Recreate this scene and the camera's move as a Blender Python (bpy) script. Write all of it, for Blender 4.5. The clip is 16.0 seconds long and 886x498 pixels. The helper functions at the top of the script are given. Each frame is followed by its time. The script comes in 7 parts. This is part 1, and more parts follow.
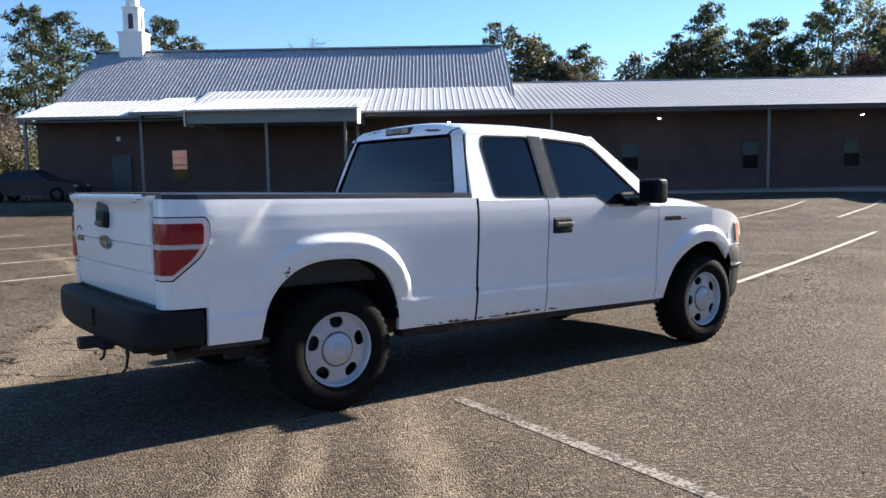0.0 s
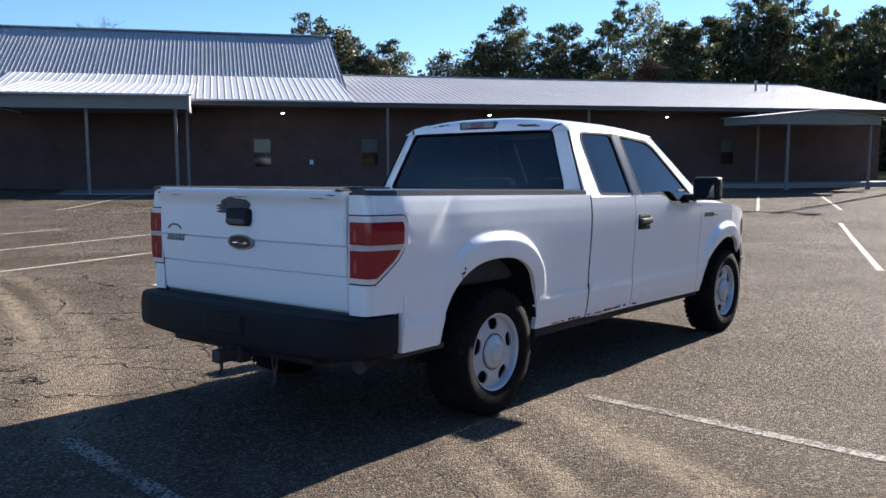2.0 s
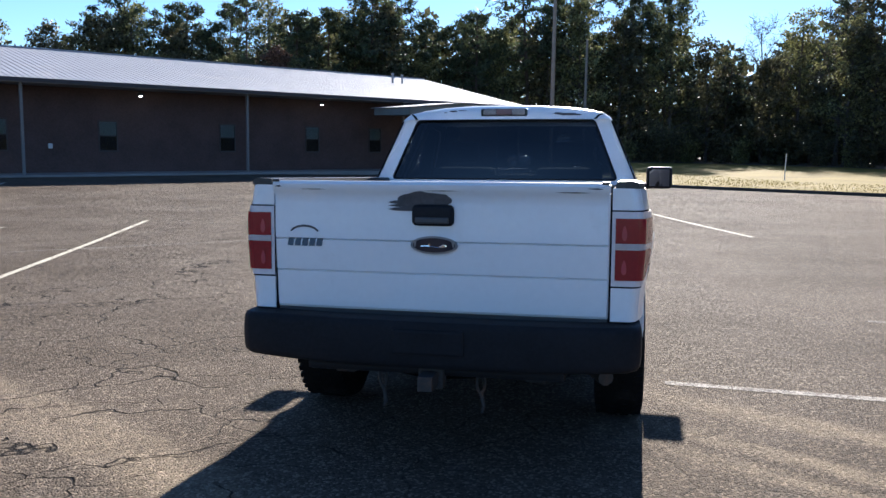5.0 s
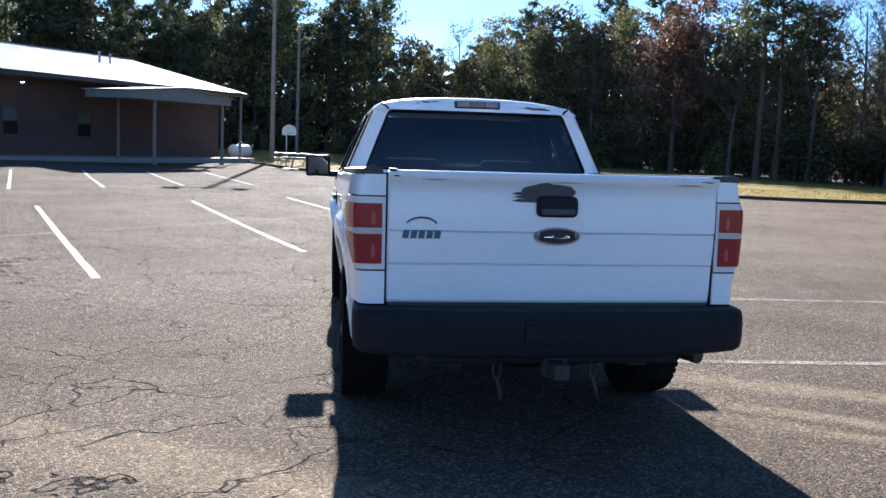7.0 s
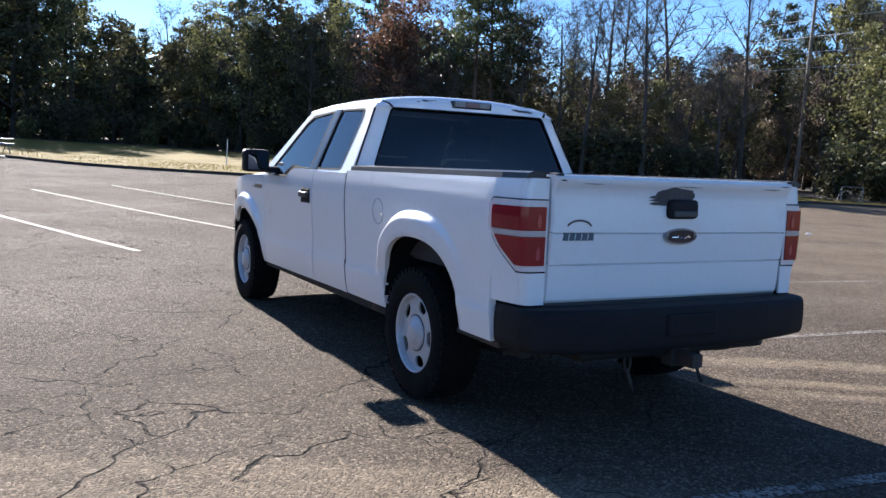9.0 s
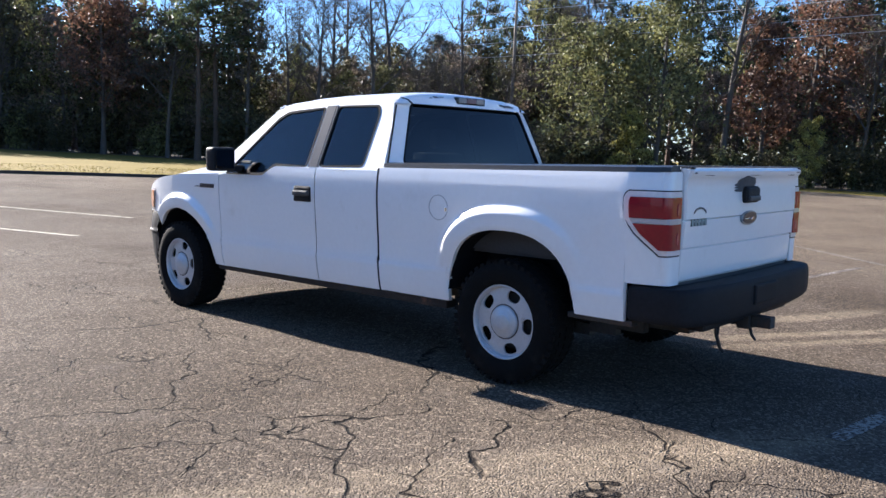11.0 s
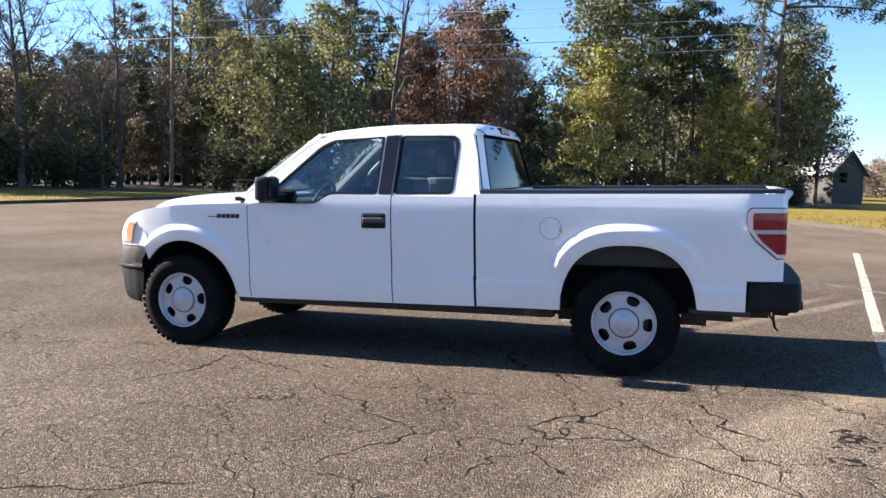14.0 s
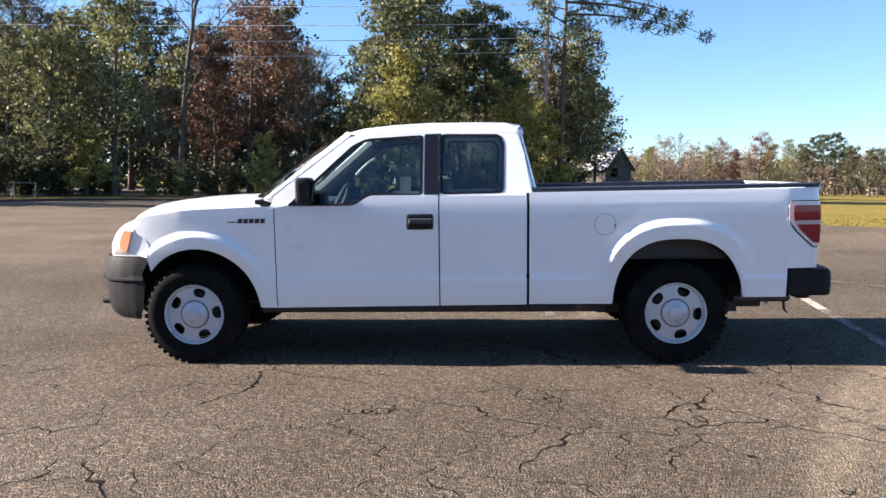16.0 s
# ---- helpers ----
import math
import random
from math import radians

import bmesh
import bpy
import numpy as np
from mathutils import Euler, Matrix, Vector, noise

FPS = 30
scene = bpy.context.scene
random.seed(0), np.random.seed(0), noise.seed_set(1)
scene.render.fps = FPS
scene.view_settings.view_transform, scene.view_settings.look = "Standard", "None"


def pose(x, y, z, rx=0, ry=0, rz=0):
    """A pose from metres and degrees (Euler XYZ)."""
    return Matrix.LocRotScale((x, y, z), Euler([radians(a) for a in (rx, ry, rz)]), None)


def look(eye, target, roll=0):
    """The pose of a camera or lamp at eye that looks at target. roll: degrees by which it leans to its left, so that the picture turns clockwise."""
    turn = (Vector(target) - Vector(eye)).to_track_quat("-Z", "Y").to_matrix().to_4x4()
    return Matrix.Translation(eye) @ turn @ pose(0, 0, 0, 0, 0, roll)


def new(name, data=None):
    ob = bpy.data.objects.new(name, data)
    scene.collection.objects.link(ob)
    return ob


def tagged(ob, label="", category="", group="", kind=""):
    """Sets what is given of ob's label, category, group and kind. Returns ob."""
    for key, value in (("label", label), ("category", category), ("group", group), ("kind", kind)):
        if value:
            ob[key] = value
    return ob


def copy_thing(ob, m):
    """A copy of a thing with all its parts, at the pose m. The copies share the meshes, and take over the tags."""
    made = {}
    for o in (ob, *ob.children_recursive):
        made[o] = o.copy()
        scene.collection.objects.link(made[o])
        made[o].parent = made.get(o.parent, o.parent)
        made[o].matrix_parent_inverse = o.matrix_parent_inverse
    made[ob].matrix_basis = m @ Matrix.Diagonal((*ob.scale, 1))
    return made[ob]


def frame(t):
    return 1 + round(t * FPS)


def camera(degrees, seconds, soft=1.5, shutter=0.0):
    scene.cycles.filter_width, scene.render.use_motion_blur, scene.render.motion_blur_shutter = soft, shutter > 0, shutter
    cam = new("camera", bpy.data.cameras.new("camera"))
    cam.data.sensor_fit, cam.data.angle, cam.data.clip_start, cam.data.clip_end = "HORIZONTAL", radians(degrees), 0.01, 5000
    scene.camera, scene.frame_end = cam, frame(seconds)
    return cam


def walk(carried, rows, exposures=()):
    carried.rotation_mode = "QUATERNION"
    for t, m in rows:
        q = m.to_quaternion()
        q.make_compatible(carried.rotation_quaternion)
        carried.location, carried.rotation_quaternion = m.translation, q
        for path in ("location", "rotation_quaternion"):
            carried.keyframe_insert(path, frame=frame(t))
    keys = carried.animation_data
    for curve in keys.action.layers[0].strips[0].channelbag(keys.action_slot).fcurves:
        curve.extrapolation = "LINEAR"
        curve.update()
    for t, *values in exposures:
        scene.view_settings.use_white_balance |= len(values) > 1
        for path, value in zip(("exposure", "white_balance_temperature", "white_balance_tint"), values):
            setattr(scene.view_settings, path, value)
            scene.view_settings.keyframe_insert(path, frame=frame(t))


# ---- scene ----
cam = camera(55.3, 16.0)
EXPOSURES = [(0, 1.85, 5850, 12), (0.6, 1.68, 5750, 12), (2.5, 1.72, 5700, 13), (4, 1.65, 5650, 13.5), (7, 2.0, 5420, 13), (8.5, 1.86, 5450, 14), (9.7, 1.74, 5500, 15), (12, 2.26, 5600, 14.5), (14, 2.28, 5850, 15), (16, 2.16, 5950, 15)]
PATH = [
    (0, (5.447, -2.545, 1.535), (3.857, -1.349, 1.331), -1.1),
    (0.5, (5.062, -2.963, 1.534), (3.541, -1.679, 1.342), -0.9),
    (1, (4.658, -3.337, 1.555), (3.192, -1.993, 1.347), -0.8),
    (1.5, (4.216, -3.654, 1.559), (2.85, -2.209, 1.343), -0.4),
    (2, (3.803, -4.009, 1.571), (2.555, -2.462, 1.346), -0.1),
    (2.5, (3.343, -4.26, 1.558), (2.225, -2.618, 1.326), 0.0),
    (3, (2.879, -4.536, 1.555), (1.915, -2.799, 1.319), -0.1),
    (3.5, (2.401, -4.682, 1.545), (1.544, -2.892, 1.303), -0.4),
    (4, (1.88, -4.802, 1.544), (1.18, -2.944, 1.309), 0.0),
    (4.2, (1.665, -4.861, 1.561), (1.034, -2.978, 1.327), 0.2),
    (6.3, (-0.428, -4.918, 1.53), (-0.485, -2.935, 1.27), 2.1),
    (6.5, (-0.638, -4.957, 1.508), (-0.606, -2.974, 1.253), 2.3),
    (7, (-1.13, -4.936, 1.499), (-0.84, -2.973, 1.249), 2.6),
    (7.5, (-1.629, -4.828, 1.485), (-1.063, -2.927, 1.226), 3.2),
    (8, (-2.18, -4.725, 1.488), (-1.461, -2.879, 1.21), 3.3),
    (8.5, (-2.651, -4.506, 1.464), (-1.857, -2.689, 1.203), 3.2),
    (9, (-3.175, -4.306, 1.443), (-2.222, -2.563, 1.21), 3.9),
    (9.5, (-3.616, -4.009, 1.409), (-2.495, -2.369, 1.176), 3.5),
    (9.7, (-3.788, -3.901, 1.429), (-2.613, -2.298, 1.203), 3.1),
    (11.8, (-5.674, -2.465, 1.375), (-4.039, -1.334, 1.155), 2.9),
    (12, (-5.804, -2.298, 1.393), (-4.136, -1.215, 1.183), 2.8),
    (12.5, (-6.211, -1.89, 1.374), (-4.461, -0.939, 1.185), 2.8),
    (13, (-6.493, -1.456, 1.344), (-4.69, -0.609, 1.166), 2.3),
    (13.5, (-6.792, -1.003, 1.349), (-4.933, -0.283, 1.184), 2.2),
    (14, (-7.094, -0.517, 1.366), (-5.19, 0.074, 1.2), 1.8),
    (14.5, (-7.271, -0.015, 1.358), (-5.339, 0.476, 1.192), 1.4),
    (15, (-7.402, 0.493, 1.359), (-5.44, 0.843, 1.186), 1.4),
    (15.5, (-7.375, 1.013, 1.333), (-5.395, 1.239, 1.168), 0.9),
    (16, (-7.345, 1.535, 1.322), (-5.352, 1.609, 1.165), 1.0),
]
walk(cam, [(t, look(eye, target, roll)) for t, eye, target, roll in PATH], EXPOSURES)


# ---- light ----
SUN_EL, SUN_YAW = 22.5, 0.5
world = bpy.data.worlds.new("sky")
scene.world = world
world.use_nodes = True
wn = world.node_tree.nodes
sky = wn.new("ShaderNodeTexSky")
sky.sky_type = "NISHITA"
sky.sun_disc = False
sky.sun_elevation = radians(SUN_EL)
sky.sun_rotation = radians(SUN_YAW)
sky.air_density, sky.dust_density, sky.ozone_density = 1.0, 0.05, 5.0
wn["Background"].inputs[1].default_value = 0.05
world.node_tree.links.new(sky.outputs[0], wn["Background"].inputs[0])
sun = new("sun", bpy.data.lights.new("sun", "SUN"))
sun.data.energy, sun.data.angle, sun.data.color = 5.0, radians(0.6), (1.0, 0.87, 0.69)
sun_dir = Vector((math.sin(radians(SUN_YAW)) * math.cos(radians(SUN_EL)), math.cos(radians(SUN_YAW)) * math.cos(radians(SUN_EL)), math.sin(radians(SUN_EL))))
sun.matrix_world = look(sun_dir * 80, (0, 0, 0))

# ---- materials ----
def material(name, base, rough=0.6, metal=0.0, var=0.15, scale=6.0, fine=60.0, bump=0.0, bump_scale=80.0, spec=0.5, coat=0.0, island=0.0, obj_random=0.0, coords="Object", stains=None, stain_scale=1.0, stain_low=0.55, stain_high=0.75):
    """Principled material with two scales of tone variation, optional bump, stains and per-piece variation."""
    m = bpy.data.materials.new(name)
    m.use_nodes = True
    nt = m.node_tree
    n, l = nt.nodes, nt.links
    b = n["Principled BSDF"]
    b.inputs["Roughness"].default_value = rough
    b.inputs["Metallic"].default_value = metal
    b.inputs["Specular IOR Level"].default_value = spec
    b.inputs["Coat Weight"].default_value = coat
    b.inputs["Coat Roughness"].default_value = 0.05
    tc = n.new("ShaderNodeTexCoord")
    big = n.new("ShaderNodeTexNoise")
    big.inputs["Scale"].default_value, big.inputs["Detail"].default_value = scale, 4
    small = n.new("ShaderNodeTexNoise")
    small.inputs["Scale"].default_value, small.inputs["Detail"].default_value = fine, 3
    for t in (big, small):
        l.new(tc.outputs[coords], t.inputs["Vector"])
    add = n.new("ShaderNodeMath")
    add.operation = "ADD"
    l.new(big.outputs[0], add.inputs[0])
    l.new(small.outputs[0], add.inputs[1])
    last = add.outputs[0]
    if island or obj_random:
        src = n.new("ShaderNodeNewGeometry").outputs["Random Per Island"] if island else n.new("ShaderNodeObjectInfo").outputs["Random"]
        mul = n.new("ShaderNodeMath")
        mul.operation = "MULTIPLY_ADD"
        mul.inputs[1].default_value = island or obj_random
        l.new(src, mul.inputs[0])
        l.new(last, mul.inputs[2])
        sub = n.new("ShaderNodeMath")
        sub.operation = "SUBTRACT"
        sub.inputs[1].default_value = (island or obj_random) / 2
        l.new(mul.outputs[0], sub.inputs[0])
        last = sub.outputs[0]
    ramp = n.new("ShaderNodeMapRange")
    ramp.inputs["From Min"].default_value, ramp.inputs["From Max"].default_value = 0.6, 1.4
    ramp.inputs["To Min"].default_value, ramp.inputs["To Max"].default_value = 1 - var, 1 + var
    ramp.clamp = False
    l.new(last, ramp.inputs["Value"])
    mix = n.new("ShaderNodeVectorMath")
    mix.operation = "SCALE"
    mix.inputs[0].default_value = base[:3]
    l.new(ramp.outputs[0], mix.inputs["Scale"])
    colour = mix.outputs[0]
    if stains:
        st = n.new("ShaderNodeTexNoise")
        st.inputs["Scale"].default_value, st.inputs["Detail"].default_value, st.inputs["Roughness"].default_value = stain_scale, 6, 0.65
        l.new(tc.outputs[coords], st.inputs["Vector"])
        mr = n.new("ShaderNodeMapRange")
        mr.inputs["From Min"].default_value, mr.inputs["From Max"].default_value = stain_low, stain_high
        l.new(st.outputs[0], mr.inputs["Value"])
        mx = n.new("ShaderNodeMix")
        mx.data_type = "RGBA"
        l.new(mr.outputs[0], mx.inputs["Factor"])
        l.new(colour, mx.inputs["A"])
        mx.inputs["B"].default_value = (*stains, 1)
        colour = mx.outputs["Result"]
    l.new(colour, b.inputs["Base Color"])
    if bump:
        bn = n.new("ShaderNodeTexNoise")
        bn.inputs["Scale"].default_value, bn.inputs["Detail"].default_value = bump_scale, 3
        l.new(tc.outputs[coords], bn.inputs["Vector"])
        bp = n.new("ShaderNodeBump")
        bp.inputs["Strength"].default_value, bp.inputs["Distance"].default_value = bump, 0.01
        l.new(bn.outputs[0], bp.inputs["Height"])
        l.new(bp.outputs[0], b.inputs["Normal"])
    return m


def glass_material(name, tint, alpha_mix):
    """Tinted glazing: a clear tinted pane with mirror-like reflections."""
    m = bpy.data.materials.new(name)
    m.use_nodes = True
    nt = m.node_tree
    n, l = nt.nodes, nt.links
    n.remove(n["Principled BSDF"])
    tr, gl, mx, fr = n.new("ShaderNodeBsdfTransparent"), n.new("ShaderNodeBsdfGlossy"), n.new("ShaderNodeMixShader"), n.new("ShaderNodeFresnel")
    tr.inputs[0].default_value = (*tint, 1)
    gl.inputs["Roughness"].default_value = 0.02
    fr.inputs["IOR"].default_value = alpha_mix
    l.new(fr.outputs[0], mx.inputs[0])
    l.new(tr.outputs[0], mx.inputs[1])
    l.new(gl.outputs[0], mx.inputs[2])
    l.new(mx.outputs[0], n["Material Output"].inputs[0])
    return m


WHITE = material("white_truck_paint", (0.82, 0.83, 0.84), 0.32, var=0.03, scale=2, fine=30, coat=0.6, stains=(0.66, 0.65, 0.62), stain_scale=2.5, stain_low=0.58, stain_high=0.85)
BLACK_PLASTIC = material("black_textured_plastic", (0.014, 0.014, 0.016), 0.6, var=0.2, spec=0.2, bump=0.15, bump_scale=300)
BUMPER_BLACK = material("matt_black_bumper_plastic", (0.017, 0.017, 0.019), 0.6, var=0.3, scale=5, spec=0.1, bump=0.15, bump_scale=300)
RAIL_PLASTIC = material("sun_worn_rail_plastic", (0.022, 0.022, 0.024), 0.34, var=0.3, scale=7, spec=0.45, bump=0.1, bump_scale=200)
GREY_PLASTIC = material("grey_bumper_plastic", (0.05, 0.05, 0.052), 0.5, var=0.2, bump=0.15, bump_scale=300)
RUBBER = material("tyre_rubber", (0.006, 0.006, 0.006), 0.85, var=0.3, bump=0.2, bump_scale=120, spec=0.12, stains=(0.02, 0.018, 0.016), stain_scale=7)
WHEEL_STEEL = material("silver_painted_steel", (0.50, 0.51, 0.53), 0.38, metal=0.25, var=0.08, scale=9, stains=(0.3, 0.26, 0.22), stain_scale=14, stain_low=0.62)
DARK_STEEL = material("dark_underbody_steel", (0.03, 0.027, 0.025), 0.7, var=0.4, scale=10, stains=(0.10, 0.05, 0.03), stain_scale=9)
RUST = material("rusted_rocker_steel", (0.16, 0.075, 0.04), 0.85, var=0.4, scale=12, bump=0.3)
ROCKER = material("grimy_rocker_steel", (0.025, 0.019, 0.016), 0.85, var=0.5, scale=8, bump=0.2, stains=(0.13, 0.06, 0.035), stain_scale=5, stain_low=0.58, stain_high=0.7)
BADGE_RIM = material("dull_badge_rim", (0.30, 0.31, 0.33), 0.35, metal=0.6, var=0.05)
MIRROR = material("dimmed_mirror_silver", (0.14, 0.15, 0.17), 0.04, metal=1.0, var=0.02)
CHROME = material("bright_chrome", (0.75, 0.76, 0.78), 0.12, metal=1.0, var=0.05)
RED_LENS = material("red_lamp_lens", (0.25, 0.011, 0.020), 0.16, var=0.12, scale=10, fine=70, spec=0.4, coat=0.25)
CLEAR_LENS = material("clear_lamp_lens", (0.52, 0.47, 0.46), 0.1, var=0.1, scale=14, coat=0.5)
CLOUDED = material("clouded_grey_lens", (0.20, 0.185, 0.185), 0.3, var=0.3, scale=20)
DULL_RED = material("dull_red_lens", (0.15, 0.075, 0.075), 0.3, var=0.3, scale=20)
RED_GLINT = material("pale_red_painted_glint", (0.42, 0.05, 0.07), 0.2, var=0.1, coat=0.5)
GLOSS_BLACK = material("gloss_black_applique", (0.012, 0.012, 0.014), 0.22, var=0.1, spec=0.4)
LAMP_EDGE = material("pinkish_lamp_edge", (0.74, 0.69, 0.69), 0.2, var=0.1, coat=0.3)
AMBER_LENS = material("amber_lamp_lens", (0.62, 0.30, 0.16), 0.15, var=0.1, coat=0.5)
SEAM = material("dark_panel_seam", (0.010, 0.011, 0.014), 0.85, var=0.1, spec=0.08)
BADGE_DARK = material("dark_badge_enamel", (0.012, 0.016, 0.03), 0.3, var=0.1, coat=0.4)
FINE_SEAM = material("fine_grey_seam", (0.34, 0.35, 0.37), 0.7, var=0.2)
SCUFF = material("grey_bare_scuff", (0.075, 0.07, 0.072), 0.7, var=0.35, scale=14)
CLOTH = material("grey_seat_cloth", (0.20, 0.20, 0.205), 0.9, var=0.2, bump=0.2)
TRIM_DARK = material("charcoal_cabin_trim", (0.045, 0.045, 0.048), 0.7, var=0.2)
PALE_TRIM = material("pale_cabin_trim", (0.42, 0.42, 0.40), 0.6, var=0.1)
PRIVACY = glass_material("privacy_tinted_glass", (0.035, 0.043, 0.05), 1.6)
SIDE_GLASS = glass_material("side_tinted_glass", (0.78, 0.87, 0.88), 1.65)
GLASS = glass_material("clear_window_glass", (0.75, 0.8, 0.8), 1.45)

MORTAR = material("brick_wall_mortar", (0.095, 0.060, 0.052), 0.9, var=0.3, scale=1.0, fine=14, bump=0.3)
ROOF_METAL = material("galvanised_ribbed_roof", (0.335, 0.345, 0.365), 0.66, metal=0.3, var=0.10, scale=0.35, fine=3, stains=(0.42, 0.41, 0.40), stain_scale=0.4)
# low-slope roofs: sun glint on the metal is put into a paler colour
GLINT_ROOF = material("pale_sun_glint_metal_roof", (0.58, 0.58, 0.575), 0.5, metal=0.1, var=0.06, scale=0.5, fine=4)
WINDOW_DIM = material("brown_window_frame", (0.07, 0.055, 0.05), 0.6, var=0.1)
FASCIA = material("grey_painted_fascia", (0.19, 0.20, 0.19), 0.6, var=0.12, scale=2)
CREAM = material("cream_painted_siding", (0.74, 0.70, 0.60), 0.6, var=0.08, scale=2)
FASCIA_DARK = material("dark_brown_eave_paint", (0.055, 0.05, 0.05), 0.6, var=0.15)
SOFFIT = material("dark_soffit_board", (0.20, 0.19, 0.18), 0.8, var=0.15)
POST_PAINT = material("grey_painted_post", (0.21, 0.195, 0.18), 0.6, var=0.12)
WINDOW_WHITE = material("white_window_frame", (0.72, 0.72, 0.70), 0.5, var=0.08)
CURTAIN = material("pink_curtain_added_glow", (0.72, 0.40, 0.34), 0.8, var=0.25, scale=3, fine=9)
# weak pink emission added to brighten the curtain; no lamp behind it is known
CURTAIN.node_tree.nodes["Principled BSDF"].inputs["Emission Color"].default_value = (0.95, 0.42, 0.38, 1)
CURTAIN.node_tree.nodes["Principled BSDF"].inputs["Emission Strength"].default_value = 0.09
BLIND = material("pale_window_blind", (0.40, 0.40, 0.39), 0.8, var=0.1)
DOOR_DARK = material("dark_grey_door", (0.055, 0.055, 0.06), 0.5, var=0.15)
STEEPLE = material("white_steeple_siding", (0.80, 0.80, 0.79), 0.5, var=0.05)
# dirty kerb; the shade on its face is put into the dark base colour
KERB_DARK = material("dirty_shade_darkened_kerb", (0.05, 0.04, 0.03), 0.9, var=0.4, scale=1.5, fine=20, bump=0.4, bump_scale=40)
CONCRETE = material("weathered_concrete", (0.26, 0.24, 0.22), 0.85, var=0.15, scale=2, bump=0.2)


def asphalt_material():
    """Worn aggregate asphalt: coarse pale stones, wear patches, fine cracks and pale scrubbed tyre tracks."""
    m = bpy.data.materials.new("worn_aggregate_asphalt")
    m.use_nodes = True
    nt = m.node_tree
    n, l = nt.nodes, nt.links
    b = n["Principled BSDF"]
    tc = n.new("ShaderNodeTexCoord")
    P = tc.outputs["Object"]

    def noise_tex(scale, detail=4, rough=0.55, vec=P):
        t = n.new("ShaderNodeTexNoise")
        t.inputs["Scale"].default_value, t.inputs["Detail"].default_value, t.inputs["Roughness"].default_value = scale, detail, rough
        l.new(vec, t.inputs["Vector"])
        return t

    def rng(src, a, c, lo=0.0, hi=1.0):
        r = n.new("ShaderNodeMapRange")
        for k, v in zip(("From Min", "From Max", "To Min", "To Max"), (a, c, lo, hi)):
            r.inputs[k].default_value = v
        l.new(src, r.inputs["Value"])
        return r.outputs[0]

    def math_node(op, a, c=None):
        q = n.new("ShaderNodeMath")
        q.operation = op
        for k, v in enumerate((a, c)):
            if v is None:
                continue
            if isinstance(v, (int, float)):
                q.inputs[k].default_value = v
            else:
                l.new(v, q.inputs[k])
        return q.outputs[0]

    def blend(fac, a, c, mode="MIX"):
        x = n.new("ShaderNodeMix")
        x.data_type, x.blend_type = "RGBA", mode
        l.new(fac, x.inputs["Factor"])
        for k, v in (("A", a), ("B", c)):
            if isinstance(v, tuple):
                x.inputs[k].default_value = (*v, 1)
            else:
                l.new(v, x.inputs[k])
        return x.outputs["Result"]

    # stones of the aggregate
    vor = n.new("ShaderNodeTexVoronoi")
    vor.inputs["Scale"].default_value = 78
    l.new(P, vor.inputs["Vector"])
    sep = n.new("ShaderNodeSeparateColor")
    l.new(vor.outputs["Color"], sep.inputs[0])
    stone = rng(sep.outputs[0], 0.0, 1.0)
    col = blend(stone, (0.072, 0.0585, 0.0445), (0.160, 0.129, 0.098))
    pale = rng(sep.outputs[1], 0.80, 0.88)
    col = blend(pale, col, (0.28, 0.225, 0.165))
    # broad wear and damp patches
    col = blend(rng(noise_tex(0.35, 5, 0.6).outputs[0], 0.38, 0.68), col, (0.62, 0.60, 0.58), "MULTIPLY")
    col = blend(rng(noise_tex(1.7, 5, 0.65).outputs[0], 0.56, 0.74, 0, 0.5), col, (0.143, 0.121, 0.10))
    # scrubbed pale tracks: rings about two turning centres
    sp = n.new("ShaderNodeSeparateXYZ")
    l.new(P, sp.inputs[0])
    wobble = rng(noise_tex(0.5, 2).outputs[0], 0, 1, -0.12, 0.12)
    streak = rng(noise_tex(9.0, 5, 0.8).outputs[0], 0.30, 0.54)
    for cx, cy, r0, width, x0, x1, amount in ((-12.78, -20.99, 22.79, 0.20, -14.0, -0.2, 0.62), (-12.78, -20.99, 22.30, 0.15, -14.0, -2.0, 0.55), (-12.74, -24.13, 25.33, 0.17, -14.0, -0.2, 0.58), (-109.89, -166.93, 200.00, 0.13, 0.7, 4.2, 0.9), (-105.06, -169.72, 200.00, 0.12, 0.7, 4.2, 0.95), (-89.99, -177.67, 200.00, 0.20, 0.7, 4.2, 0.9)):
        dist = n.new("ShaderNodeVectorMath")
        dist.operation = "DISTANCE"
        l.new(P, dist.inputs[0])
        dist.inputs[1].default_value = (cx, cy, 0)
        wob = math_node("ADD", dist.outputs["Value"], wobble)
        band = rng(math_node("ABSOLUTE", math_node("SUBTRACT", wob, r0)), width * 0.35, width, 1, 0)
        band = math_node("MULTIPLY", band, rng(sp.outputs["X"], x0, x0 + 1.2))
        band = math_node("MULTIPLY", band, rng(sp.outputs["X"], x1 - 0.9, x1, 1, 0))
        col = blend(math_node("MULTIPLY", math_node("MULTIPLY", band, streak), amount), col, (0.138, 0.11, 0.072), "ADD")
    # broad sandy drift behind the truck's place
    drift = n.new("ShaderNodeVectorMath")
    drift.operation = "DISTANCE"
    l.new(P, drift.inputs[0])
    drift.inputs[1].default_value = (-1.2, -1.6, 0)
    sandy = math_node("MULTIPLY", rng(drift.outputs["Value"], 1.0, 4.2, 0.28, 0), rng(noise_tex(1.1, 5, 0.65).outputs[0], 0.38, 0.62))
    col = blend(sandy, col, (0.072, 0.055, 0.036), "ADD")
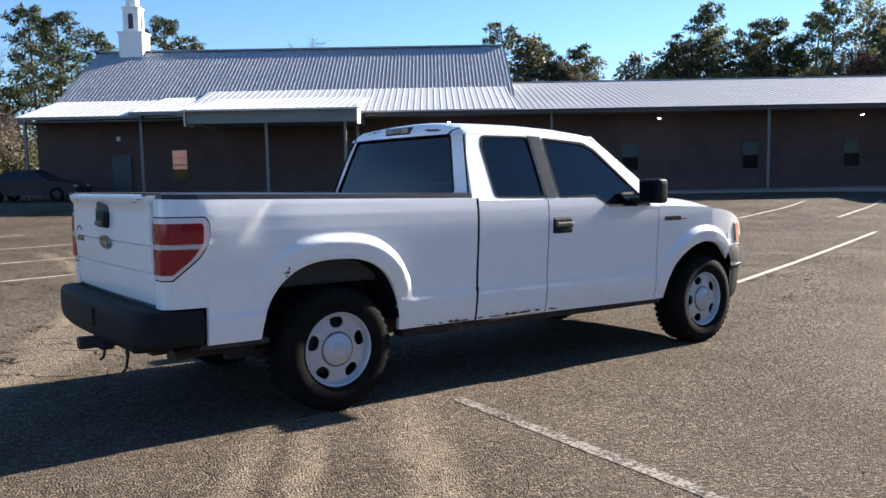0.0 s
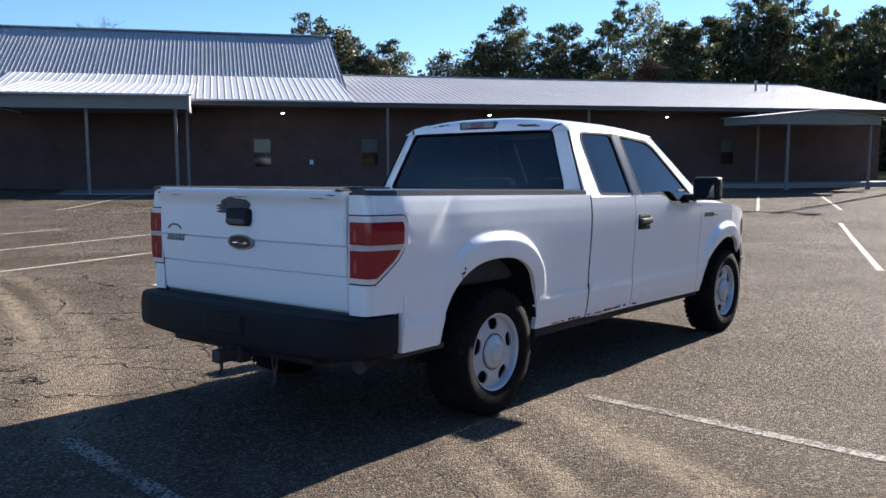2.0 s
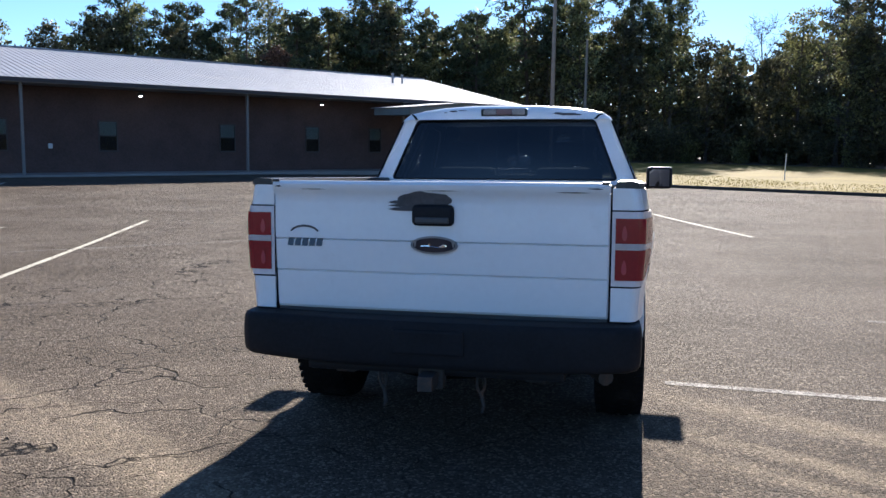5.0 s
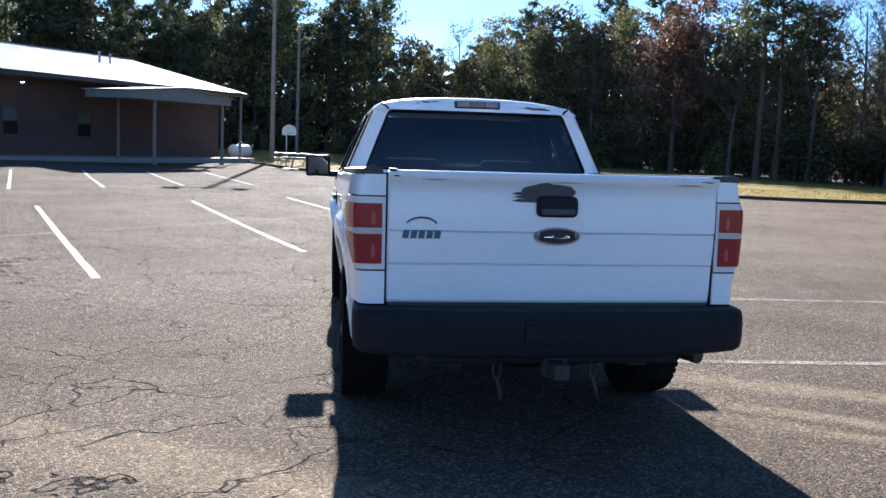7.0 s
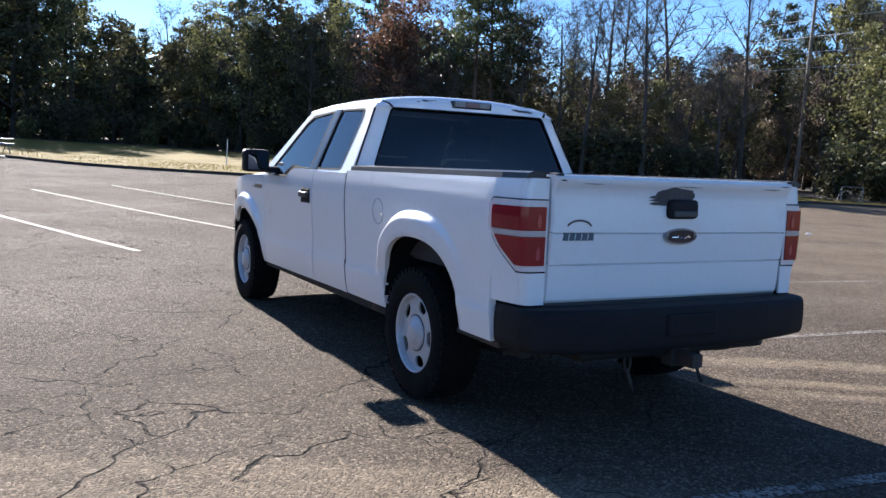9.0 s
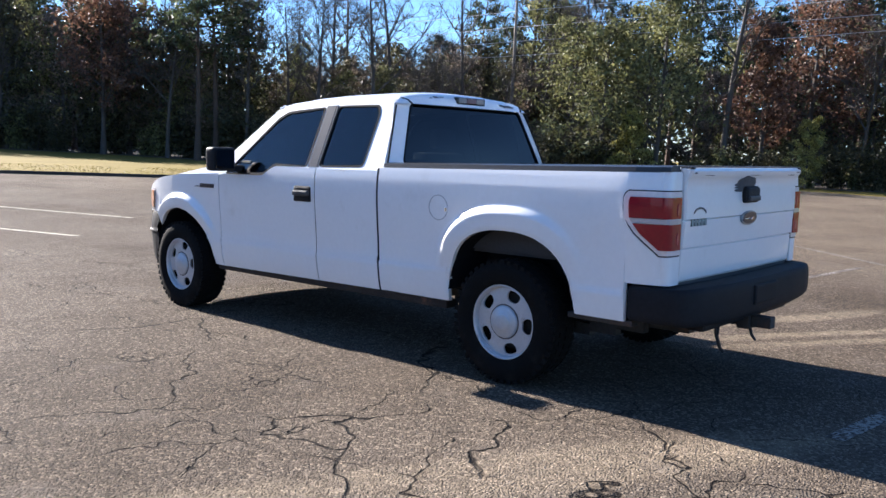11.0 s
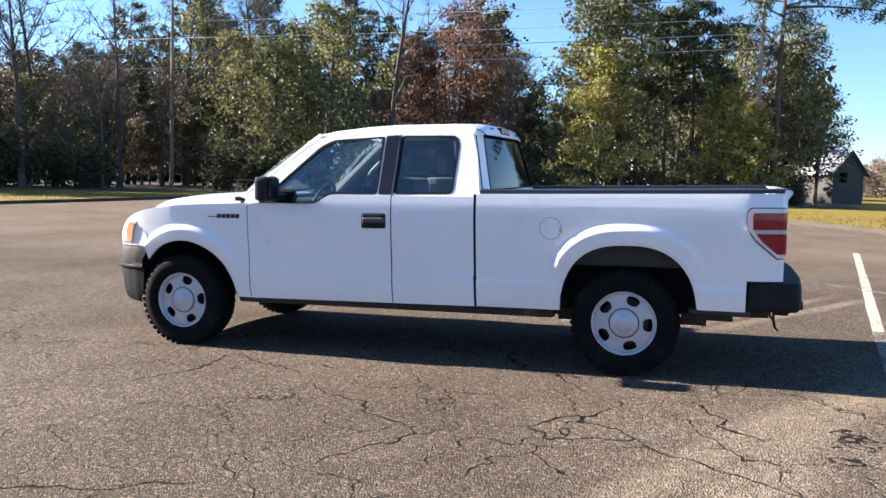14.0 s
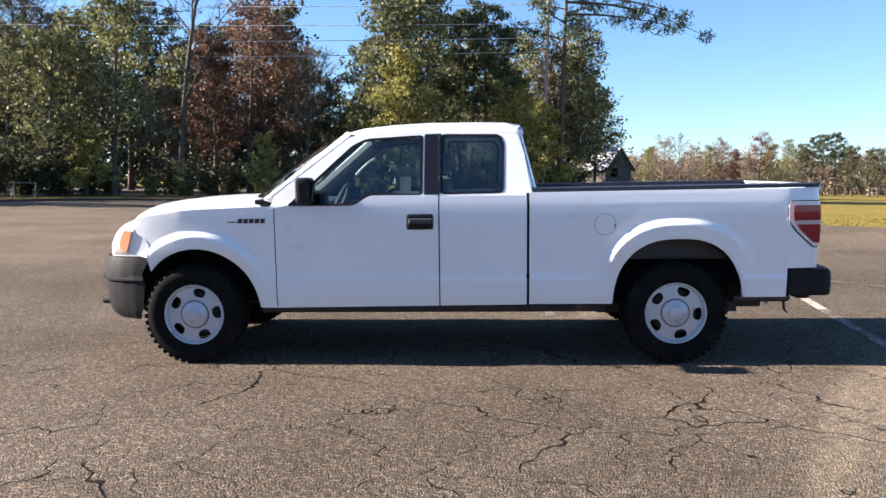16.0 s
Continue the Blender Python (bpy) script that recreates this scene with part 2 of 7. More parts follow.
    # paler, sandier stretch east of the stalls
    col = blend(math_node("MULTIPLY", rng(sp.outputs["X"], 4.0, 10.0), rng(noise_tex(0.6, 5, 0.65).outputs[0], 0.25, 0.65, 0.55, 1.0)), col, (0.066, 0.051, 0.034), "ADD")
    # cracks
    warp = n.new("ShaderNodeMix")
    warp.data_type, warp.blend_type = "RGBA", "LINEAR_LIGHT"
    warp.inputs["Factor"].default_value = 0.3
    l.new(P, warp.inputs["A"])
    l.new(noise_tex(1.8, 3, 0.55).outputs["Color"], warp.inputs["B"])
    crack = None
    for sc, wd in ((0.5, 0.0065), (1.15, 0.008)):
        cv = n.new("ShaderNodeTexVoronoi")
        cv.feature = "DISTANCE_TO_EDGE"
        cv.inputs["Scale"].default_value = sc
        l.new(warp.outputs["Result"], cv.inputs["Vector"])
        e = rng(cv.outputs["Distance"], wd * 0.35, wd, 1, 0)
        e = math_node("MULTIPLY", e, rng(noise_tex(0.7 + sc * 0.8, 4).outputs[0], 0.43, 0.52))
        crack = e if crack is None else math_node("MAXIMUM", crack, e)
    crack = math_node("MULTIPLY", crack, rng(sp.outputs["X"], -1.0, 1.0, 1.0, 0.18))
    col = blend(math_node("MULTIPLY", crack, 0.92), col, (0.012, 0.010, 0.009))
    l.new(col, b.inputs["Base Color"])
    b.inputs["Roughness"].default_value = 0.92
    b.inputs["Specular IOR Level"].default_value = 0.07
    bp = n.new("ShaderNodeBump")
    bp.inputs["Strength"].default_value, bp.inputs["Distance"].default_value = 0.9, 0.015
    h = math_node("SUBTRACT", math_node("ADD", rng(vor.outputs["Distance"], 0, 0.6, 1, 0), stone), math_node("MULTIPLY", crack, 3.0))
    l.new(h, bp.inputs["Height"])
    l.new(bp.outputs[0], b.inputs["Normal"])
    return m


ASPHALT = asphalt_material()


def line_material(name, paint, worn):
    """Road paint rubbed off the stone tops; worn is how much asphalt shows through."""
    m = bpy.data.materials.new(name)
    m.use_nodes = True
    n, l = m.node_tree.nodes, m.node_tree.links
    b = n["Principled BSDF"]
    tc = n.new("ShaderNodeTexCoord")
    vor, big = n.new("ShaderNodeTexVoronoi"), n.new("ShaderNodeTexNoise")
    vor.inputs["Scale"].default_value = 64
    big.inputs["Scale"].default_value, big.inputs["Detail"].default_value, big.inputs["Roughness"].default_value = 4.0, 6, 0.7
    sep, add, rng, mix, stone = n.new("ShaderNodeSeparateColor"), n.new("ShaderNodeMath"), n.new("ShaderNodeMapRange"), n.new("ShaderNodeMix"), n.new("ShaderNodeMix")
    for t in (vor, big):
        l.new(tc.outputs["Object"], t.inputs["Vector"])
    l.new(vor.outputs["Color"], sep.inputs[0])
    add.operation = "MULTIPLY_ADD"
    l.new(sep.outputs[2], add.inputs[0])
    add.inputs[1].default_value = 0.42
    l.new(big.outputs[0], add.inputs[2])
    rng.inputs["From Min"].default_value, rng.inputs["From Max"].default_value = 1.0 - worn, 1.16 - worn
    l.new(add.outputs[0], rng.inputs["Value"])
    stone.data_type = mix.data_type = "RGBA"
    stone.inputs["A"].default_value, stone.inputs["B"].default_value = (0.028, 0.023, 0.02, 1), (0.145, 0.115, 0.09, 1)
    l.new(sep.outputs[0], stone.inputs["Factor"])
    l.new(rng.outputs[0], mix.inputs["Factor"])
    mix.inputs["A"].default_value = (*paint, 1)
    l.new(stone.outputs["Result"], mix.inputs["B"])
    l.new(mix.outputs["Result"], b.inputs["Base Color"])
    b.inputs["Roughness"].default_value = 0.85
    b.inputs["Specular IOR Level"].default_value = 0.15
    bp = n.new("ShaderNodeBump")
    bp.inputs["Strength"].default_value, bp.inputs["Distance"].default_value = 0.8, 0.008
    l.new(sep.outputs[0], bp.inputs["Height"])
    l.new(bp.outputs[0], b.inputs["Normal"])
    return m


LINE_PAINT = line_material("worn_white_line_paint", (0.47, 0.43, 0.335), 0.22)
LINE_OLD = line_material("faded_line_paint", (0.29, 0.265, 0.225), 0.44)
GRASS_GROUND = material("dormant_grass_ground", (0.20, 0.148, 0.032), 0.95, spec=0.08, var=0.45, scale=0.25, fine=6, bump=0.6, bump_scale=20, stains=(0.19, 0.145, 0.029), stain_scale=0.12, stain_low=0.45, stain_high=0.6)
LITTER = material("leaf_litter_ground", (0.07, 0.05, 0.03), 0.95, var=0.5, scale=0.6, fine=8, bump=0.5, bump_scale=15)
BARK_PINE = material("pine_bark", (0.085, 0.06, 0.045), 0.95, var=0.35, scale=3, fine=18, bump=0.6, bump_scale=14)
BARK_GREY = material("grey_bark", (0.085, 0.073, 0.062), 0.95, var=0.3, scale=3, fine=18, bump=0.5, bump_scale=14)


def foliage(name, base, var=0.55):
    m = material(name, base, 0.6, var=var, scale=0.5, fine=3, island=0.9, spec=0.3)
    nt = m.node_tree
    b = nt.nodes["Principled BSDF"]
    tl = nt.nodes.new("ShaderNodeBsdfTranslucent")
    mx = nt.nodes.new("ShaderNodeMixShader")
    mx.inputs[0].default_value = 0.32
    src = b.inputs["Base Color"].links[0].from_socket
    nt.links.new(src, tl.inputs[0])
    nt.links.new(b.outputs[0], mx.inputs[1])
    nt.links.new(tl.outputs[0], mx.inputs[2])
    nt.links.new(mx.outputs[0], nt.nodes["Material Output"].inputs[0])
    return m


GRASS_BLADE = foliage("short_winter_grass", (0.178, 0.146, 0.034), 0.3)
NEEDLES = foliage("dark_pine_needles", (0.064, 0.079, 0.038))
OLIVE = foliage("olive_green_leaves", (0.168, 0.168, 0.068))
YELLOW = foliage("yellow_green_leaves", (0.31, 0.285, 0.085))
RUSTY = foliage("rust_brown_leaves", (0.154, 0.085, 0.054))
EVERGREEN = foliage("deep_evergreen_leaves", (0.08, 0.076, 0.037))
TAN_TWIGS = foliage("bare_tan_twigs", (0.198, 0.151, 0.11), 0.4)

# ---- small builders ----
def part(name, bm, mat, parent=None, label="", smooth=False):
    """Links a bmesh as one mesh object under a thing or a part."""
    me = bpy.data.meshes.new(name)
    bmesh.ops.recalc_face_normals(bm, faces=bm.faces[:])
    bm.to_mesh(me)
    bm.free()
    for q in mat if isinstance(mat, (list, tuple)) else (mat,):
        me.materials.append(q)
    if smooth:
        for p in me.polygons:
            p.use_smooth = True
    ob = new(name, me)
    if parent:
        ob.parent = parent
    if label:
        tagged(ob, label)
    return ob


def raw(name, verts, faces, mat, parent=None, label="", smooth=False):
    me = bpy.data.meshes.new(name)
    me.from_pydata([tuple(v) for v in verts], [], [tuple(f) for f in faces])
    me.materials.append(mat)
    if smooth:
        for p in me.polygons:
            p.use_smooth = True
    ob = new(name, me)
    if parent:
        ob.parent = parent
    if label:
        tagged(ob, label)
    return ob


def thing(name, label, category, m=None, group="", kind=""):
    ob = new(name)
    ob.empty_display_size = 0.2
    if m is not None:
        ob.matrix_world = m
    return tagged(ob, label, category, group, kind)


def box(bm, x0, x1, y0, y1, z0, z1, bevel=0.0, seg=2, m=None):
    r = bmesh.ops.create_cube(bm, size=1)
    vs = r["verts"]
    bmesh.ops.scale(bm, vec=(x1 - x0, y1 - y0, z1 - z0), verts=vs)
    bmesh.ops.translate(bm, vec=((x0 + x1) / 2, (y0 + y1) / 2, (z0 + z1) / 2), verts=vs)
    if bevel:
        es = list({e for v in vs for e in v.link_edges})
        r = bmesh.ops.bevel(bm, geom=es, offset=bevel, segments=seg, affect="EDGES", profile=0.6)
        vs = list({v for v in vs if v.is_valid} | {v for f in r["faces"] for v in f.verts})
    if m is not None:
        bmesh.ops.transform(bm, matrix=m, verts=vs)
    return vs


def boxed(name, dims, mat, parent=None, label="", bevel=0.0, m=None):
    bm = bmesh.new()
    box(bm, *dims, bevel=bevel, m=m)
    return part(name, bm, mat, parent, label)


def tube(bm, a, c, r0, r1=None, seg=8, caps=True):
    """A tapered rod between two points."""
    a, c = Vector(a), Vector(c)
    r1 = r0 if r1 is None else r1
    turn = (c - a).to_track_quat("Z", "Y").to_matrix()
    rings = []
    for p, r in ((a, r0), (c, r1)):
        rings.append([bm.verts.new(p + turn @ Vector((r * math.cos(k * math.tau / seg), r * math.sin(k * math.tau / seg), 0))) for k in range(seg)])
    for k in range(seg):
        bm.faces.new((rings[0][k], rings[0][(k + 1) % seg], rings[1][(k + 1) % seg], rings[1][k]))
    if caps:
        bm.faces.new(rings[0][::-1])
        bm.faces.new(rings[1])


def lathe(bm, profile, seg=48, side=1.0, closed=False):
    """Turns a profile of (x outward, radius) about the x axis."""
    rings = []
    for x, r in profile:
        if r < 1e-5:
            rings.append([bm.verts.new((x * side, 0, 0))])
        else:
            rings.append([bm.verts.new((x * side, r * math.cos(k * math.tau / seg), r * math.sin(k * math.tau / seg))) for k in range(seg)])
    pairs = list(zip(rings, rings[1:]))
    if closed:
        pairs.append((rings[-1], rings[0]))
    for p, q in pairs:
        for k in range(seg):
            j = (k + 1) % seg
            if len(p) == 1:
                bm.faces.new((p[0], q[j], q[k]))
            elif len(q) == 1:
                bm.faces.new((p[k], p[j], q[0]))
            else:
                bm.faces.new((p[k], p[j], q[j], q[k]))


def plate(outline, holes, place, thick):
    """A flat plate with holes in (u, v), set into space by place(u, v, depth); thick is its depth."""
    bm = bmesh.new()
    loops = []
    for loop in (outline, *holes):
        vs = [bm.verts.new((u, v, 0)) for u, v in loop]
        es = [bm.edges.new((vs[k], vs[(k + 1) % len(vs)])) for k in range(len(vs))]
        loops.append(es)
    bmesh.ops.triangle_fill(bm, use_beauty=True, use_dissolve=False, edges=[e for es in loops for e in es])
    r = bmesh.ops.extrude_face_region(bm, geom=bm.faces[:])
    for v in r["geom"]:
        if isinstance(v, bmesh.types.BMVert):
            v.co.z = thick
    for v in bm.verts:
        v.co = Vector(place(v.co.x, v.co.y, v.co.z))
    return bm


def rounded(points, radius, seg=4):
    """Rounds the corners of a closed outline."""
    out = []
    n = len(points)
    for k in range(n):
        p, a, c = Vector(points[k]), Vector(points[k - 1]), Vector(points[(k + 1) % n])
        r = min(radius, (a - p).length * 0.45, (c - p).length * 0.45)
        p0, p1 = p + (a - p).normalized() * r, p + (c - p).normalized() * r
        for j in range(seg + 1):
            t = j / seg
            q = p0 * (1 - t) ** 2 + p * 2 * t * (1 - t) + p1 * t * t
            out.append((q.x, q.y))
    return out


def interp(x, xs, ys):
    return float(np.interp(x, xs, ys))


def ease(t):
    t = min(1.0, max(0.0, t))
    return t * t * (3 - 2 * t)


# ---- the lie of the land: a gentle dish whose slope fades away from the truck ----
SLOPE_X, SLOPE_Y = 0.01485, -0.02645


def ground_z(x, y):
    r = math.hypot(x, y) + 1e-9
    base = (SLOPE_X * x + SLOPE_Y * y) / r * 12 * math.tanh(r / 12)
    # the lot climbs a little to the church front
    s, d = 0.593 * x + 0.805 * y, -0.805 * x + 0.593 * y
    ease = lambda a, b, v: (lambda q: q * q * (3 - 2 * q))(min(1.0, max(0.0, (v - a) / (b - a))))
    return base + ease(24.0, 31.5, d) * (1 - ease(16.0, 30.0, s)) * (0.20 + 0.14 * (1 - ease(-14.0, -5.0, s)))


TRUCK_SET = Matrix(((0.99989, 0.0002, -0.01485, 0), (0.0002, 0.99965, 0.02645, 0), (0.01485, -0.02645, 0.99954, 0), (0, 0, 0, 1)))
TRUCK_SET = TRUCK_SET.to_3x3().to_quaternion().normalized().to_matrix().to_4x4()
B_ALONG, B_DEEP = Vector((0.593, 0.805, 0)), Vector((-0.805, 0.593, 0))


def bpt(s, d, z):
    """A place by the church: metres along its front, metres deep, height."""
    return B_ALONG * s + B_DEEP * d + Vector((0, 0, z))


BUILDING = pose(0, 0, 0, 0, 0, 53.62)


# ---- ground ----
def make_ground():
    rings = [0.0] + [1.5 * 1.16 ** k for k in range(56)]
    seg = 72
    verts, faces = [], []
    for r in rings:
        for k in range(seg):
            x, y = r * math.cos(k * math.tau / seg), r * math.sin(k * math.tau / seg)
            verts.append((x, y, ground_z(x, y) - 0.05))
    for i in range(len(rings) - 1):
        for k in range(seg):
            j = (k + 1) % seg
            faces.append((i * seg + k, i * seg + j, (i + 1) * seg + j, (i + 1) * seg + k))
    tagged(raw("ground", verts, faces, GRASS_GROUND, smooth=True), "dormant yellow-green grass field around the parking lot", "ground", kind="structure")


LOT_EDGE = [(-6.5, 52), (-2.0, 40), (1.0, 35.0), (6.0, 32.5), (11, 29.5), (16, 25.8), (25, 24.8), (34, 25.5), (39.5, 22.5), (40, 12), (36, 5), (31, 1), (26.5, -1.6), (21.5, -4.2), (16.3, -5.7), (14, -8.2), (11.5, -11), (9, -20), (4, -34), (-20, -46), (-60, -40), (-62, -8), (-44, 8.5), (-34, 22), (-18, 44)]


def lot_mesh(name, outline, lift, mat, step=1.0):
    """A sheet inside an outline that follows the land."""
    bm = bmesh.new()
    vs = [bm.verts.new((x, y, 0)) for x, y in outline]
    bm.faces.new(vs)
    for axis in (0, 1):
        lo, hi = min(v.co[axis] for v in bm.verts), max(v.co[axis] for v in bm.verts)
        c = lo + step
        while c < hi:
            co, no = [0, 0, 0], [0, 0, 0]
            co[axis], no[axis] = c, 1
            bmesh.ops.bisect_plane(bm, geom=bm.verts[:] + bm.edges[:] + bm.faces[:], plane_co=co, plane_no=no)
            c += step
    for v in bm.verts:
        v.co.z = ground_z(v.co.x, v.co.y) + lift
    for f in bm.faces:
        if f.normal.z < 0:
            f.normal_flip()
    ob = part(name, bm, mat, smooth=True)
    return ob


make_ground()
tagged(lot_mesh("parking_lot", rounded(LOT_EDGE, 2.5, 4), 0.0, ASPHALT, 1.5), "worn cracked aggregate asphalt parking lot", "parking lot", kind="structure")


def kerb():
    """A low kerb between the asphalt and the grass, coloured dark for its shadowed face."""
    line = [Vector(p) for p in rounded(LOT_EDGE, 2.5, 4)[:84]]
    fine = []
    for a, c in zip(line, line[1:]):
        n = max(1, int((c - a).length / 1.2))
        fine += [a.lerp(c, k / n) for k in range(n)]
    verts, faces = [], []
    for k, p in enumerate(fine):
        t = (fine[min(k + 1, len(fine) - 1)] - fine[max(k - 1, 0)]).normalized()
        out = Vector((-t.y, t.x))
        for d, h in ((-0.02, -0.04), (0.0, 0.10), (0.03, 0.13), (0.13, 0.125), (0.3, -0.04)):
            q = p + out * d
            verts.append((q.x, q.y, ground_z(q.x, q.y) + h))
    for k in range(len(fine) - 1):
        for j in range(4):
            a = 5 * k + j
            faces.append((a, a + 5, a + 6, a + 1))
    tagged(raw("kerb", verts, faces, KERB_DARK, label=""), "low weathered asphalt kerb along the lot edge, darkened with painted shade", "kerb", kind="structure")


kerb()


def strip(name, a, c, width, mat, lift=0.003):
    """A painted stripe on the asphalt, its edges slightly ragged."""
    a, c = Vector(a), Vector(c)
    along = (c - a).normalized()
    side = Vector((-along.y, along.x))
    n = max(2, int((c - a).length / 0.35))
    verts, faces = [], []
    rnd = random.Random(int(a.x * 100 + c.y * 10))
    for k in range(n + 1):
        p = a.lerp(c, k / n)
        for sgn in (-1, 1):
            q = p + side * sgn * width / 2 * (1 + rnd.uniform(-0.12, 0.1))
            verts.append((q.x, q.y, ground_z(q.x, q.y) + lift))
    for k in range(n):
        faces.append((2 * k, 2 * k + 1, 2 * k + 3, 2 * k + 2))
    return raw(name, verts, faces, mat)


def lines():
    out = []
    for k, (x, y) in enumerate(((3.3, 12.6), (1.0, 10.0), (-1.35, 7.6), (-3.56, 4.75), (-5.96, 2.1), (-8.4, -0.4), (-10.5, -3.0), (-13.2, -5.6), (-16.3, -8.2))):
        out.append(((x, y), (x - (3.85 if k in (3, 4) else 3.1), y + (11.7 if k == 7 else 10.3)), 0.1, LINE_PAINT))
    out.append(((-16.5, -2.2), (1.6, 17.2), 0.06, LINE_OLD))
    for k in range(4):
        x, y = -9.8 + 2.08 * k, 20.3 + 2.0 * k
        out.append(((x, y), (x - 3.0, y + 9.0), 0.1, LINE_PAINT))
    for x, y, u, v in ((-20.6, 12.6, -26.0, 20.6), (-17.4, 14.7, -21.6, 22.2), (-23.6, 9.6, -29.2, 17.6)):
        out.append(((x, y), (u, v), 0.1, LINE_PAINT))
    out.append(((-25.5, 8.8), (-25.1, 10.2), 0.12, LINE_OLD))
    out.append(((-22.9, 9.7), (-23.5, 10.9), 0.1, LINE_OLD))
    # stalls beside the truck
    out.append(((1.15, 0.76), (7.2, 0.25), 0.1, LINE_OLD))
    out.append(((3.1, 3.55), (8.6, 3.0), 0.08, LINE_OLD))
    out.append(((1.5, -2.09), (10.6, -3.27), 0.11, LINE_PAINT))
    out.append(((-0.6, -1.84), (1.46, -2.085), 0.10, LINE_OLD))
    out.append(((11.8, 7.7), (14.6, 7.4), 0.09, LINE_OLD))
    out.append(((17.0, 12.0), (20.5, 11.2), 0.09, LINE_OLD))
    out.append(((18.0, 9.9), (21.5, 9.6), 0.09, LINE_OLD))
    for a, c in (((14.2, 6.8), (7.3, -0.42)), ((7.3, -0.42), (2.7, -3.95)), ((8.4, -0.12), (13.2, -0.62)), ((9.3, 3.44), (13.2, 3.1)), ((14.2, 7.1), (17.6, 6.3))):
        out.append((a, c, 0.09, LINE_OLD))
    for a, c, w, mat in out:
        tagged(strip("parking_line", a, c, w, mat), "worn white painted parking line on asphalt", "parking line", group="parking lot stripes", kind="structure")


lines()

# ---- church ----
WALL_D, BASE_Z = 36.6, -0.38


def make_annex():
    """The long brick hall: walls, covered walk, posts, windows, ribbed low roof."""
    hall = thing("church_hall", "long low red-brown brick church hall with galvanised metal roof", "building", BUILDING, kind="structure")
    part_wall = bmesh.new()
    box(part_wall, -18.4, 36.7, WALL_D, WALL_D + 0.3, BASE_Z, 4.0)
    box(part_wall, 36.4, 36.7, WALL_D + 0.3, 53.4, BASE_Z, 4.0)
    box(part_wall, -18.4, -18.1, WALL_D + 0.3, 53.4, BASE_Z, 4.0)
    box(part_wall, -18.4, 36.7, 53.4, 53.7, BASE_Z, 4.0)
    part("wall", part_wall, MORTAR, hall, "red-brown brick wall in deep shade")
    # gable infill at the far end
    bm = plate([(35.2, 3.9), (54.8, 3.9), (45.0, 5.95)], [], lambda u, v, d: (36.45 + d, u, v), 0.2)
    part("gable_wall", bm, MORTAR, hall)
    # roof sheets with ribs
    for d0, d1, z0, z1, nm in ((34.6, 45.0, 3.95, 6.13, "roof_front"), (55.4, 45.0, 3.95, 6.13, "roof_back")):
        ribbed(nm, -12.4 if nm == "roof_front" else -18.6, 37.2, d0, d1, z0, z1, hall, 0.30)
    bm = bmesh.new()
    box(bm, -2.0, 37.2, 34.53, 34.60, 3.80, 3.96)
    part("fascia", bm, FASCIA_DARK, hall, "dark brown eave board")
    bm = bmesh.new()
    box(bm, -18.5, 37.1, 34.6, WALL_D, 3.76, 3.80)
    part("soffit", bm, SOFFIT, hall)
    bm = bmesh.new()
    box(bm, -12.4, 37.2, 44.85, 45.15, 6.12, 6.19)
    part("ridge_cap", bm, ROOF_METAL, hall)
    for s in (6.9, 17.35, 27.3, 36.85):
        bm = bmesh.new()
        box(bm, s - 0.055, s + 0.055, 34.865, 34.975, BASE_Z, 3.77)
        box(bm, s - 0.11, s + 0.11, 34.81, 35.03, BASE_Z, BASE_Z + 0.14)
        part("post", bm, POST_PAINT, hall, "grey painted steel walkway post")
    for s in (1.05, 6.3, 11.05, 17.1, 22.2, 26.5):
        window_unit(hall, s, 0.95, 2.26, 0.78)
    return hall


def ribbed(name, s0, s1, d0, d1, z0, z1, parent, pitch, mat=None):
    """A sheet of metal roofing with upstanding ribs that run up the slope."""
    verts, faces = [], []
    s = s0
    prof, rib = [], min(0.018, 0.055 * pitch)
    while s < s1:
        prof += [(s, 0.0), (s + pitch * 0.72, 0.0), (s + pitch * 0.80, rib), (s + pitch * 0.92, rib)]
        s += pitch
    prof.append((s1, 0.0))
    for ss, h in prof:
        for t in (0, 1):
            d, z = (d0, z0) if t == 0 else (d1, z1)
            verts.append((min(ss, s1), d, z + h))
    for k in range(len(prof) - 1):
        faces.append((2 * k, 2 * k + 2, 2 * k + 3, 2 * k + 1))
    n = len(verts)
    for ss in (s0, s1):
        for d, z in ((d0, z0), (d1, z1)):
            verts.append((ss, d, z - 0.07))
    faces += [(n, n + 2, n + 3, n + 1), (0, n, n + 1, 1), (n + 2, n - 2, n - 1, n + 3), (0, n - 2, n + 2, n)]
    return raw(name, verts, faces, mat or ROOF_METAL, parent, "ribbed metal roofing")


